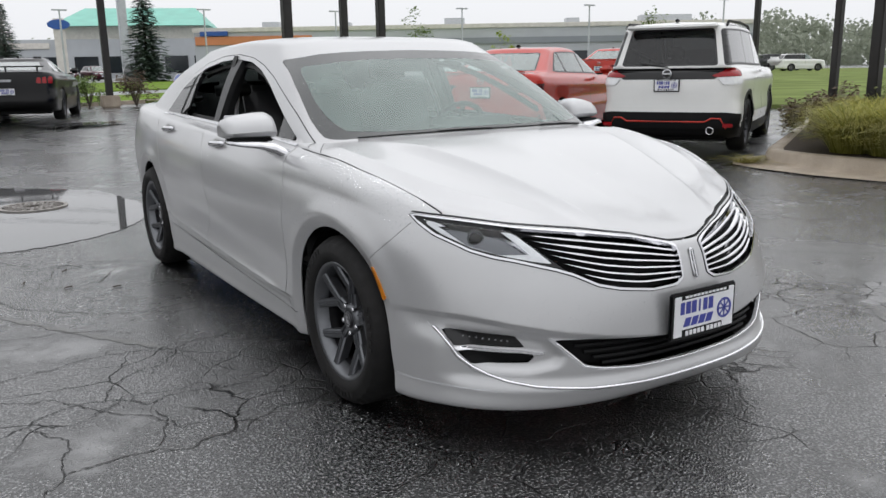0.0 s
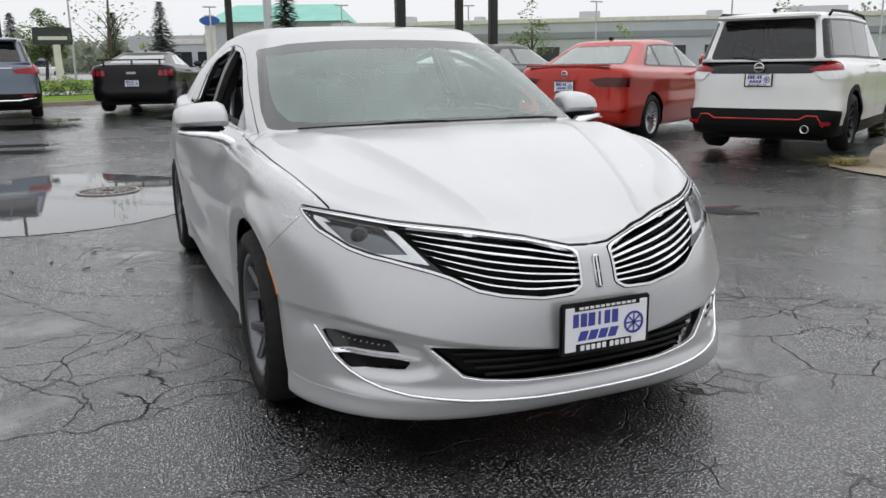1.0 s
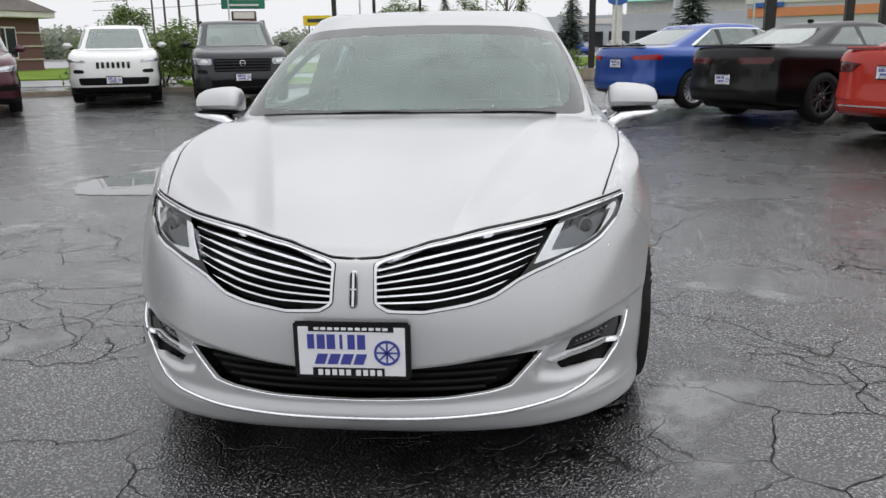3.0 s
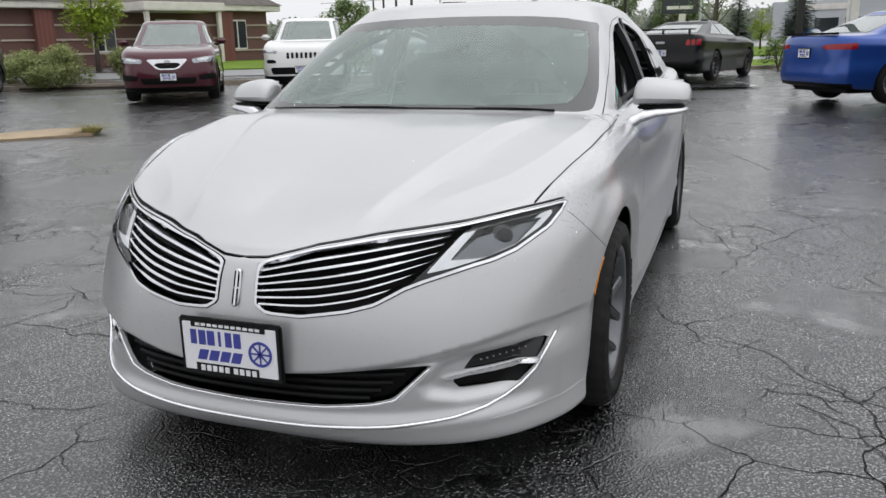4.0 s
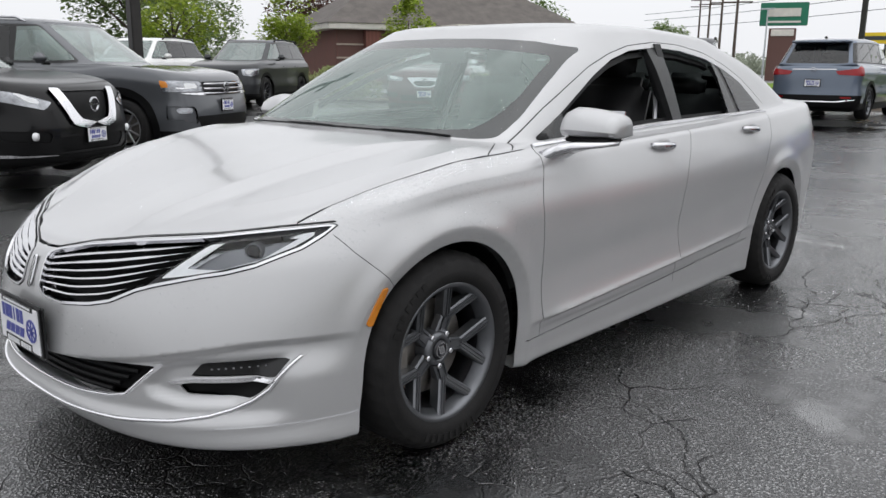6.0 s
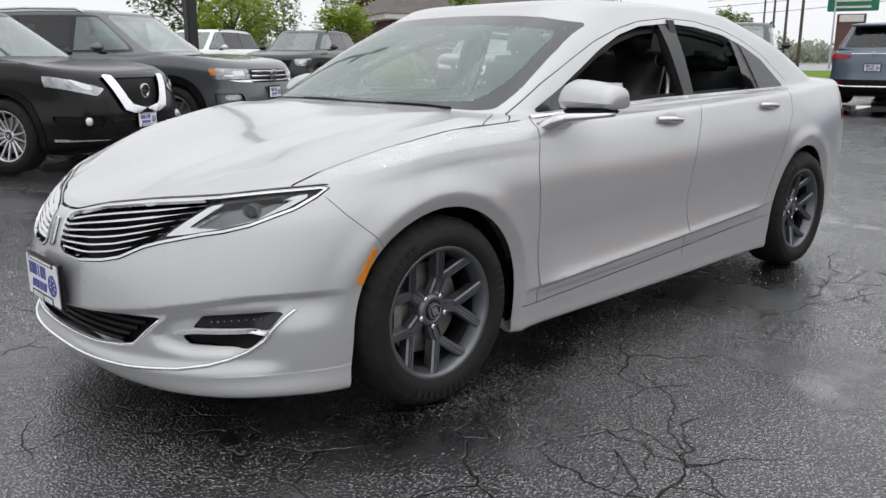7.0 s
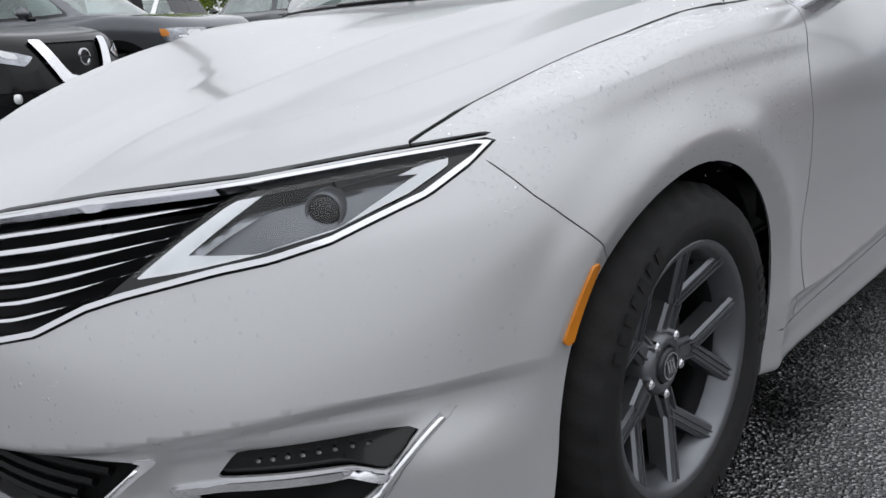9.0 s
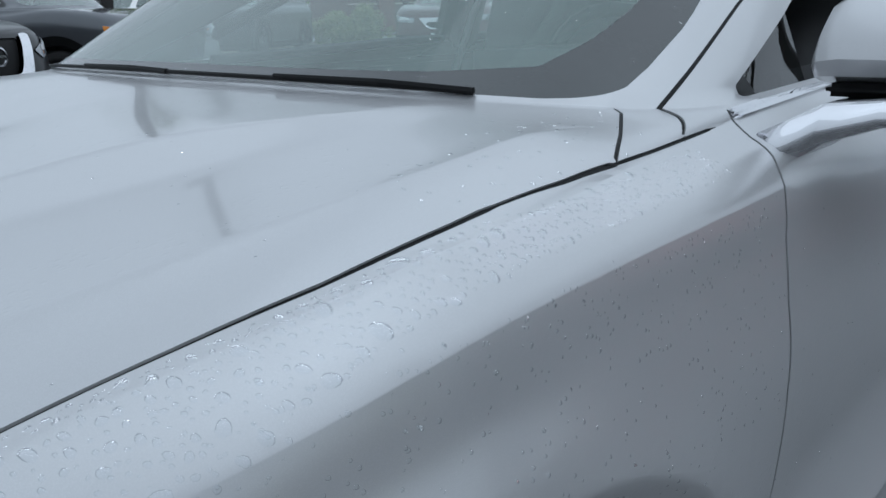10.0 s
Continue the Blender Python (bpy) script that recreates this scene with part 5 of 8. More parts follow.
def vehicle(name, label, x, y, heading, at_rear, paint, L, W, H, nose, cowl, belt, deck, ws0, ws1, bk1, bk0, axles, wheel_r=0.34, rim=None, metal=M_ALLOY, spokes=5, style="split", tint=M_TINT, clad=0.0, posts=(), front=None, rear=None, rails=False, roof_w=0.66, group="cars parked round the lot", category="car", nf=3.2, tail_lean=0.10, spoiler=False, black_roof=False, bright_seal=False):
    """A parked vehicle lofted from its outline; front and rear take lists of (part name, polygon in half width and height, material, push)."""
    a = math.atan2(math.sin(radians(heading)), math.cos(radians(heading)))
    h = Vector((math.sin(a), -math.cos(a), 0))
    pos = Vector((x, y, 0)) + h * (L if at_rear else 0.0)
    mid = pos - h * (L * 0.5)
    car = thing(name, Matrix.Translation((pos.x, pos.y, lot_height(mid.x, mid.y))) @ Matrix.Rotation(a, 4, "Z"), label, category, group)
    w = W / 2
    sill = 0.19 if H < 1.5 else 0.195
    line = lambda q: curve_at(((0.0, nose), (0.25, nose + 0.6 * (cowl - nose) * 0.55), (ws0 * 0.75, cowl - 0.03), (ws0 + 0.25, belt - 0.02), ((ws0 + bk0) / 2, belt + 0.01), (bk0 - 0.1, (belt + deck) / 2), (L, deck)), q)

    def ring(f, r, ww, n1, n2, lf, lr, z):
        return full_ring([(px, py, z(py), s) for px, py, s in ring_half(f, L - r, ww, n1, n2, lf, lr, 26, 50, lambda q: 1 - 0.05 * ((q - L / 2) / (L / 2)) ** 2, 22)])

    rings = [
        ring(0.22, 0.22, w * 0.84, nf, 3.2, 0.5, 0.4, lambda q: sill + (0.12 if H < 1.5 else 0.06) * abs(2 * q / L - 1) ** 5),
        ring(0.06, 0.05, w * 0.955, nf, 3.4, 0.52, 0.42, lambda q: sill + 0.02 + (0.12 if H < 1.5 else 0.06) * abs(2 * q / L - 1) ** 5),
        ring(0.0, 0.0, w * 0.985, nf, 3.6, 0.55, 0.44, lambda q: 0.42),
        ring(0.0, 0.02, w, nf, 3.6, 0.55, 0.44, lambda q: 0.62),
        ring(0.05, 0.035, w * 0.995, nf, 3.6, 0.55, 0.44, lambda q: 0.62 + 0.62 * (line(q) - 0.62)),
        ring(0.10, 0.06, w * 0.965, nf, 3.6, 0.55, 0.44, lambda q: line(q) - 0.03),
        ring(0.16, 0.09, w * 0.915, nf, 3.6, 0.55, 0.44, lambda q: line(q) + 0.012),
        ring(ws0, L - bk0, w * 0.865, 3.6, 4.4, 0.55, 0.22, lambda q: curve_at(((ws0, cowl), (ws0 + 0.5, belt + 0.03), (bk0 - 0.4, belt + 0.05 + 0.4 * max(0, deck - belt)), (bk0, max(belt + 0.05, deck + 0.02))), q)),
        ring(ws1, L - bk1, w * roof_w, 3.6, 4.4, 0.42, 0.22, lambda q: curve_at(((ws1, H - 0.075), ((ws1 + bk1) / 2, H - 0.055), (bk1, H - 0.085)), q)),
        ring(ws1 + 0.10, L - bk1 + 0.08, w * (roof_w - 0.09), 3.4, 4.0, 0.4, 0.22, lambda q: curve_at(((ws1, H - 0.035), ((ws1 + bk1) / 2, H - 0.008), (bk1, H - 0.04)), q)),
        ring(ws1 + 0.5, L - bk1 + 0.4, w * 0.02, 2.0, 2.0, 0.1, 0.1, lambda q: H),
    ]
    rows = loft_rings(rings, [1, 3, 4, 4, 4, 2, 8, 9, 2, 4], linear=(6, 7, 8))
    def press(px, v, s):
        """A shoulder line and a hollow below it along the doors."""
        if 0.55 < abs(s) < 2.45 and 2 < v < 6:
            px *= 1 + 0.012 * max(0.0, 1 - abs(v - 4.35) / 0.45) - 0.022 * math.exp(-((v - 3.35) / 0.38) ** 2) + 0.010 * math.exp(-((v - 2.35) / 0.25) ** 2)
        return px

    sh = Shell().loft([[((press(px, v, s), py, pz + (0.035 * 4 * (v - 6) * (7 - v) if 6 < v < 7 and abs(s) < 1 else 0.0)), v, s) for (px, py, pz), v, s in row] for row in rows])
    fs = sh.faces
    for yc in axles:
        gap, fs = sh.split(lambda px, py, pz, v, s: (math.hypot(py - yc, pz - wheel_r) if pz > wheel_r else abs(py - yc)) - wheel_r * 1.13 if abs(py - yc) < 0.7 and v < 6.5 and 0.4 < abs(s) < 2.6 else 0.5, fs)
        if clad:
            band, fs = sh.split(lambda px, py, pz, v, s: (math.hypot(py - yc, pz - wheel_r) if pz > wheel_r else abs(py - yc)) - wheel_r * 1.13 - (0.095 if H > 1.75 else 0.07) if abs(py - yc) < 0.8 and v < 6.5 and 0.4 < abs(s) < 2.6 else 0.5, fs)
            for part_faces in ([f for f in band if sh.co[f[0]][0] > 0], [f for f in band if sh.co[f[0]][0] <= 0]):
                sh.make("arch_trim", part_faces, M_PLASTIC, car, push=0.008, lip=0.02)
    # glass
    gap, fs = sh.split(lambda px, py, pz, v, s: max(abs(v - 5.955) - 0.028, abs(s) - 0.75), fs)
    sh.make("bonnet_gap", gap, M_PLASTIC, car, push=-0.002)
    gap, fs = sh.split(lambda px, py, pz, v, s: max(abs(v - 3.05) - 0.03, 2.12 - abs(s)), fs)
    sh.make("bumper_gap", gap, M_PLASTIC, car, push=-0.002)
    pane, fs = sh.split(lambda px, py, pz, v, s: max(abs(s) - 0.44, 7.06 - v, v - 7.95), fs)
    sh.make("windscreen", pane, M_GLASS, car)
    frame_faces, fs = sh.split(lambda px, py, pz, v, s: max(2.56 - abs(s), 7.05 - v, v - 7.96), fs)
    pane, frame_faces = sh.split(lambda px, py, pz, v, s: max(2.60 - abs(s), 7.10 - v, v - 7.92), frame_faces)
    sh.make("rear_window_border", frame_faces, M_POSTBLACK, car)
    sh.make("rear_window", pane, tint, car)
    glass_end = 2.36 if H > 1.5 else 1.90
    for sgn in (1, -1):
        seal, fs = sh.split(lambda px, py, pz, v, s: max(0.63 - abs(s), abs(s) - glass_end - 0.04, 7.05 - v, v - 7.94) if px * sgn > 0 else 0.5, fs)
        pane, seal = sh.split(lambda px, py, pz, v, s: max(0.66 - abs(s), abs(s) - glass_end, 7.11 - v, v - 7.89), seal)
        sh.make("window_seal", seal, M_CHROME if bright_seal else M_POSTBLACK, car)
        for k, yc in enumerate(posts):
            got, pane = sh.split(lambda px, py, pz, v, s: abs(py - yc) - 0.035 - 0.02 * (v - 7), pane)
            sh.make("window_post", got, M_GLOSSBLACK, car)
        cuts = list(posts) + [L]
        for yc in cuts:
            got, pane = sh.split(lambda px, py, pz, v, s: py - yc, pane)
            if got:
                sh.make("side_window", got, tint if yc != cuts[0] else M_GLASS, car)
    if clad:
        low, fs = sh.split(lambda px, py, pz, v, s: pz - clad if v < 4 else 0.5, fs)
        for some in (p for p in sh.pieces(low) if len(p) > 3):
            sh.make("cladding", some, M_PLASTIC, car, "black plastic lower cladding", push=0.004)
    for ends, lo in ((front, False), (rear, True)):
        for nm, poly, mat, push in ends or ():
            xs = [p[0] for p in poly]

            def field(px, py, pz, v, s):
                q = abs(s)
                if v > 6.9 or (q < 2.08 if lo else q > 0.92):
                    return 0.5
                return poly_field(poly, px if min(xs) < 0 else abs(px), pz)

            got, fs = sh.split(field, fs)
            if nm == "headlight":
                # a bright bowl and strip inside a dark housing
                cx, cz = sum(min(p[0], 0.9) for p in poly) / len(poly), sum(p[1] for p in poly) / len(poly)
                small = [(cx - 0.02 + 0.45 * (min(p[0], 0.92) - cx), cz + 0.5 * (p[1] - cz)) for p in poly]
                bowl, got = sh.split(lambda px, py, pz, v, s: poly_field(small, abs(px), pz), got)
                for some in ([f for f in bowl if sh.co[f[0]][0] > 0], [f for f in bowl if sh.co[f[0]][0] <= 0]):
                    sh.make("lamp_bowl", some, M_WHITELENS, car, push=push + 0.002)
                mat = M_LAMP
            if min(xs) < 0:
                sh.make(nm, got, mat, car, push=push)
            else:
                for some in ([f for f in got if sh.co[f[0]][0] > 0], [f for f in got if sh.co[f[0]][0] <= 0]):
                    sh.make(nm, some, mat, car, push=push)
    for sgn in (1, -1):
        for yc in posts[:2]:
            y0 = yc - 0.02
            zs = (0.30, belt - 0.03)
            band, fs = sh.seam(fs, [(y0, zs[0]), (y0, zs[1])], (1, 2), 0.008, lambda px, py, pz, v, s: max(abs(py - y0) - 0.1, zs[0] - pz, pz - zs[1], w * 0.6 - px * sgn))
            sh.make("door_gap", band, M_PLASTIC, car, push=-0.002)
    if black_roof:
        top, fs = sh.split(lambda px, py, pz, v, s: 8.0 - v, fs)
        sh.make("roof", top, M_GLOSSBLACK, car)
    sh.make("body", fs, paint, car)
    # running gear, cabin
    for sgn in (1, -1):
        for yc in axles:
            wheel(car, sgn * (w - 0.142), yc, wheel_r, rim or wheel_r * 0.68, 0.225, sgn, metal, spokes, style)
    part("underbody", box((W * 0.80, L * 0.86, 0.22), (0, L * 0.5, 0.29), 0.03), M_PLASTIC, car)
    cab = box((W * 0.80, bk0 - ws0 - 0.3, 0.06), (0, (ws0 + bk0) / 2 + 0.1, 0.45), 0.01)
    box((W * 0.78, 0.35, 0.25), (0, ws0 + 0.45, cowl - 0.17), 0.05, cab)
    part("cabin", cab, M_CABIN, car)
    for sgn in (1, -1):
        seat(car, sgn * W * 0.2, posts[0] - 0.45 if posts else ws0 + 1.0, 0.42 + H * 0.06, name="front_seat")
        part("door_card", box((0.04, (bk0 - ws0) * 0.8, belt - 0.5), (sgn * w * 0.83, (ws0 + bk0) / 2, 0.46 + (belt - 0.5) / 2), 0.01), M_CABIN, car)
        # door mirror
        m = new("door_mirror")
        m.parent = car
        ym = ws0 + 0.55
        part("mirror_shell", box((0.20, 0.12, 0.13), (sgn * (w + 0.07), ym, belt + 0.12), 0.04, seg=3), paint, m, smooth=True)
        part("mirror_foot", box((0.12, 0.06, 0.03), (sgn * (w - 0.03), ym, belt + 0.05), 0.01), M_PLASTIC, m)
        for yc in posts[:2]:
            part("door_handle", box((0.03, 0.17, 0.025), (sgn * (w * 0.985), yc - 0.16, belt - 0.10), 0.01), paint, car, smooth=True)
        if rails:
            part("roof_rail", rod([(sgn * w * (roof_w - 0.02), q, z) for q, z in ((ws1 + 0.25, H - 0.07), (ws1 + 0.38, H - 0.015), ((ws1 + bk1) / 2, H + 0.005), (bk1 - 0.28, H - 0.015), (bk1 - 0.15, H - 0.07))], 0.018, 6), M_ALLOYLIGHT if rails == "bright" else M_PLASTIC, car, smooth=True)
    seat2 = box((W * 0.66, 0.16, 0.55), (0, bk0 - 0.75 if posts else bk0 - 0.6, 0.85), 0.05, turn=Matrix.Rotation(-0.3, 4, "X"), seg=3)
    part("rear_bench", seat2, M_LEATHER, car, smooth=True)
    part("roof_aerial", box((0.04, 0.13, 0.05), (0, bk1 - 0.25, H + 0.01), 0.015), M_PLASTIC, car)
    if spoiler:
        part("spoiler", box((W * 0.62, 0.26, 0.05), (0, bk1 + 0.05, H - 0.075), 0.02, turn=Matrix.Rotation(-0.08, 4, "X")), paint if spoiler is True else spoiler, car, smooth=True)
    return car


def sym(*pts):
    """A polygon across the middle from its right half, bottom to top."""
    return [*pts] + [(-a, b) for a, b in pts[::-1]]


def end_plate(car, y, z, tilt=0.0, rear=True):
    m = Matrix.Translation((0, y, z)) @ (Matrix.Rotation(math.pi, 4, "Z") if rear else Matrix()) @ Matrix.Rotation(radians(-tilt), 4, "X")
    return plate_board(car, m)


def badge(car, y, z, r, mat=M_CHROME, tilt=0.0):
    bm, _ = lathe([(r, 0.0), (r, -0.010), (r * 0.80, -0.012), (r * 0.78, 0.006)], 24, "Y", m=Matrix.Translation((0, y, z)) @ (Matrix.Rotation(math.pi, 4, "Z") if y > 1 else Matrix()))
    box((r * 1.5, 0.008, r * 0.28), (0, y + (0.008 if y > 1 else -0.008), z), 0.0, bm)
    return part("badge", bm, mat, car)


# white estate-like SUV, seen from behind
c = vehicle("suv", "white SUV with black lower bumper and dark rear glass", 5.88, 4.52, 120, True, M_WHITE, 4.62, 1.82, 1.70, 0.86, 1.10, 1.06, 1.08, 1.05, 1.85, 4.36, 4.56, (0.95, 3.62), 0.355, metal=M_ALLOYDARK, clad=0.36, posts=(2.30, 3.22), rails=True, roof_w=0.72, spoiler=True,
            rear=[("tail_light", [(0.46, 0.985), (0.62, 0.995), (1.1, 1.01), (1.1, 1.135), (0.74, 1.125), (0.66, 1.06)], M_REDLENS, 0.012), ("reverse_light", [(0.60, 0.985), (0.68, 0.90), (1.1, 0.895), (1.1, 1.005)], M_WHITELENS, 0.012), ("tailgate_band", sym((0.58, 0.97), (0.74, 1.12)), M_GLOSSBLACK, 0.004), ("rear_bumper", sym((1.1, 0.24), (1.1, 0.50), (0.72, 0.56)), M_PLASTIC, 0.02)])
end_plate(c, 4.60, 0.90)
badge(c, 4.605, 1.04, 0.06)
part("red_strip", rod([(xx, 4.655 - 0.16 * (abs(xx) / 0.8) ** 4, zz) for xx, zz in ((-0.74, 0.36), (-0.67, 0.485), (-0.57, 0.49), (-0.49, 0.445), (0.49, 0.445), (0.57, 0.49), (0.67, 0.485), (0.74, 0.36))], 0.011, 6), M_RED, c)
part("rear_wiper", rod([(0.0, 4.55, 1.12), (0.34, 4.54, 1.16)], 0.012, 6), M_PLASTIC, c)
bm, _ = lathe([(0.045, -0.10), (0.05, 0.04), (0.042, 0.045), (0.038, -0.08)], 20, "Y", m=Matrix.Translation((-0.56, 4.60, 0.335)))
part("exhaust", bm, M_CHROME, c, smooth=True)
for sx in (1, -1):
    part("rear_reflector", box((0.13, 0.02, 0.05), (sx * 0.76, 4.56, 0.40), 0.01), M_REDLENS, c)

# orange-red sedan, seen from behind
c = vehicle("compact_sedan", "orange-red compact sedan with dark alloy wheels", 4.68, 6.93, 120, True, M_RED, 4.70, 1.80, 1.46, 0.76, 0.97, 0.97, 1.06, 1.10, 1.95, 3.45, 4.10, (0.90, 3.59), 0.33, metal=M_ALLOYLIGHT, spokes=10, posts=(2.22, 3.12), tint=M_GLASS, roof_w=0.64,
            rear=[("tail_light", [(0.36, 0.895), (0.42, 0.87), (0.50, 0.80), (1.1, 0.79), (1.1, 0.91), (0.60, 0.925)], M_SMOKE, 0.008), ("bumper_hollow", [(0.36, 0.47), (0.38, 0.50), (0.86, 0.50), (0.84, 0.44)], M_RED, -0.02)])
part("bright_strip", box((1.24, 0.02, 0.018), (0, 4.70, 0.40), 0.005), M_CHROME, c)
end_plate(c, 4.675, 0.80)
badge(c, 4.66, 0.965, 0.055)
part("boot_lip", box((1.30, 0.10, 0.03), (0, 4.58, 1.085), 0.012), M_RED, c, smooth=True)

# black muscle coupe, seen from behind
c = vehicle("coupe", "black two-door coupe with a low rear spoiler", 3.45, 9.55, 120, True, M_BLACKPAINT, 5.02, 1.92, 1.45, 0.80, 0.98, 1.0, 1.08, 1.45, 2.20, 3.55, 4.25, (0.98, 3.94), 0.36, metal=M_ALLOYDARK, spokes=5, posts=(3.05,), tint=M_GLASS, roof_w=0.62,
            rear=[("tail_light", [(0.22, 0.84), (0.24, 0.93), (0.82, 0.945), (0.84, 0.85)], M_SMOKE, 0.006), ("tail_panel", sym((0.20, 0.84), (0.20, 0.93)), M_GLOSSBLACK, 0.004), ("diffuser", sym((0.80, 0.24), (0.76, 0.34)), M_PLASTIC, 0.004)])
part("spoiler", box((1.50, 0.18, 0.035), (0, 4.86, 1.11), 0.015), M_BLACKPAINT, c, smooth=True)
end_plate(c, 5.0, 0.62)

# blue sedan, seen from behind
c = vehicle("blue_sedan", "metallic blue sedan with multi-spoke wheels and bright window trim", 2.15, 12.0, 120, True, M_BLUE, 4.87, 1.85, 1.48, 0.76, 0.98, 0.98, 1.07, 1.10, 1.95, 3.45, 4.25, (0.95, 3.80), 0.34, metal=M_ALLOYLIGHT, spokes=16, style="plain", posts=(2.22, 3.12), tint=M_GLASS, roof_w=0.62, bright_seal=True,
            rear=[("tail_light", [(0.40, 0.86), (0.46, 0.93), (1.1, 0.96), (1.1, 0.86)], M_REDLENS, 0.008), ("bright_strip", sym((0.46, 0.90), (0.46, 0.915)), M_CHROME, 0.01), ("rear_bumper", sym((0.95, 0.24), (0.95, 0.34)), M_PLASTIC, 0.006)])
part("boot_lip", box((1.25, 0.12, 0.03), (0, 4.74, 1.10), 0.012), M_GLOSSBLACK, c)
end_plate(c, 4.85, 0.80)

# black fastback with a raised spoiler
c = vehicle("fastback", "black fastback coupe with raised rear spoiler and red lamps", -0.55, 16.5, 165, True, M_BLACKPAINT, 4.78, 1.92, 1.38, 0.78, 0.96, 0.96, 1.06, 1.40, 2.15, 3.25, 4.25, (0.90, 3.62), 0.345, metal=M_ALLOYDARK, posts=(2.95,), tint=M_GLASS, roof_w=0.60,
            rear=[("tail_light", [(0.56, 0.82), (0.58, 0.94), (0.655, 0.95), (0.655, 0.82)], M_REDLENS, 0.012), ("tail_light", [(0.68, 0.82), (0.68, 0.95), (0.755, 0.955), (0.755, 0.82)], M_REDLENS, 0.012), ("tail_light", [(0.78, 0.82), (0.78, 0.955), (0.86, 0.955), (0.86, 0.82)], M_REDLENS, 0.012), ("diffuser", sym((0.84, 0.24), (0.80, 0.40)), M_PLASTIC, 0.004)])
bm = box((1.46, 0.20, 0.028), (0, 4.62, 1.17), 0.012)
for x in (-0.6, 0.0, 0.6):
    box((0.03, 0.10, 0.10), (x, 4.60, 1.11), 0.008, bm)
part("spoiler", bm, M_BLACKPAINT, c)
end_plate(c, 4.775, 0.66)
part("boot_letters", box((0.20, 0.012, 0.05), (0, 4.77, 0.885), 0.004), M_ALLOYLIGHT, c)

# blue-grey crossover, seen from behind
c = vehicle("crossover", "blue-grey crossover SUV with bright bumper strip", -3.25, 15.8, 183, True, M_BLUEGREY, 4.60, 1.855, 1.68, 0.90, 1.10, 1.08, 1.10, 1.10, 1.90, 4.15, 4.50, (0.92, 3.58), 0.35, clad=0.36, posts=(2.28, 3.20), roof_w=0.70, spoiler=True,
            rear=[("tail_light", [(0.42, 1.0), (0.46, 0.93), (1.1, 0.90), (1.1, 1.16), (0.82, 1.20), (0.80, 1.05)], M_REDLENS, 0.015), ("bright_strip", sym((0.44, 1.02), (0.44, 1.045)), M_CHROME, 0.012), ("rear_bumper", sym((1.1, 0.24), (1.1, 0.52)), M_PLASTIC, 0.015), ("bumper_strip", sym((0.74, 0.385), (0.74, 0.42)), M_CHROME, 0.03)])
end_plate(c, 4.585, 0.76)
badge(c, 4.58, 1.03, 0.05)
part("bumper_strip", rod([(xx, 4.635 - 0.16 * (abs(xx) / 0.8) ** 4, zz) for xx, zz in ((-0.80, 0.43), (-0.66, 0.41), (-0.5, 0.385), (0.5, 0.385), (0.66, 0.41), (0.80, 0.43))], 0.018, 6), M_POLISHED, c)
part("rear_wiper", rod([(-0.25, 4.46, 1.14), (0.05, 4.46, 1.12)], 0.012, 6), M_PLASTIC, c)
for sx in (1, -1):
    part("rear_reflector", box((0.22, 0.02, 0.04), (sx * 0.66, 4.585, 0.475), 0.01), M_REDLENS, c)

# big dark grey SUV, seen from the front
c = vehicle("large_suv", "dark grey three-row SUV facing the lot", -5.18, 13.4, 22.6, False, M_DARKGREY, 5.0, 2.0, 1.76, 0.98, 1.16, 1.12, 1.16, 1.35, 2.10, 4.55, 4.90, (0.98, 3.84), 0.37, clad=0.34, posts=(2.55, 3.45), rails=True, roof_w=0.72, nf=3.8,
            front=[("headlight", [(0.60, 0.92), (0.60, 0.80), (0.82, 0.80), (1.1, 0.86), (1.1, 0.95)], M_WHITELENS, 0.01), ("grille", sym((0.56, 0.66), (0.58, 0.92)), M_PLASTIC, -0.02), ("fog_lamp", [(0.70, 0.62), (0.70, 0.70), (0.9, 0.72), (0.9, 0.63)], M_PLASTIC, -0.01), ("lower_grille", sym((0.62, 0.36), (0.66, 0.50)), M_PLASTIC, -0.01)])
for z in (0.70, 0.76, 0.82, 0.88):
    part("grille_bar", box((1.10, 0.03, 0.022), (0, 0.02, z), 0.006), M_ALLOYDARK, c)
end_plate(c, -0.01, 0.55, rear=False)
badge(c, 0.0, 0.83, 0.06)

# white compact SUV, seen from the front
c = vehicle("compact_suv", "white compact SUV with seven-slot grille", -7.95, 13.4, 24, False, M_WHITE, 4.62, 1.86, 1.68, 0.94, 1.12, 1.10, 1.12, 1.20, 1.95, 4.20, 4.50, (0.92, 3.62), 0.36, clad=0.36, posts=(2.35, 3.25), rails="bright", roof_w=0.70, nf=3.4,
            front=[("headlight", [(0.52, 0.90), (0.56, 0.85), (1.1, 0.90), (1.1, 0.97)], M_WHITELENS, 0.01), ("lower_grille", sym((0.66, 0.40), (0.70, 0.55)), M_PLASTIC, -0.01), ("fog_lamp", [(0.56, 0.64), (0.56, 0.71), (0.80, 0.73), (0.78, 0.64)], M_PLASTIC, -0.01)])
for k in range(7):
    part("grille_slot", box((0.055, 0.04, 0.14), (-0.30 + 0.10 * k, 0.035, 0.80), 0.012), M_GLOSSBLACK, c)
end_plate(c, -0.01, 0.50, rear=False)

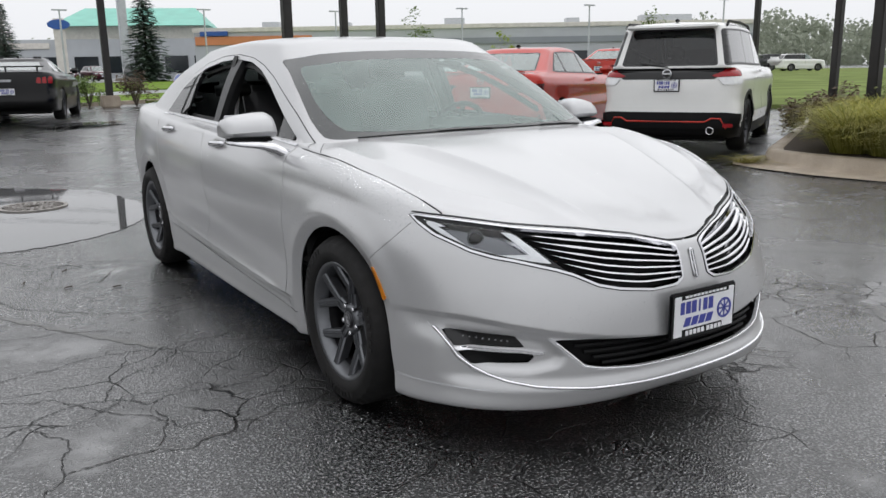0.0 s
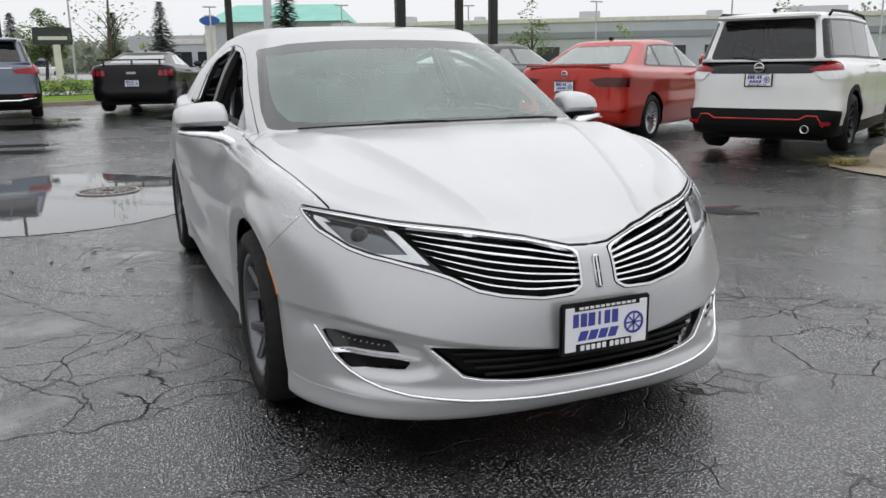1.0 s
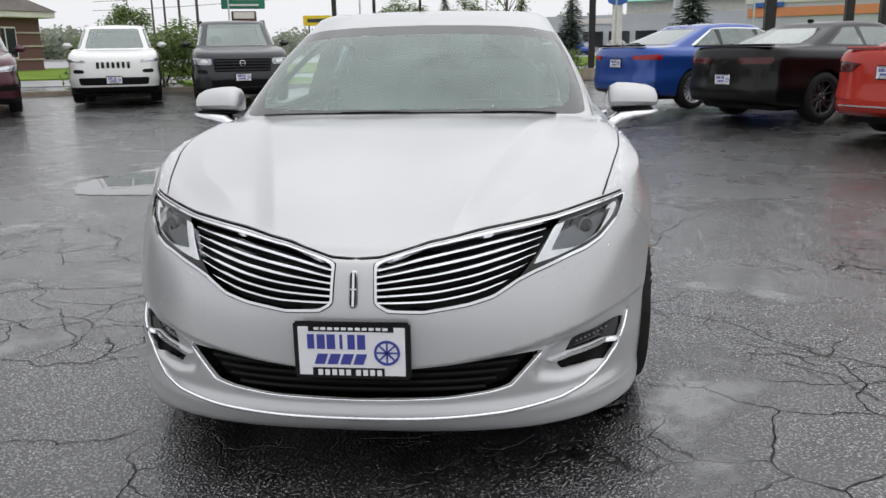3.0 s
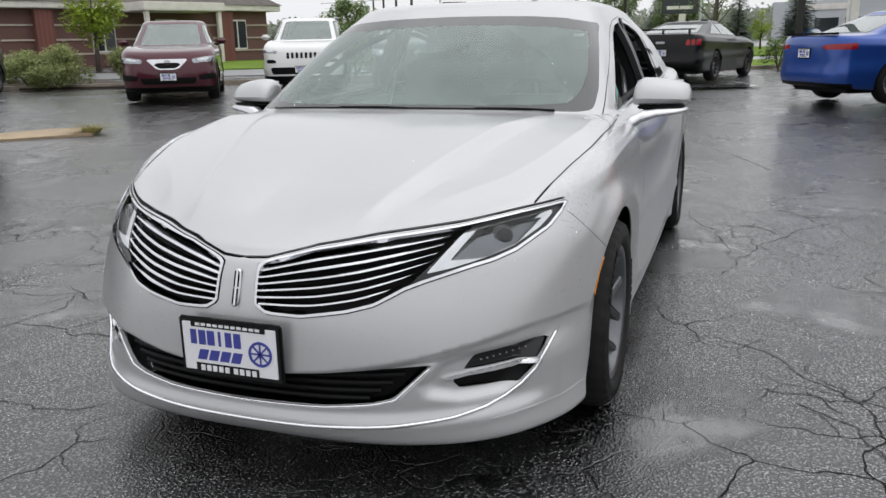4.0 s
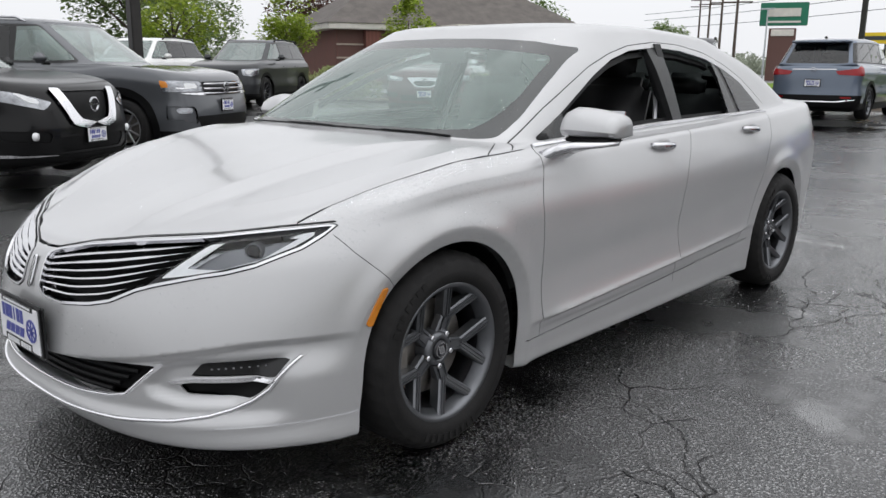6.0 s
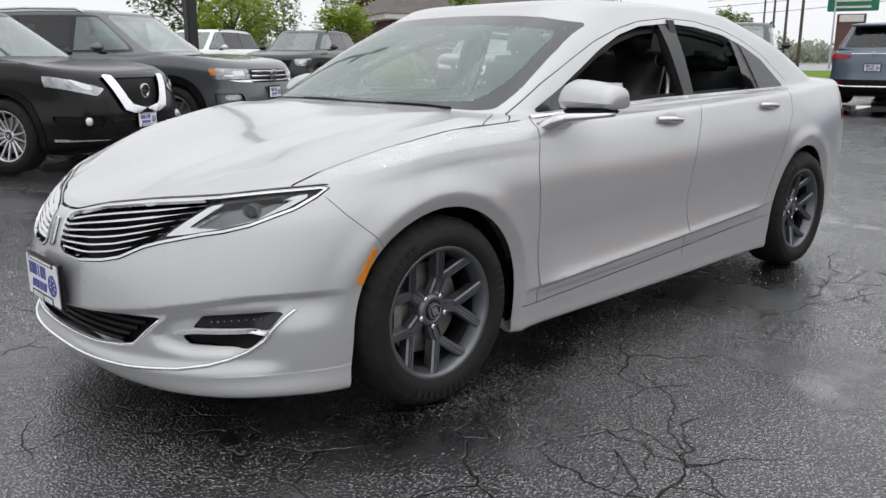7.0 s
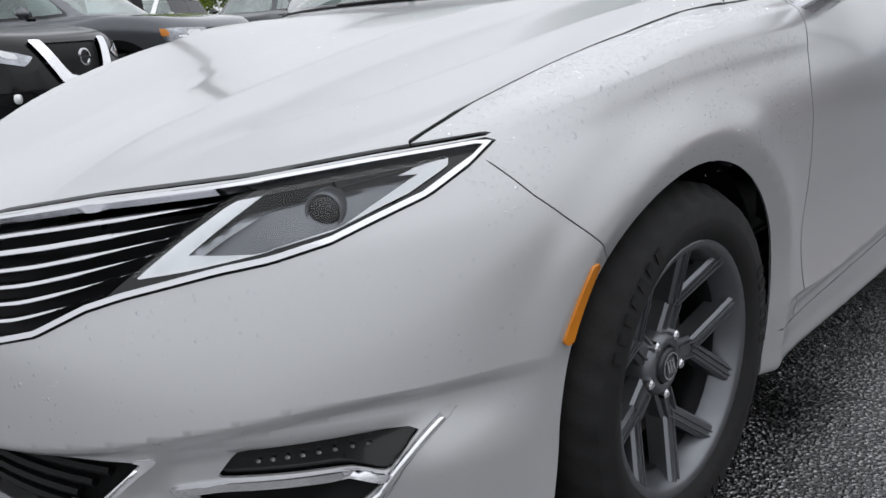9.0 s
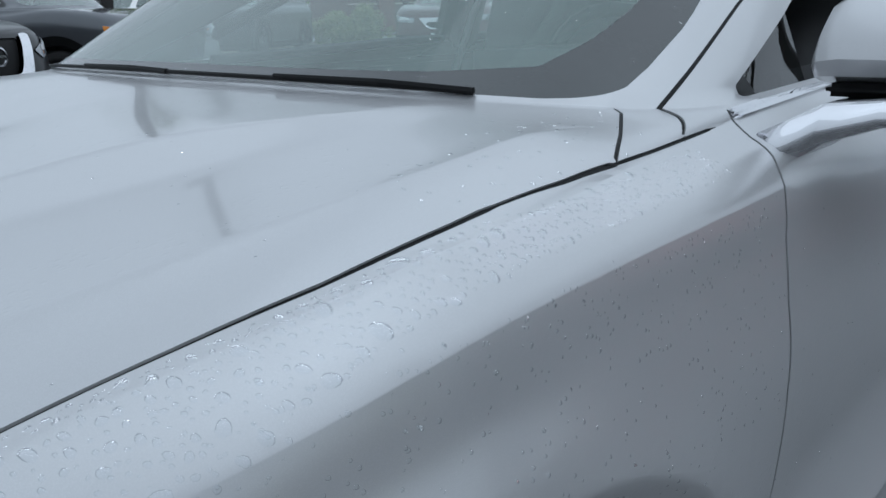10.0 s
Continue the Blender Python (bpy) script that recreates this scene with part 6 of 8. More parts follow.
# maroon crossover, seen from the front
c = vehicle("maroon_crossover", "maroon crossover with a bright winged grille", -9.3, 10.55, 33, False, M_MAROON, 4.69, 1.87, 1.64, 0.92, 1.08, 1.06, 1.10, 1.15, 1.95, 4.05, 4.50, (0.92, 3.60), 0.35, metal=M_ALLOYLIGHT, posts=(2.28, 3.18), roof_w=0.68, nf=3.0, clad=0.30,
            front=[("headlight", [(0.46, 0.83), (0.48, 0.75), (1.1, 0.80), (1.1, 0.90), (0.7, 0.87)], M_WHITELENS, 0.01), ("grille", sym((0.15, 0.66), (0.31, 0.765)), M_PLASTIC, -0.01), ("grille_surround", sym((0.19, 0.635), (0.40, 0.835)), M_CHROME, 0.012), ("lower_grille", sym((0.50, 0.36), (0.54, 0.48)), M_PLASTIC, -0.01), ("fog_lamp", [(0.58, 0.42), (0.56, 0.52), (0.90, 0.56), (0.88, 0.44)], M_PLASTIC, -0.01), ("fog_trim", [(0.56, 0.395), (0.62, 0.36), (0.90, 0.385), (0.90, 0.41), (0.64, 0.395), (0.58, 0.43)], M_CHROME, 0.012)])
end_plate(c, -0.01, 0.50, rear=False)
badge(c, 0.0, 0.79, 0.055)

# charcoal crossover beyond
c = vehicle("charcoal_crossover", "charcoal crossover with black wheels and roof rails", -14.5, 8.9, 34, False, M_DARKGREY, 4.63, 1.84, 1.66, 0.95, 1.10, 1.08, 1.12, 1.20, 1.95, 4.15, 4.50, (0.92, 3.65), 0.36, metal=M_ALLOYDARK, posts=(2.32, 3.25), rails=True, roof_w=0.70, nf=3.2, clad=0.33,
            front=[("headlight", [(0.56, 0.90), (0.60, 0.76), (0.78, 0.74), (1.1, 0.86), (1.1, 0.93)], M_WHITELENS, 0.01), ("grille", sym((0.44, 0.66), (0.52, 0.88)), M_PLASTIC, -0.01)])
# white people carrier behind it
c = vehicle("white_suv", "white SUV with dark side windows", -17.3, 7.3, 34, False, M_WHITE, 4.7, 1.88, 1.72, 0.96, 1.12, 1.10, 1.14, 1.20, 1.95, 4.25, 4.60, (0.92, 3.70), 0.36, posts=(2.32, 3.25), rails=True, roof_w=0.70)

# grey three-row SUV, seen from the front corner
c = vehicle("grey_suv", "mid-grey SUV with broad chrome-barred grille", -6.95, 4.26, 120, False, M_MIDGREY, 5.04, 1.98, 1.77, 1.00, 1.17, 1.12, 1.14, 1.40, 2.15, 4.65, 4.95, (0.95, 3.93), 0.375, metal=M_ALLOYLIGHT, posts=(2.55, 3.50), rails="bright", roof_w=0.73, clad=0.36, nf=3.8,
            front=[("turn_signal", [(0.915, 0.895), (0.925, 0.975), (1.1, 0.98), (1.1, 0.895)], M_AMBER, 0.010), ("lamp_strip", [(0.50, 0.875), (0.50, 0.893), (0.88, 0.893), (0.88, 0.875)], M_POLISHED, 0.014), ("headlight", [(0.50, 0.96), (0.50, 0.84), (1.1, 0.84), (1.1, 0.98), (0.80, 0.97)], M_WHITELENS, 0.008), ("grille", sym((0.48, 0.79), (0.50, 0.96)), M_PLASTIC, -0.015), ("lower_grille", sym((0.60, 0.36), (0.70, 0.54)), M_PLASTIC, -0.015), ("fog_lamp", [(0.74, 0.575), (0.74, 0.645), (0.90, 0.65), (0.90, 0.575)], M_LAMP, -0.006), ("fog_recess", [(0.66, 0.44), (0.70, 0.66), (1.1, 0.67), (1.1, 0.54)], M_MIDGREY, -0.03), ("headlight_trim", [(0.48, 0.785), (0.48, 0.825), (1.1, 0.825), (1.1, 0.785)], M_POLISHED, 0.014)])
for z in (0.815, 0.875, 0.935):
    part("grille_bar", rod([(xx, 0.012 + 0.10 * xx * xx, z) for xx in (-0.5, -0.3, 0, 0.3, 0.5)], 0.014, 6), M_CHROME, c, smooth=True)
badge(c, -0.01, 0.885, 0.075)
end_plate(c, -0.015, 0.66, rear=False)
part("skid_strip", box((1.3, 0.03, 0.03), (0, 0.06, 0.285), 0.01), M_ALLOYLIGHT, c)
for z in (0.40, 0.45, 0.50):
    part("grille_bar", rod([(xx, 0.02 + 0.10 * xx * xx, z) for xx in (-0.58, -0.3, 0, 0.3, 0.58)], 0.009, 6), M_GLOSSBLACK, c, smooth=True)

# black crossover with a V grille, nearest of that row
c = vehicle("black_crossover", "black crossover with bright V-shaped grille", -5.65, 1.87, 120, False, M_BLACKPAINT, 4.89, 1.915, 1.69, 0.93, 1.12, 1.08, 1.14, 1.30, 2.10, 4.2, 4.70, (0.98, 3.80), 0.37, metal=M_ALLOYLIGHT, spokes=7, posts=(2.45, 3.40), roof_w=0.70, clad=0.33, nf=2.8,
            front=[("headlight", [(0.50, 0.83), (0.60, 0.76), (0.75, 0.80), (1.1, 0.93), (1.1, 1.02), (0.72, 0.90)], M_WHITELENS, 0.010), ("grille_surround", [(0.37, 0.95), (0.49, 0.95), (0.34, 0.62), (0.22, 0.575), (0.0, 0.57), (0.0, 0.64), (0.17, 0.645), (0.235, 0.68)], M_POLISHED, 0.030), ("grille", sym((0.22, 0.65), (0.36, 0.935)), M_PLASTIC, -0.012), ("fog_lamp", [(0.58, 0.46), (0.56, 0.56), (0.92, 0.58), (0.90, 0.48)], M_PLASTIC, -0.012), ("lower_grille", sym((0.46, 0.36), (0.52, 0.50)), M_PLASTIC, -0.01), ("bumper_strip", [(0.50, 0.30), (0.50, 0.335), (0.92, 0.36), (0.92, 0.33)], M_CHROME, 0.015)])
badge(c, -0.012, 0.80, 0.075)
end_plate(c, -0.015, 0.50, rear=False)
for sx in (1, -1):
    bm, _ = lathe([(0.04, 0.02), (0.04, 0.0), (0.001, -0.01)], 16, "Y", m=Matrix.Translation((sx * 0.72, 0.11, 0.52)))
    part("fog_bulb", bm, M_WHITELENS, c, smooth=True)


# ---- planting ----
def leaf_material(name, dark, light):
    t = Tree(name)
    rnd = t.add("NewGeometry").outputs["Random Per Island"]
    col = t.mix(rnd, dark, light)
    col = t.mix(t.math("MULTIPLY", t.noise(1.3, 3), 0.5), col, dark)
    top = t.add("BsdfPrincipled", {"Base Color": col, "Roughness": 0.55, "Specular IOR Level": 0.3}).outputs[0]
    thin = t.add("BsdfTranslucent", {"Color": col}).outputs[0]
    return t.done(t.add("MixShader", {0: 0.4, 1: top, 2: thin}).outputs[0])


# lightened green: some haze of distance is put into the leaf colour
M_LEAF = leaf_material("tree_leaves", (0.12, 0.18, 0.06), (0.26, 0.34, 0.12))
M_LEAFYELLOW = leaf_material("yellow_green_leaves", (0.2, 0.28, 0.03), (0.42, 0.5, 0.07))
M_LEAFRED = leaf_material("maroon_leaves", (0.08, 0.045, 0.035), (0.16, 0.08, 0.06))
M_LEAFPALE = leaf_material("pale_bush_leaves", (0.16, 0.2, 0.06), (0.45, 0.48, 0.22))
# needles paled to grey-green, haze included in the colour
M_NEEDLE = leaf_material("spruce_needles", (0.1, 0.14, 0.11), (0.19, 0.25, 0.2))
M_BLADE = leaf_material("grass_blades", (0.17, 0.19, 0.03), (0.55, 0.50, 0.13))
M_STRAW = leaf_material("straw_blades", (0.20, 0.19, 0.06), (0.42, 0.36, 0.12))
M_BROWN = leaf_material("brown_seed_heads", (0.10, 0.07, 0.05), (0.20, 0.15, 0.10))
# greyed and paled leaves: the haze of distance is put into this colour
M_FARHAZE = leaf_material("far_leaves_with_haze", (0.27, 0.30, 0.23), (0.38, 0.41, 0.32))
M_MULCH = plain("bark_mulch", (0.05, 0.035, 0.025), 0.85, 0, 0.3, 3, 0.6, 60, fine=0.4)


def leaves(rng, centres, count, size, flat=0.35):
    """Small folded leaf faces scattered round clump centres (x, y, z, radius)."""
    verts, faces = [], []
    for _ in range(count):
        cx, cy, cz, r = centres[rng.randrange(len(centres))]
        d = Vector((rng.gauss(0, 1), rng.gauss(0, 1), rng.gauss(0, 1))).normalized()
        p = Vector((cx, cy, cz)) + d * r * rng.uniform(0.45, 1.05)
        a = Vector((rng.gauss(0, 1), rng.gauss(0, 1), rng.gauss(0, flat))).normalized()
        b = a.cross(Vector((rng.gauss(0, 0.4), rng.gauss(0, 0.4), 1))).normalized()
        s = size * rng.uniform(0.6, 1.3)
        n = len(verts)
        verts += [p - a * s, p + b * s * 0.5 + Vector((0, 0, s * 0.15)), p + a * s, p - b * s * 0.5 + Vector((0, 0, s * 0.15))]
        faces += [(n, n + 1, n + 3), (n + 1, n + 2, n + 3)]
    return verts, faces


def tree(name, label, x, y, height, spread, trunk, material, count, seed, leaf=0.10, bare=False):
    """Trunk, limbs and a crown of leaf clumps with gaps."""
    rng = random.Random(seed)
    ob = thing(name, Matrix.Translation((x, y, lot_height(x, y))), label, "tree")
    bm = rod([(0, 0, 0), (0.03 * height * rng.uniform(-1, 1), 0.02 * height, trunk), (0, 0, height * 0.72)], [0.028 * height, 0.020 * height, 0.006 * height], 8)
    clumps, thin = [], 0.45 if bare else 1.0
    for k in range(9 if not bare else 14):
        a, up = 2 * math.pi * (k * 0.381), rng.uniform(0.0, 1.0)
        z0 = trunk + (height * 0.6 - trunk) * up * 0.8
        r = spread * rng.uniform(0.45, 0.85) * (1 - 0.45 * up)
        tip = (r * math.cos(a), r * math.sin(a), min(height * 0.97, z0 + r * rng.uniform(0.5, 1.1)))
        rod([(0, 0, z0 * 0.9), (tip[0] * 0.5, tip[1] * 0.5, (z0 + tip[2]) * 0.5), tip], [0.010 * height * thin, 0.007 * height * thin, 0.002 * height * thin], 6, bm)
        clumps.append((*tip, spread * rng.uniform(0.28, 0.48)))
    part("trunk", bm, M_BARK, ob, smooth=True)
    for _ in range(16):
        a, q = rng.uniform(0, 2 * math.pi), rng.uniform(0.05, 1.0)
        r = spread * math.sin(math.pi * min(1, q * 0.85 + 0.12)) * rng.uniform(0.3, 0.85)
        clumps.append((r * math.cos(a), r * math.sin(a), trunk + (height - trunk) * q * 0.92, spread * rng.uniform(0.22, 0.40)))
    if count:
        mesh_object("crown", *leaves(rng, clumps, count, leaf), material, ob, smooth=False)
    return ob


def spruce(x, y, height, spread, seed):
    rng = random.Random(seed)
    ob = thing("spruce", Matrix.Translation((x, y, lot_height(x, y))), "dark blue-green spruce with drooping layered branches", "tree")
    part("trunk", rod([(0, 0, 0), (0, 0, height * 0.97)], [0.02 * height, 0.003 * height], 8), M_BARK, ob)
    verts, faces = [], []
    for k in range(int(34)):
        q = k / 33
        z = height * (0.05 + 0.93 * q)
        reach = spread * (1 - q) ** 0.85 + 0.06 * spread
        n_br = int(17 - 9 * q)
        for j in range(n_br):
            a = 2 * math.pi * (j + rng.random()) / n_br
            length = reach * rng.uniform(0.7, 1.08)
            for m in range(max(6, int(length / 0.11))):
                d = length * (0.15 + 0.85 * (m + rng.random()) / max(6, int(length / 0.11)))
                p = Vector((math.cos(a) * d, math.sin(a) * d, z - 0.22 * d + 0.06 * d * d / max(reach, 0.1) + rng.uniform(-0.08, 0.08)))
                out = Vector((math.cos(a + rng.uniform(-0.8, 0.8)), math.sin(a + rng.uniform(-0.8, 0.8)), rng.uniform(-0.4, 0.15)))
                side = out.cross(Vector((0, 0, 1))).normalized()
                s = rng.uniform(0.26, 0.46) * height / 9
                n = len(verts)
                verts += [p - side * s * 0.55, p + side * s * 0.55, p + out * s * 1.2]
                faces.append((n, n + 1, n + 2))
    mesh_object("crown", verts, faces, M_NEEDLE, ob, smooth=False)
    return ob


def bush(x, y, w, h, material, seed, count=1400, leaf=0.05, label="rounded pale green shrub by the lot's edge", name="shrub", z=None):
    rng = random.Random(seed)
    ob = thing(name, Matrix.Translation((x, y, lot_height(x, y) if z is None else z)), label, "shrub")
    bm = bmesh.new()
    for k in range(6):
        a = k * 1.05
        rod([(0, 0, 0), (0.25 * w * math.cos(a), 0.25 * w * math.sin(a), h * 0.6)], [0.02, 0.008], 5, bm)
    part("stem", bm, M_BARK, ob)
    clumps = []
    for _ in range(16):
        a, r, q = rng.uniform(0, 6.28), w * 0.5 * math.sqrt(rng.random()), rng.uniform(0.25, 0.85)
        clumps.append((r * math.cos(a), r * math.sin(a), h * q * (1 - 0.35 * (2 * r / w) ** 2), 0.24 * min(w, h)))
    mesh_object("foliage", *leaves(rng, clumps, count, leaf), material, ob, smooth=False)
    return ob


def tuft(x, y, w, h, blades, material, seed, z=0.15, name="ornamental_grass", label="arching clump of long green grass blades"):
    rng = random.Random(seed)
    verts, faces = [], []
    for _ in range(blades):
        a, r = rng.uniform(0, 6.28), w * 0.25 * math.sqrt(rng.random())
        base = Vector((r * math.cos(a), r * math.sin(a), 0))
        b = a + rng.uniform(-0.8, 0.8)
        out = Vector((math.cos(b), math.sin(b), 0))
        side = Vector((-out.y, out.x, 0))
        reach, top, wd = w * rng.uniform(0.3, 1.05), h * rng.uniform(0.35, 0.95), rng.uniform(0.005, 0.010)
        n = len(verts)
        for t in (0, 0.35, 0.7, 1.0):
            p = base + out * reach * t ** 1.6 + Vector((0, 0, top * (2.2 * t - 1.5 * t * t) * 1.2))
            ww = wd * (1 - 0.85 * t)
            verts += [p - side * ww, p + side * ww]
        faces += [(n + 2 * k, n + 2 * k + 1, n + 2 * k + 3, n + 2 * k + 2) for k in range(3)]
    ob = mesh_object(name, verts, faces, material, None, smooth=False)
    ob.location = (x, y, z)
    return tagged(ob, label, "grass")


def square_pole(x, y, w, h, material=M_POLE, label="dark bronze square lamp post", lamp=True, name="lamp_post"):
    ob = thing(name, Matrix.Translation((x, y, lot_height(x, y))), label, "lamp post")
    part("base", box((w * 2.6, w * 2.6, 0.35), (0, 0, 0.175), 0.03), M_CONCRETE, ob)
    bm = box((w, w, h), (0, 0, h / 2 + 0.3), w * 0.08)
    part("shaft", bm, material, ob)
    if lamp:
        for s in (1, -1):
            part("lamp_head", box((0.75, 0.38, 0.14), (s * 0.75, 0, h + 0.35), 0.04), material, ob)
        part("cross_arm", box((1.2, 0.08, 0.08), (0, 0, h + 0.32), 0.01), material, ob)
    return ob


# ---- buildings and signs far off ----
def facing(x, y, to=(0.0, 0.0)):
    """A pose whose -y side looks at a point."""
    return Matrix.Translation((x, y, lot_height(x, y))) @ Matrix.Rotation(math.atan2(y - to[1], x - to[0]) - math.pi / 2, 4, "Z")


def along(a, b):
    """A pose at a, its x axis towards b."""
    return Matrix.Translation((a[0], a[1], 0.25)) @ Matrix.Rotation(math.atan2(b[1] - a[1], b[0] - a[0]), 4, "Z")


def brick_wall():
    t = Tree("red_brown_brick")
    br = t.add("TexBrick", {"Vector": t.tex.outputs["Object"], "Color1": (0.21, 0.07, 0.055, 1), "Color2": (0.14, 0.055, 0.04, 1), "Mortar": (0.13, 0.07, 0.06, 1), "Scale": 4.0, "Mortar Size": 0.02})
    col = t.mix(t.math("MULTIPLY", t.noise(0.7, 4), 0.5), br.outputs["Color"], (0.11, 0.05, 0.04))
    return t.done(t.add("BsdfPrincipled", {"Base Color": col, "Roughness": 0.8}).outputs[0])


M_BRICK = brick_wall()
M_BAND = plain("pale_stone_band", (0.42, 0.36, 0.30), 0.7, 0, 0.15, 2)
M_ROOF = plain("grey_brown_shingles", (0.13, 0.115, 0.105), 0.85, 0, 0.25, 1.5, 0.4, 40, fine=0.4)
M_TRIMWHITE = plain("off_white_trim", (0.66, 0.63, 0.58), 0.55, 0, 0.1, 2)
M_GREYWALL = plain("light_grey_cladding", (0.46, 0.48, 0.50), 0.6, 0.0, 0.08, 0.3)
M_GREYSTRIPE = plain("mid_grey_stripe", (0.26, 0.28, 0.30), 0.6, 0, 0.08, 0.3)
M_ORANGE = plain("orange_stripe", (0.62, 0.24, 0.10), 0.55, 0, 0.08, 0.3)
M_TEAL = plain("teal_metal_roof", (0.16, 0.46, 0.37), 0.45, 0.1, 0.1, 0.4)
M_SIGNGREEN = plain("green_sign", (0.01, 0.16, 0.09), 0.4, 0, 0.08, 1)
M_SIGNYELLOW = plain("yellow_sign", (0.75, 0.55, 0.02), 0.45, 0, 0.08, 1)
M_SIGNBLUE = plain("blue_sign", (0.03, 0.10, 0.35), 0.45, 0, 0.08, 1)
M_SIGNDARK = plain("dark_sign", (0.03, 0.035, 0.04), 0.4, 0, 0.1, 1)
M_ROAD = plain("pale_wet_road", (0.20, 0.205, 0.21), 0.35, 0, 0.15, 0.3, 0.2, 40)
M_DARKGLASS = plain("dark_window", (0.02, 0.025, 0.03), 0.08, 0, 0.2, 0.5)

bank = thing("bank_building", along((-36.2, 31.0), (-29.5, 46.5)), "single-storey brick building with pale bands and a hipped roof", "building")
bl = 17.0
part("wall", box((bl, 9.0, 3.3), (bl / 2, 4.5, 1.65), 0.02), M_BRICK, bank)
for z in (0.75, 1.55, 2.35):
    part("stone_band", box((bl + 0.06, 0.10, 0.10), (bl / 2, -0.03, z), 0.01), M_BAND, bank)
part("fascia", box((bl + 1.4, 10.4, 0.38), (bl / 2, 4.5, 3.42), 0.04), M_TRIMWHITE, bank)
bm = bmesh.new()
lo = [(-0.8, -0.8, 3.6), (bl + 0.8, -0.8, 3.6), (bl + 0.8, 9.8, 3.6), (-0.8, 9.8, 3.6)]
hi = [(4.2, 4.5, 6.9), (bl - 4.2, 4.5, 6.9)]
vs = [bm.verts.new(p) for p in lo + hi]
for f in ((0, 1, 5, 4), (1, 2, 5), (2, 3, 4, 5), (3, 0, 4), (3, 2, 1, 0)):
    bm.faces.new([vs[i] for i in f])
part("roof", bm, M_ROOF, bank)
for x in (1.0, 12.4):
    part("pier", box((1.0, 0.5, 3.2), (x + 1.2, -0.22, 1.6), 0.03), M_BRICK, bank)
for x in (5.6, 9.6, 14.6):
    wnd = part("window", box((1.4, 0.12, 1.9), (x, -0.03, 1.75), 0.02), M_TRIMWHITE, bank)
    for s in (-0.34, 0.34):
        part("pane", box((0.58, 0.05, 1.7), (x + s, -0.09, 1.75), 0.01), M_DARKGLASS, wnd)
part("canopy", box((5.2, 3.2, 0.5), (9.0, -2.0, 3.3), 0.05), M_TRIMWHITE, bank)
for x in (6.7, 11.3):
    part("column", box((0.26, 0.26, 3.1), (x, -3.3, 1.55), 0.03), M_TRIMWHITE, bank)

house = thing("house", facing(-59, 49.3, (2, -2)), "white gabled house behind trees", "building")
part("wall", box((7, 6, 3.2), (0, 3, 1.6), 0.02), M_TRIMWHITE, house)
bm = bmesh.new()
vs = [bm.verts.new(p) for p in ((-3.7, -0.3, 3.0), (3.7, -0.3, 3.0), (0, -0.3, 5.6), (-3.7, 6.3, 3.0), (3.7, 6.3, 3.0), (0, 6.3, 5.6))]
for f in ((0, 2, 5, 3), (1, 4, 5, 2), (0, 1, 2), (3, 5, 4), (0, 3, 4, 1)):
    bm.faces.new([vs[i] for i in f])
part("roof", bm, M_ROOF, house)
for s in (-1.6, 1.6):
    part("window", box((1.0, 0.1, 1.2), (s, -0.03, 1.7), 0.02), M_DARKGLASS, house)

teal = thing("showroom", along((18.0, 140.0), (38.0, 131.5)), "white car showroom with a teal gabled roof", "building")
part("wall", box((46, 20, 6.2), (9, 10, 3.1), 0.05), M_GREYWALL, teal)
part("upper_wall", box((22, 18, 2.2), (11, 10, 7.2), 0.05), M_TRIMWHITE, teal)
bm = bmesh.new()
vs = [bm.verts.new(p) for p in ((-1, -1, 8.2), (23, -1, 8.2), (23, 21, 8.2), (-1, 21, 8.2), (2, 10, 11.6), (20, 10, 11.6))]
for f in ((0, 1, 5, 4), (1, 2, 5), (2, 3, 4, 5), (3, 0, 4), (3, 2, 1, 0)):
    bm.faces.new([vs[i] for i in f])
part("roof", bm, M_TEAL, teal)
for k in range(9):
    part("window", box((3.6, 0.2, 2.6), (-10 + 4.6 * k, -0.06, 2.2), 0.03), M_DARKGLASS, teal)
part("sign_bar", box((9, 0.3, 0.9), (-6, -0.1, 5.2), 0.05), M_TRIMWHITE, teal)

store = thing("dealership_building", along((25.7, 93.3), (79.0, 57.2)), "long low light-grey building with an orange stripe", "building")
sl = 64.0
part("wall", box((sl, 18, 5.4), (sl / 2, 9, 2.7), 0.05), M_GREYWALL, store)
part("parapet", box((sl + 0.3, 18.3, 0.5), (sl / 2, 9, 5.55), 0.05), M_TRIMWHITE, store)
part("orange_stripe", box((13.5, 0.2, 0.95), (6.9, -0.08, 4.35), 0.03), M_ORANGE, store)
part("grey_stripe", box((sl - 14, 0.2, 0.7), (14 + (sl - 14) / 2, -0.08, 3.9), 0.03), M_GREYSTRIPE, store)
part("blue_mark", box((3.2, 0.2, 0.5), (2.4, -0.25, 5.15), 0.03), M_SIGNBLUE, store)
for k in range(10):
    part("window", box((2.6, 0.15, 1.9), (2.5 + 4.6 * k, -0.05, 1.7), 0.03), M_DARKGLASS, store)
for k, (x, w, h) in enumerate(((8, 2.0, 0.8), (17, 1.2, 0.6), (30, 2.4, 0.9), (44, 1.6, 0.7), (55, 6, 0.9))):
    part("roof_unit", box((w, 2.0, h), (x, 5, 5.8 + h / 2), 0.05), M_GALV, store)

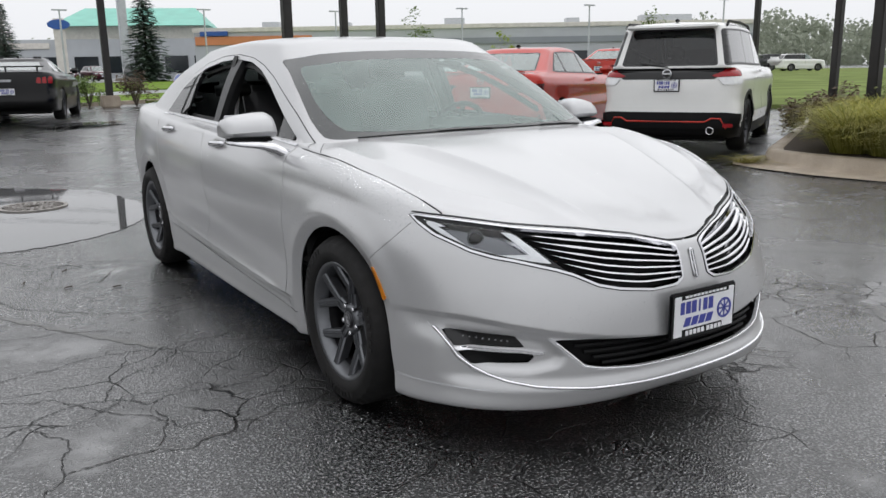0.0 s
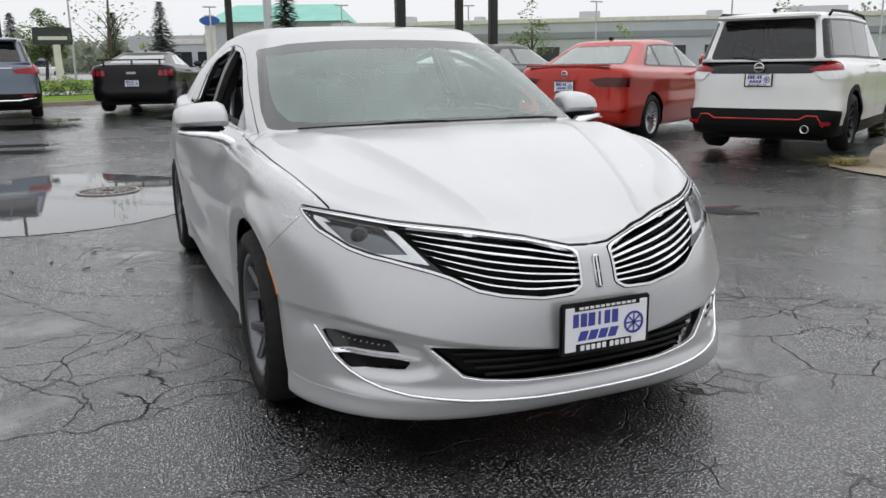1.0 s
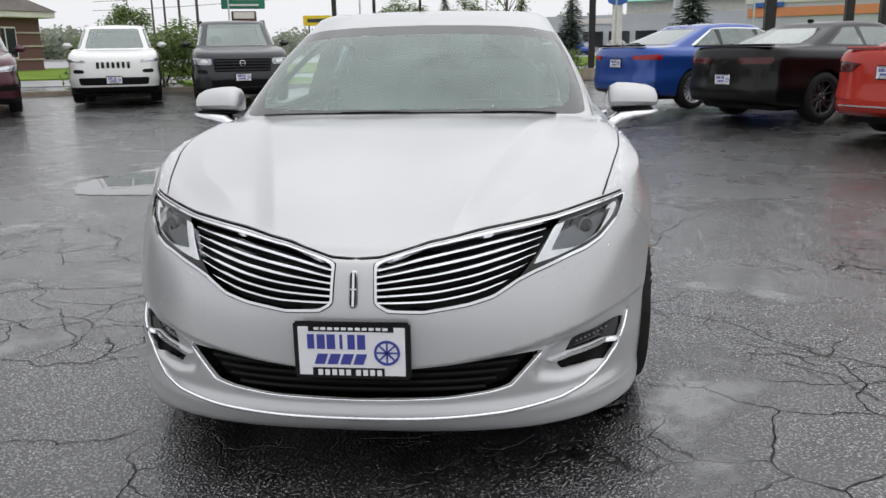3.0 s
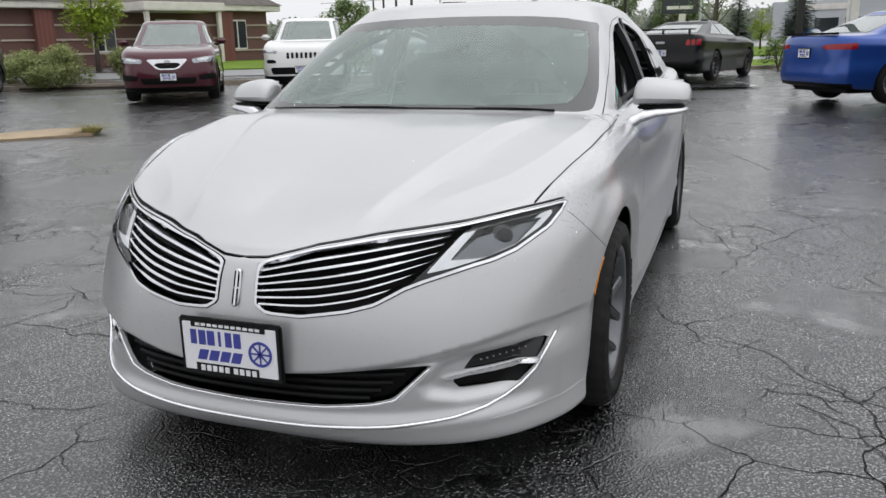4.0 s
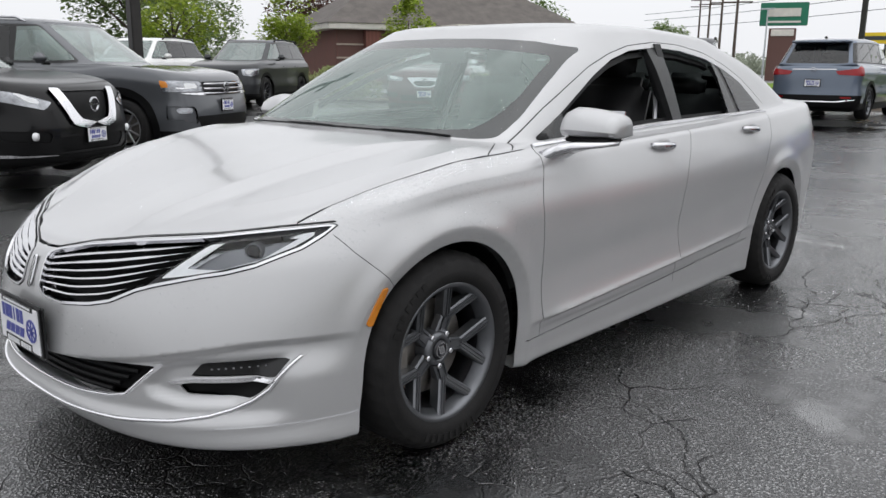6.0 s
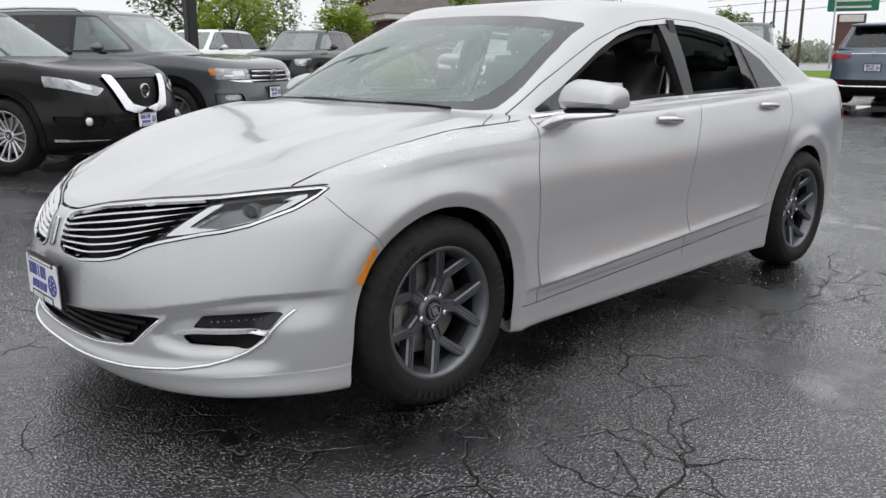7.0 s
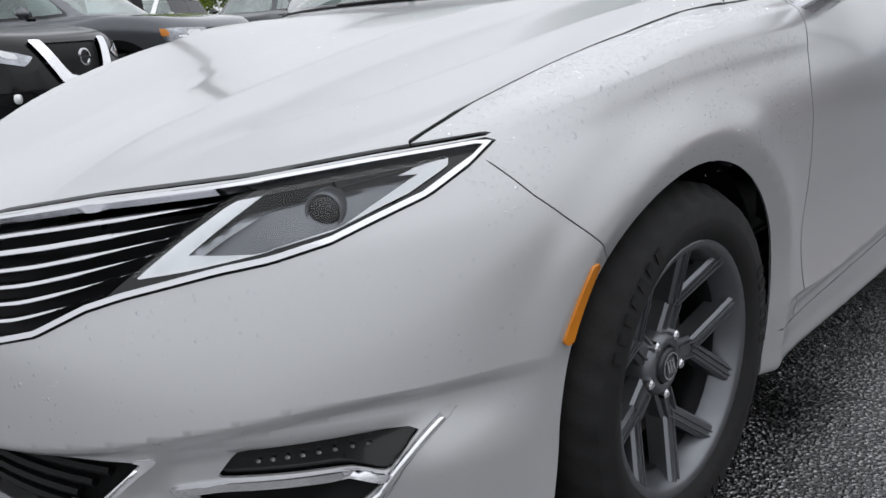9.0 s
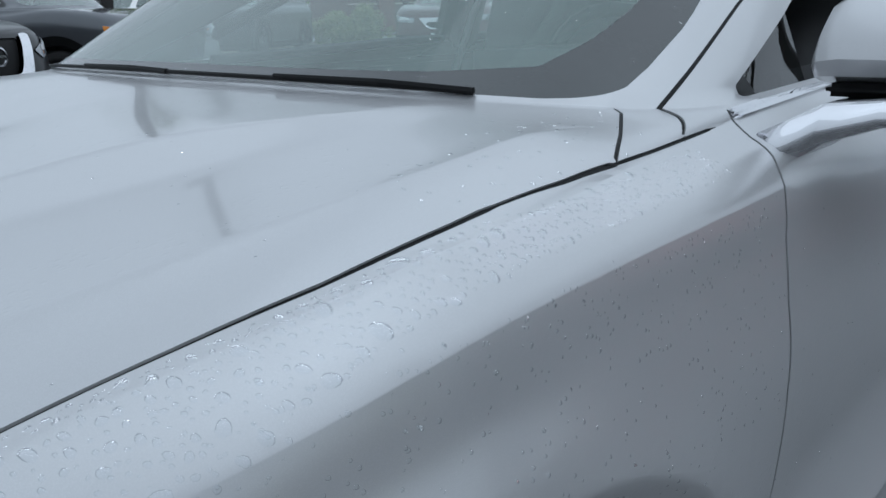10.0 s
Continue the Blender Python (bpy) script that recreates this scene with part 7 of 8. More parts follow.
sign = thing("bank_sign", facing(-26.8, 77.8, (2, -2)), "green roadside sign on a brick base", "sign")
part("sign_base", box((2.4, 1.0, 4.9), (0, 0, 2.45), 0.04), M_BRICK, sign)
part("panel", box((4.2, 0.5, 2.1), (0, 0, 6.2), 0.05), M_SIGNGREEN, sign)
part("print_bar", box((2.9, 0.08, 0.75), (0, -0.28, 6.35), 0.02), M_TRIMWHITE, sign)
part("print_line", box((3.0, 0.08, 0.18), (0, -0.28, 5.5), 0.01), M_TRIMWHITE, sign)
part("small_panel", box((2.0, 0.2, 0.6), (0, -0.5, 4.5), 0.02), M_TRIMWHITE, sign)
sign = thing("yellow_sign", facing(-28.3, 114, (2, -2)), "yellow roadside sign on two posts", "sign")
part("panel", box((4.0, 0.4, 1.4), (0, 0, 5.2), 0.05), M_SIGNYELLOW, sign)
part("print_bar", box((2.8, 0.08, 0.5), (0, -0.22, 5.2), 0.02), M_SIGNDARK, sign)
for s in (-1.2, 1.2):
    part("post", box((0.2, 0.2, 4.6), (s, 0, 2.3), 0.02), M_POLE, sign)
sign = thing("dark_sign", facing(-3.6, 63, (0, -3)), "dark sign on a pale post", "sign")
part("panel", box((2.6, 0.3, 1.2), (0, 0, 3.3), 0.05), M_SIGNDARK, sign)
part("print_bar", box((1.9, 0.06, 0.25), (0, -0.18, 3.15), 0.01), M_TRIMWHITE, sign)
part("post", box((0.5, 0.3, 2.7), (0.2, 0, 1.35), 0.03), M_TRIMWHITE, sign)
sign = thing("slab_sign", facing(-10.5, 58.2, (-1, -3)), "tall dark slab sign", "sign")
part("panel", box((1.1, 0.3, 3.1), (0, 0, 1.75), 0.05), M_SIGNDARK, sign)
part("mark", box((0.35, 0.06, 0.5), (0, -0.18, 2.5), 0.01), M_TRIMWHITE, sign)
sign = thing("pylon_sign", facing(11.2, 91, (-2, -2)), "white pylon sign with a blue oval", "sign")
part("post", box((1.1, 0.6, 6.5), (0, 0, 3.25), 0.05), M_TRIMWHITE, sign)
bm, _ = lathe([(0.9, 0.0), (0.9, -0.1), (0.001, -0.12)], 24, "Y", m=Matrix.Translation((0, -0.3, 5.9)) @ Matrix.Diagonal((1.2, 1, 0.55, 1)))
part("oval", bm, M_SIGNBLUE, sign)
square_pole(19.0, 98.0, 0.9, 13, M_GALV, "pale grey tall sign pylon", False, "pylon")

# ---- posts ----
square_pole(6.94, 19.5, 0.26, 8.0)
square_pole(9.6, 21.3, 0.22, 8.0)
square_pole(9.35, 18.4, 0.22, 8.0)
square_pole(2.66, 22.9, 0.19, 8.0)
square_pole(26.9, 18.8, 0.20, 8.0)
square_pole(10.4, 5.06, 0.11, 7.0)
square_pole(9.45, 3.85, 0.15, 7.0)
square_pole(-8.07, 45.6, 0.17, 11.0)
square_pole(-5.68, 48.4, 0.15, 11.0)
square_pole(-12.2, 5.75, 0.20, 8.0)
square_pole(-9.2, 40.0, 0.22, 11.0)
rng = random.Random(5)
for k in range(9):
    a = radians(38 + 9 * k)
    d = 70 + 12 * rng.random()
    x, y = d * math.cos(a), d * math.sin(a)
    ob = thing("far_lamp_post", Matrix.Translation((x, y, 0.25)), "thin pale far lamp post with two heads", "lamp post", "far lamp posts")
    part("shaft", rod([(0, 0, 0), (0, 0, 6.6)], [0.11, 0.07], 8), M_GALV, ob)
    part("lamp_head", box((1.3, 0.3, 0.12), (0, 0, 6.65), 0.03), M_GALV, ob)
for k, (x, y) in enumerate(((-34, 84), (-41, 96), (-49, 110), (-58, 126))):
    ob = thing("utility_pole", facing(x, y, (2, -2)), "wooden utility pole with crossarms", "pole", "utility poles")
    part("shaft", rod([(0, 0, 0), (0, 0, 9.8 + k)], [0.18, 0.12], 8), M_BARK, ob)
    for z in (9.0, 8.0):
        part("crossarm", box((3.0, 0.15, 0.15), (0, 0, z + k), 0.01), M_BARK, ob)
for dz in (9.2, 8.2, 6.8):
    pts = [(-70 + 80 * q, 130 - 66 * q, dz + 1.5 * (1 - q) - 3.0 * q * (1 - q) + 1.2 * q) for q in np.linspace(0, 1, 14)]
    tagged(part("overhead_wire", rod(pts, 0.035, 4), M_SIGNDARK), "thin dark overhead wire", "wire")

# ---- trees and shrubs ----
spruce(17.0, 79.4, 9.4, 2.6, 1)
spruce(6.8, 100.0, 8.6, 2.5, 2)
spruce(-9.5, 108.0, 7.6, 2.6, 3)
spruce(0.6, 66.0, 5.2, 1.6, 4)
tree("young_tree", "small yellow-green rounded tree before the brick building", -27.4, 28.3, 4.6, 1.75, 1.5, M_LEAFYELLOW, 3800, 11, 0.11)
tree("young_tree", "small yellow-green rounded tree beside the lane", -31.1, 23.4, 4.8, 1.9, 1.5, M_LEAFYELLOW, 3800, 12, 0.11)
tree("young_tree", "small green tree at the lot's far corner", -31.5, 17.5, 5.0, 2.1, 1.4, M_LEAFYELLOW, 3800, 13, 0.11)
tree("tree", "broad green tree behind the parked cars", -44.0, 22.0, 9.5, 4.2, 2.0, M_LEAF, 5200, 14, 0.2)
tree("tree", "broad green tree with an uneven crown", -52.0, 30.0, 10.5, 4.6, 2.0, M_LEAF, 5200, 15, 0.2)
tree("maroon_tree", "broad tree with dark maroon leaves", -52.0, 41.5, 10.0, 4.4, 2.0, M_LEAFRED, 5200, 16, 0.2)
tree("tree", "green tree beside the brick building", -35.5, 51.0, 6.2, 2.8, 1.4, M_LEAF, 4200, 17, 0.15)
tree("tree", "round green tree by the road", -40.0, 80.0, 6.0, 3.4, 1.2, M_LEAF, 4200, 18, 0.2)
tree("tree", "green tree across the road", -11.2, 81.3, 6.6, 3.0, 1.4, M_LEAF, 4200, 19, 0.18)
tree("tree", "green tree behind a dark sign", -5.0, 80.0, 6.0, 2.8, 1.4, M_LEAF, 4200, 20, 0.18)
tree("bare_tree", "thin nearly bare tree on the lawn", -0.2, 42.4, 6.4, 2.2, 1.6, M_LEAF, 260, 21, 0.12, bare=True)
tree("sapling", "thin young tree with sparse leaves", 12.3, 21.4, 3.0, 0.75, 0.9, M_LEAF, 700, 22, 0.07)
tree("sapling", "thin young tree with yellowing leaves", 15.3, 20.6, 2.3, 0.5, 0.8, M_LEAFYELLOW, 350, 23, 0.07)
tree("sapling", "thin young tree with sparse leaves", 17.9, 16.0, 2.8, 0.7, 0.8, M_LEAF, 500, 24, 0.07)
tree("yellow_sapling", "small yellow-green tree on the lawn", 2.2, 58.0, 2.8, 0.9, 0.7, M_LEAFYELLOW, 900, 25, 0.09)
bush(-15.4, 13.9, 1.9, 1.25, M_LEAFPALE, 31, 6500, 0.045)
bush(-17.0, 14.4, 1.5, 1.1, M_LEAFPALE, 32, 4500, 0.045)
bush(-13.9, 15.2, 1.5, 1.15, M_LEAFPALE, 33, 4500, 0.045)
bush(-18.6, 16.2, 1.8, 1.2, M_LEAFPALE, 34, 5000, 0.045)
bush(-20.0, 17.6, 1.6, 1.0, M_LEAFPALE, 35, 1500)
bush(-9.4, 19.0, 2.6, 2.2, M_LEAF, 36, 8000, 0.06, "tall dark green shrub behind the parked cars")
bush(-11.6, 20.2, 2.2, 1.7, M_LEAF, 37, 2400, 0.07, "dark green shrub behind the parked cars")
bush(2.2, 23.6, 0.9, 1.15, M_LEAF, 38, 1200, 0.05, "narrow shrub at a lamp post's foot")
bush(3.4, 22.9, 1.0, 1.2, M_BROWN, 39, 1200, 0.05, "tall brownish ornamental grass at a lamp post")
for k in range(4):
    bush(-3.4 + 1.25 * k, 27.3 + 0.74 * k, 1.5, 0.85, M_LEAF, 40 + k, 900, 0.06, "low clipped green hedge shrub on the lawn", "hedge_shrub")

# far woods round the horizon, their haze painted into the leaf colour
rng = random.Random(9)
verts, faces = [], []
for k in range(2200):
    a = radians(rng.uniform(18, 205))
    d = rng.uniform(210, 330)
    high = 5.0 + 7.5 * math.exp(-((math.degrees(a) - 33) / 12) ** 2) + 2.0 * math.sin(a * 9) + (d - 210) * 0.02
    s = rng.uniform(2.2, 4.5)
    c = Vector((d * math.cos(a), d * math.sin(a), rng.uniform(0.0, 1.0) * high))
    n = len(verts)
    for j in range(90):
        u = Vector((rng.gauss(0, 1), rng.gauss(0, 1), rng.gauss(0, 0.8))).normalized() * s * rng.uniform(0.6, 1.1)
        p = c + u
        e1 = Vector((rng.gauss(0, 1), rng.gauss(0, 1), rng.gauss(0, 1))).normalized() * 0.55
        e2 = e1.cross(u).normalized() * 0.5
        m = len(verts)
        verts += [p - e1, p + e2, p + e1, p - e2]
        faces.append((m, m + 1, m + 2, m + 3))
tagged(mesh_object("far_woods", verts, faces, M_FARHAZE, None, smooth=False), "far woods along the horizon, haze painted into pale green leaves", "woods", kind="stuff")

# ---- lawns, kerbs, planted island ----
U, N = Vector((0.86, 0.51, 0)), Vector((-0.51, 0.86, 0))


def strip(name, u0, u1, n0, n1, z, material, label, category, thick=0.06, kind="structure"):
    """A flat slab laid along the lot's grid."""
    bm = bmesh.new()
    pts = [U * a + N * b for a, b in ((u0, n0), (u1, n0), (u1, n1), (u0, n1))]
    lo = [bm.verts.new((p.x, p.y, z - thick)) for p in pts]
    hi = [bm.verts.new((p.x, p.y, z)) for p in pts]
    bm.faces.new(hi)
    for k in range(4):
        bm.faces.new((lo[k], lo[(k + 1) % 4], hi[(k + 1) % 4], hi[k]))
    return tagged(part(name, bm, material), label, category, kind=kind)


strip("kerb", -14, 60, 19.75, 19.95, 0.36, M_CONCRETE, "pale concrete kerb along the lawn", "kerb", 0.3)
strip("lawn", 2.6, 60, 19.95, 26.0, 0.35, M_GRASS, "mown wet lawn beyond the lot", "lawn", 0.3)
strip("road", -80, 90, 26.0, 33.0, 0.28, M_ROAD, "pale wet road beyond the lawn", "road", 0.2)
strip("far_lawn", -6, 100, 33.0, 62.0, 0.34, M_GRASS, "green verge across the road", "lawn", 0.2)
strip("far_lot", -90, 120, 62.0, 120.0, 0.30, M_ROAD, "far car park surface", "ground", 0.2)
strip("field", 16.5, 120, -120.0, 19.6, 0.33, M_FIELD, "rough green field beside the lot", "field", 0.2)
strip("mulch_bed", -6.2, 2.6, 19.9, 21.9, 0.30, M_MULCH, "dark mulch bed under the shrubs", "bed", 0.2)
bm = bmesh.new()
mulch = thing("planting_bed", Matrix(), "dark mulch bed with a low kerb under pale shrubs", "bed", kind="structure")
verts = [(-22.5, 15.0), (-17.6, 12.9), (-12.9, 14.4), (-12.6, 16.6), (-16, 16.8), (-21, 20)]
lo, hi = [bm.verts.new((x, y, 0.1)) for x, y in verts], [bm.verts.new((x, y, 0.31)) for x, y in verts]
bm.faces.new(hi)
for k in range(len(verts)):
    bm.faces.new((lo[k], lo[(k + 1) % 6], hi[(k + 1) % 6], hi[k]))
part("mulch", bm, M_MULCH, mulch)

ISLE = [(6.92, 3.72), (6.52, 3.42), (6.42, 3.0), (6.40, 2.4), (6.55, 1.4), (6.9, 0.2), (8.0, -1.5), (10.5, -2.5), (15.0, 2.0), (12.2, 6.6)]
isle = thing("planted_island", Matrix(), "kerbed island with wet soil and ornamental grasses", "island", kind="structure")
bm = bmesh.new()
n = len(ISLE)
cx, cy = sum(p[0] for p in ISLE) / n, sum(p[1] for p in ISLE) / n


def shrink(p, d):
    v = Vector((p[0] - cx, p[1] - cy))
    return (p[0] - v.x / v.length * d, p[1] - v.y / v.length * d)


prev = None
for off, z in ((-0.42, 0.045), (-0.40, 0.055), (-0.06, 0.065), (-0.03, 0.10), (0.0, 0.19), (0.04, 0.215), (0.16, 0.215), (0.20, 0.18)):
    ring = [bm.verts.new((*shrink(p, off), z)) for p in ISLE]
    if prev:
        for k in range(n):
            bm.faces.new((prev[k], prev[(k + 1) % n], ring[(k + 1) % n], ring[k]))
    prev = ring
part("kerb_ring", bm, M_CONCRETE, isle, "pale rounded concrete kerb", smooth=True)
bm = bmesh.new()
bm.faces.new([bm.verts.new((*shrink(p, 0.18), 0.195)) for p in ISLE])
part("soil", bm, M_MULCH, isle)
rng = random.Random(3)
spots = [(7.15, 2.75), (7.15, 2.25), (7.0, 1.7), (7.35, 1.0), (7.75, 2.95), (7.75, 2.4), (7.7, 1.7), (7.6, 0.3), (8.1, 1.0), (8.3, 3.0), (8.4, 2.0), (8.6, 3.2), (8.3, -0.3)]
for k, (x, y) in enumerate(spots):
    tuft(x, y, 0.85 + 0.3 * rng.random(), 0.50 + 0.26 * rng.random(), 900, M_STRAW if k in (2, 5, 8) else M_BLADE, 50 + k, 0.19)
for k, (x, y, h) in enumerate(((9.0, 2.8, 0.9), (9.3, 1.6, 0.9), (9.8, 3.4, 0.95), (8.9, 4.2, 0.7), (10.2, 4.6, 0.8), (9.1, 3.6, 0.6))):
    bush(x, y, 1.3, h, M_LEAFPALE if k < 3 else M_BROWN, 70 + k, 1500, 0.04, "loose low shrub in the planted island", z=0.2)

SLAB = [(-8.35, 5.35), (-7.45, 6.45), (-8.2, 7.1), (-9.3, 6.5)]
bm = bmesh.new()
lo, hi = [bm.verts.new((x, y, -0.05)) for x, y in SLAB], [bm.verts.new((x, y, 0.075)) for x, y in SLAB]
bm.faces.new(hi)
for k in range(4):
    bm.faces.new((lo[k], lo[(k + 1) % 4], hi[(k + 1) % 4], hi[k]))
tagged(part("concrete_pad", bm, M_PAD), "weathered tan concrete pad in the asphalt", "pad", kind="structure")

# cars parked far off, copies of those near by
FAR = {"compact_sedan": [(20.5, 19.0, 118)], "maroon_crossover": [(12.4, 94.0, 10), (15.2, 92.0, 10)], "white_suv": [(-4.6, 121.0, 95), (76.0, 47.0, 60)], "large_suv": [(19.5, 89.5, 10), (80.0, 52.0, 60)], "blue_sedan": [(8.6, 96.0, 10)]}
for nm, places in FAR.items():
    for x, y, turn in places:
        copy_thing(bpy.data.objects[nm], Matrix.Translation((x, y, 0.34)) @ Matrix.Rotation(radians(turn), 4, "Z"))
tuft(-7.62, 6.62, 0.5, 0.14, 160, M_STRAW, 90, 0.06, "weed_tuft", "small yellowing weed tuft at the pad's edge")
tuft(6.36, 3.62, 0.5, 0.10, 160, M_STRAW, 91, 0.05, "weed_tuft", "small yellowing weed tuft at the kerb's foot")
# ---- ground ----
bm = bmesh.new()
radii = [0.0, 1, 2, 3, 4, 4.8, 5.2, 6, 7, 8, 9, 10, 12, 14, 16, 17, 20, 25, 35, 60, 120, 300, 800, 2500]
prev = None
for r in radii:
    ring = []
    for k in range(96 if r else 1):
        a = 2 * math.pi * k / 96
        x, y = -1 + r * math.cos(a), 3 + r * math.sin(a)
        ring.append(bm.verts.new((x, y, lot_height(x, y))))
    if prev and len(prev) == 1:
        for k in range(96):
            bm.faces.new((prev[0], ring[k], ring[(k + 1) % 96]))
    elif prev:
        for k in range(96):
            bm.faces.new((prev[k], ring[k], ring[(k + 1) % 96], prev[(k + 1) % 96]))
    prev = ring
tagged(part("ground", bm, M_ASPHALT, None, smooth=True), "dark wet cracked asphalt of a car lot", "ground", kind="structure")


def puddle(points, z, seed):
    """Standing water with a ragged edge."""
    rng = random.Random(seed)
    z -= 0.014 if z < 0.01 else 0.0
    bm = bmesh.new()
    out = []
    n = len(points)
    for k in range(n):
        p0, a, b, p3 = (Vector(points[(k + j) % n]) for j in (-1, 0, 1, 2))
        wob = 0.03 * (b - a).length
        for j in range(14):
            q = j / 14
            p = 0.5 * (2 * a + (b - p0) * q + (2 * p0 - 5 * a + 4 * b - p3) * q * q + (3 * a - p0 - 3 * b + p3) * q ** 3)
            out.append(bm.verts.new((p.x + rng.uniform(-wob, wob), p.y + rng.uniform(-wob, wob), z)))
    bm.faces.new(out)
    bmesh.ops.triangulate(bm, faces=bm.faces)
    return tagged(part("puddle", bm, M_WATER), "shallow still puddle on the asphalt", "puddle", kind="structure")


puddle([(-1.9, 3.85), (-1.3, 3.95), (-0.75, 4.4), (-0.45, 5.2), (-0.55, 6.6), (-0.95, 7.2), (-1.7, 7.75), (-2.6, 7.3), (-3.1, 6.4), (-3.9, 4.9), (-3.6, 4.0), (-2.7, 3.95)], 0.004, 1)
puddle([(2.9, 2.5), (3.02, 2.3), (3.2, 2.28), (3.36, 2.1), (3.6, 2.04), (3.52, 2.3), (3.72, 2.38), (3.4, 2.5), (3.26, 2.64), (3.1, 2.52)], 0.004, 2)
puddle([(-4.3, 10.2), (-3.6, 9.9), (-2.9, 10.3), (-2.2, 10.2), (-1.9, 10.7), (-2.8, 10.9), (-3.3, 11.3), (-3.9, 10.8), (-4.7, 10.8)], 0.125, 3)
puddle([(-3.5, 14.2), (-2.2, 14.0), (-1.6, 15.2), (-2.8, 15.9), (-3.8, 15.4)], 0.235, 4)
puddle([(-0.2, 15.2), (1.2, 15.4), (1.6, 16.0), (0.4, 16.2)], 0.22, 5)

# iron drain grating
drain = thing("drain_cover", Matrix.Translation((-1.33, 5.98, -0.014)), "round cast-iron drain grating in the puddle", "drain")
bm, rings = lathe([(0.31, 0.0), (0.31, 0.016), (0.275, 0.018), (0.272, 0.010)], 40, "Z")
part("ring", bm, M_STEEL, drain)
bm = bmesh.new()
bm.faces.new([bm.verts.new((0.27 * math.cos(a), 0.27 * math.sin(a), 0.006)) for a in np.linspace(0, 2 * math.pi, 41)[:-1]])
part("pit", bm, M_GLOSSBLACK, drain)
for q in range(4):
    for k in range(5):
        a = q * math.pi / 2 + radians(10 + 17.5 * k)
        p0, p1 = 0.07, 0.265
        bm = box((p1 - p0, 0.026, 0.012), ((p0 + p1) / 2, 0, 0.012), 0.003)
        bmesh.ops.rotate(bm, verts=bm.verts, matrix=Matrix.Rotation(a, 3, "Z"))
        part("rib", bm, M_STEEL, drain)
for r in (0.08, 0.17):
    bm, _ = lathe([(r - 0.012, 0.006), (r - 0.012, 0.018), (r + 0.012, 0.018), (r + 0.012, 0.006)], 32, "Z")
    part("rib_ring", bm, M_STEEL, drain)


def crack(points, width, seed):
    """A ragged dark crack: a narrow sunken ribbon along a jittered line."""
    rng = random.Random(seed)
    pts = [Vector(p) for p in points]
    for level in range(5):
        out = [pts[0]]
        for a, b in zip(pts, pts[1:]):
            d = b - a
            s = Vector((-d.y, d.x))
            out += [a.lerp(b, rng.uniform(0.4, 0.6)) + s * rng.uniform(-0.16, 0.16), b]
        pts = out
    verts, faces = [], []
    n = len(pts)
    for k, p in enumerate(pts):
        d = (pts[min(k + 1, n - 1)] - pts[max(k - 1, 0)])
        s = Vector((-d.y, d.x)).normalized() * width * rng.uniform(0.25, 1.0) * (0.35 if k in (0, n - 1) else 1.0)
        z = lot_height(p.x, p.y) + 0.0022
        verts += [(p.x - s.x, p.y - s.y, z), (p.x + s.x, p.y + s.y, z)]
        if k:
            faces.append((2 * k - 2, 2 * k - 1, 2 * k + 1, 2 * k))
    return verts, faces


CRACKS = [
    [(1.23, 0.75), (1.39, 0.65), (1.48, 0.54), (1.54, 0.42), (1.67, 0.29), (1.71, 0.22), (1.81, 0.20), (1.9, 0.12), (2.2, -0.1)],
    [(1.41, 0.25), (1.56, 0.24), (1.62, 0.20), (1.71, 0.23)], [(1.51, 0.15), (1.62, 0.06), (1.69, 0.01), (1.75, -0.2)], [(1.55, 0.27), (1.66, 0.11)],
    [(-2.6, 0.85), (-2.01, 1.01), (-1.66, 1.11), (-1.28, 1.01)], [(-2.6, 0.35), (-2.06, 0.40), (-1.68, 0.54), (-1.6, 0.72), (-1.28, 1.01), (-1.0, 1.1)],
    [(-1.68, 0.54), (-1.55, 0.41), (-1.29, 0.43), (-0.98, 0.5)], [(-1.53, 0.34), (-1.53, 0.18), (-1.6, 0.02)], [(-2.2, -0.5), (-2.0, -0.16), (-1.86, 0.16), (-1.97, 0.42)],
    [(-1.91, -0.02), (-1.71, 0.0), (-1.29, -0.02), (-0.9, 0.1)], [(-2.6, 2.7), (-1.9, 2.38), (-1.66, 2.01), (-1.22, 1.7), (-0.95, 1.6)],
    [(0.97, 3.46), (1.17, 2.79), (1.29, 2.1), (1.22, 1.73)], [(1.29, 2.1), (1.6, 2.78), (1.87, 3.2), (2.6, 3.9)],
    [(-1.31, -0.73), (-1.07, -0.71), (-0.84, -0.59)],
    [(-3.5, 1.9), (-2.8, 1.5), (-2.14, 1.01), (-1.77, 0.55), (-1.49, 0.12)], [(-3.0, 2.9), (-2.3, 2.2), (-1.9, 1.6), (-1.41, 1.37)], [(1.2, 4.8), (1.9, 4.4), (2.6, 4.5), (3.4, 4.1)],
    [(2.1, 1.9), (2.7, 1.5), (3.6, 1.4), (4.6, 0.9)], [(1.9, 3.2), (2.3, 2.4), (2.2, 1.6)], [(3.4, 3.6), (4.2, 3.2), (5.0, 3.3)], [(2.6, 0.9), (3.0, 0.3), (3.9, -0.2)],
    [(-0.5, -1.9), (0.2, -2.2), (0.8, -2.1)], [(-2.4, -1.0), (-1.8, -1.2), (-1.3, -1.0)], [(-4.5, 1.0), (-3.6, 0.6), (-2.6, 0.35)], [(-4.8, 2.4), (-3.9, 2.2), (-3.0, 2.9)],
]
rng = random.Random(77)
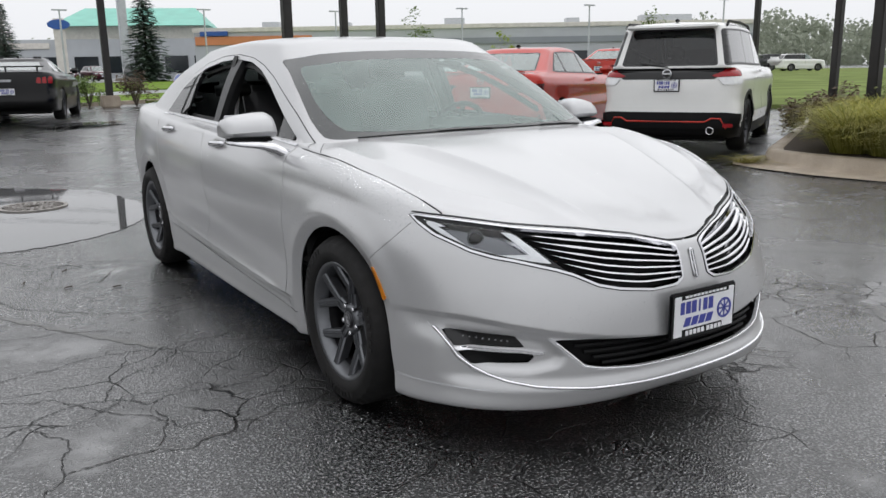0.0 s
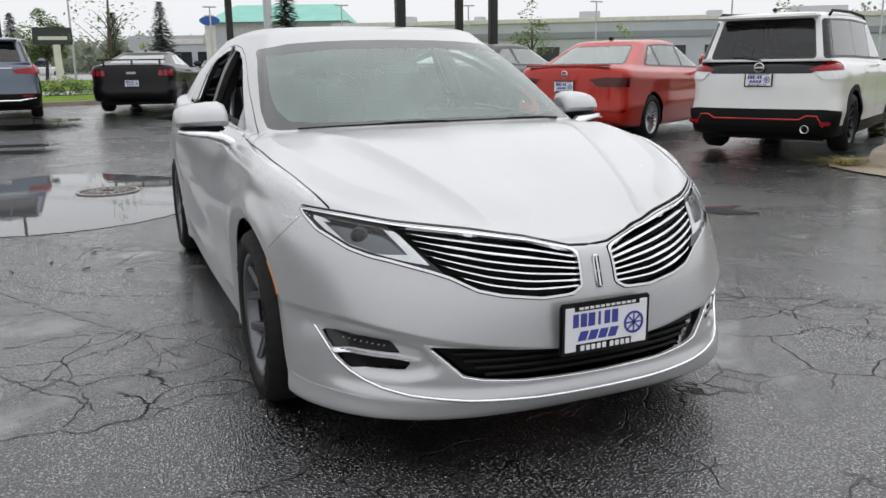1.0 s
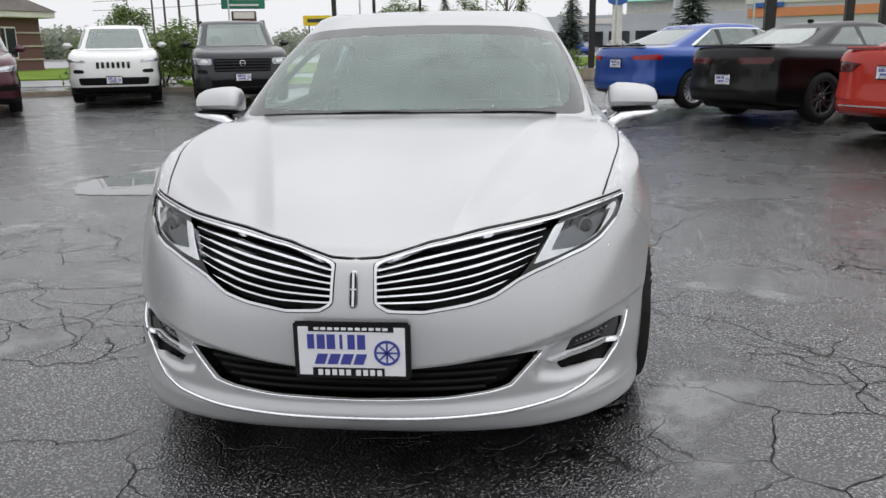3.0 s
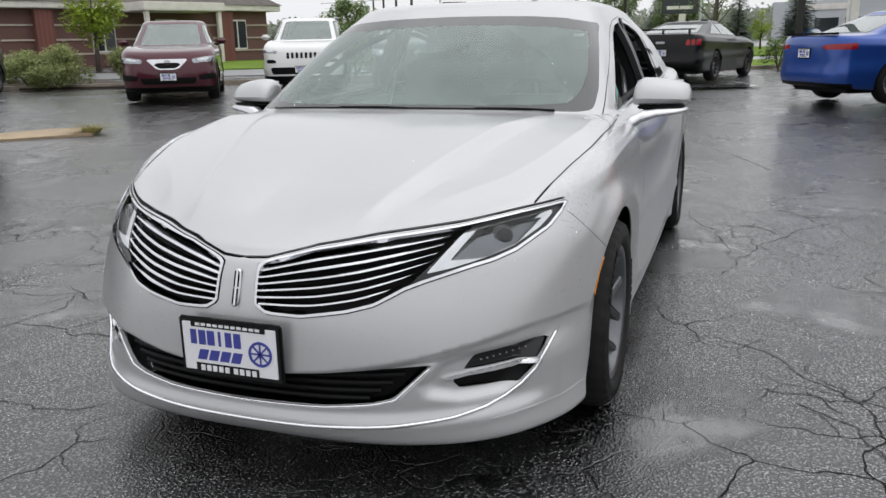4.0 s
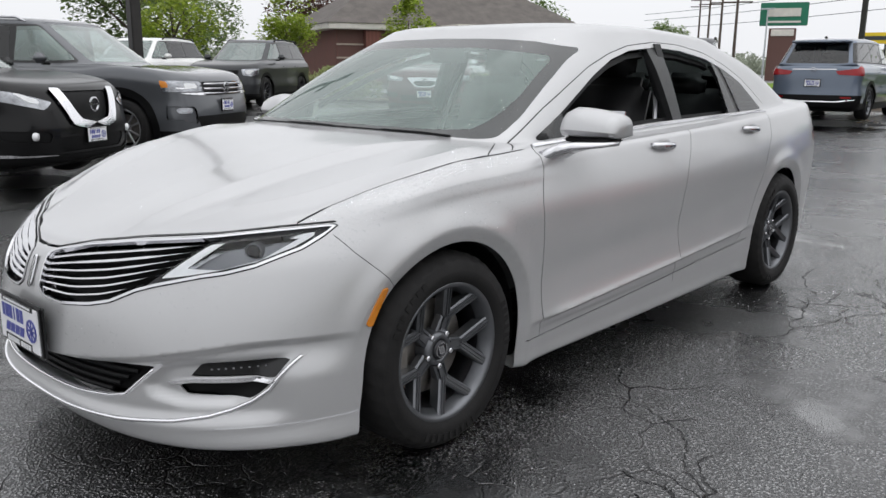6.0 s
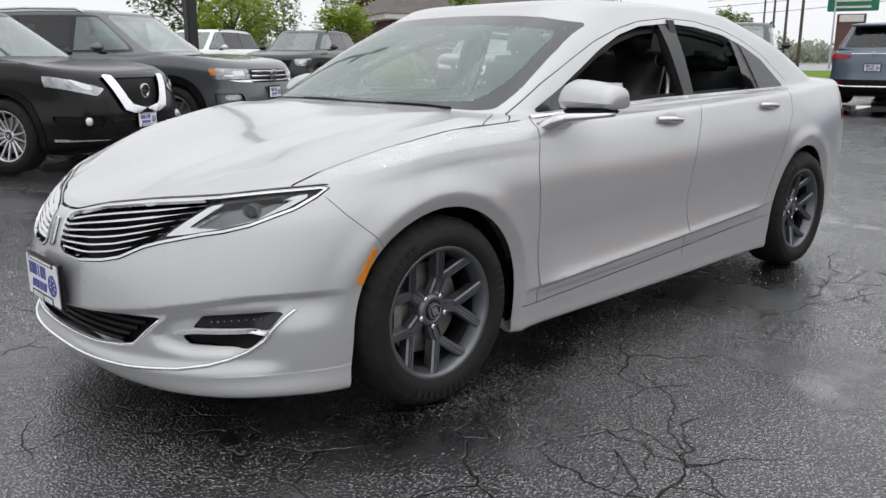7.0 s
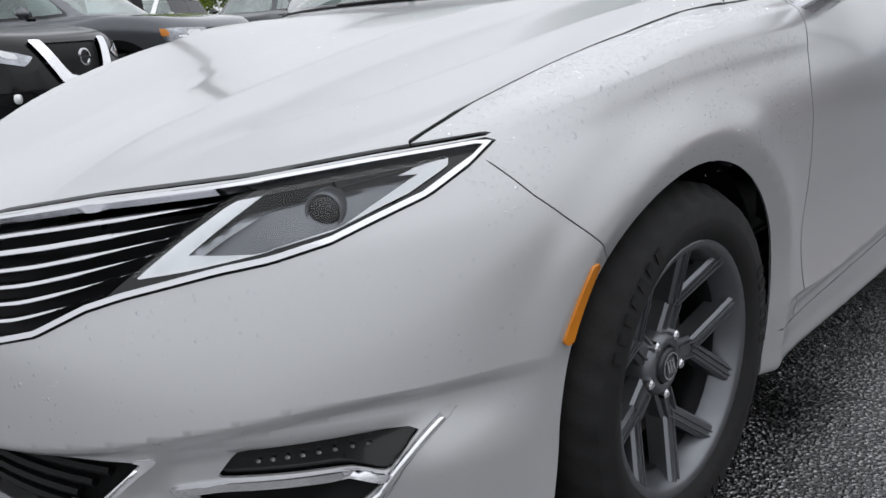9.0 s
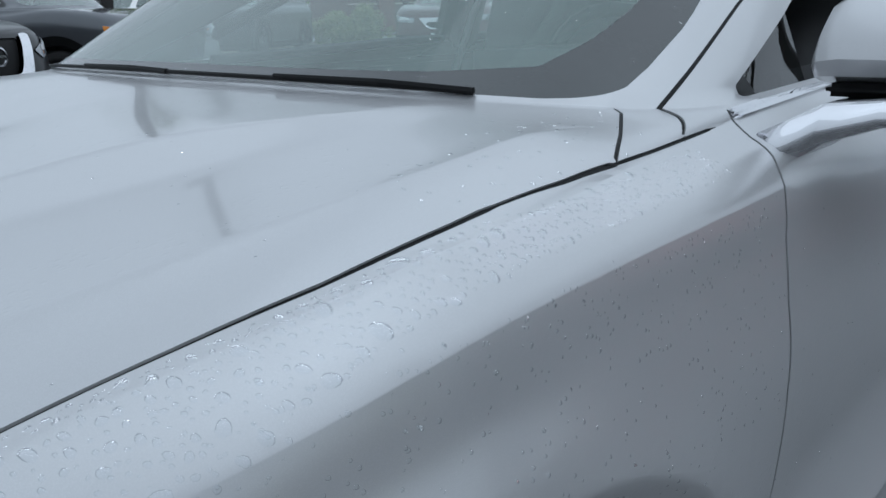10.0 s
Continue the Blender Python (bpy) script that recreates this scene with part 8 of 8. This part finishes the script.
for k in range(14):
    # fine side cracks between the long ones
    base = CRACKS[rng.choice((0, 2, 4, 5, 6, 8, 10, 12, 14))]
    a = Vector(base[rng.randrange(len(base))])
    ang = rng.uniform(0, 6.28)
    b = a + Vector((math.cos(ang), math.sin(ang))) * rng.uniform(0.15, 0.5)
    c = b + Vector((math.cos(ang + 0.6), math.sin(ang + 0.6))) * rng.uniform(0.1, 0.4)
    CRACKS.append([a, b, c])
verts, faces = [], []
for k, line in enumerate(CRACKS):
    v, f = crack(line, 0.0040 if k < 25 else 0.0022, 100 + k)
    faces += [tuple(i + len(verts) for i in face) for face in f]
    verts += v
M_CRACK = plain("dark_crack", (0.008, 0.008, 0.008), 0.6, 0, 0.2, 30)
tagged(mesh_object("asphalt_cracks", verts, faces, M_CRACK, None, smooth=False), "ragged dark cracks in the wet asphalt", "cracks", kind="stuff")

# worn paint stripes; pale grit that also paints in the wet stones' glints
M_OLDPAINT = plain("worn_stripe_paint", (0.17, 0.17, 0.165), 0.5, 0, 0.3, 12, 0.3, 120, fine=0.6)
for line in ([(-2.55, 3.1), (-1.93, 2.06), (-1.51, 1.34), (-1.31, 1.05)], [(0.23, 8.27), (0.96, 7.12), (1.3, 6.35), (1.58, 5.53)]):
    rng = random.Random(int(line[0][1] * 10))
    verts, faces = [], []
    for a, b in zip(line, line[1:]):
        a, b = Vector(a), Vector(b)
        for k in range(12):
            p = a.lerp(b, k / 12)
            d = b - a
            s = Vector((-d.y, d.x)).normalized() * 0.032 * rng.uniform(0.25, 1.0)
            z = lot_height(p.x, p.y) + 0.0016
            verts += [(p.x - s.x, p.y - s.y, z), (p.x + s.x, p.y + s.y, z)]
    faces = [(2 * k - 2, 2 * k - 1, 2 * k + 1, 2 * k) for k in range(1, len(verts) // 2)]
    tagged(mesh_object("worn_stripe", verts, faces, M_OLDPAINT, None, smooth=False), "worn pale paint stripe on the asphalt", "stripe", kind="structure")
verts, faces = [], []
rng = random.Random(21)
for _ in range(9000):
    a, r = rng.uniform(0, 6.28), 0.4 + 4.2 * math.sqrt(rng.random())
    x, y = 0.6 + r * math.cos(a), -0.2 + r * math.sin(a)
    s = rng.uniform(0.0014, 0.0036)
    n = len(verts)
    q = rng.uniform(0, 3)
    verts += [(x + s * math.cos(q + 2.1 * j), y + s * math.sin(q + 2.1 * j), lot_height(x, y) + 0.001) for j in range(3)] + [(x, y, lot_height(x, y) + s)]
    faces += [(n, n + 1, n + 3), (n + 1, n + 2, n + 3), (n + 2, n, n + 3)]
M_GRIT_GLINT = plain("pale_grit_and_glints", (0.55, 0.55, 0.56), 0.25, 0, 0.3, 40)
tagged(mesh_object("grit", verts, faces, M_GRIT_GLINT, None, smooth=False), "pale grit and painted wet glints on the asphalt", "grit", kind="stuff")
for k, (x, y, a) in enumerate(((-1.55, 2.5, 0.3), (-1.75, 2.75, 1.2), (-1.3, 2.35, 0.1), (-1.95, 2.6, 2.0), (-1.5, 2.95, 0.8))):
    tagged(part("twig", rod([(x, y, -0.008), (x + 0.05 * math.cos(a), y + 0.05 * math.sin(a), -0.006)], 0.004, 5), M_BARK), "small dark twig on the wet asphalt", "twig", "twigs on the asphalt")
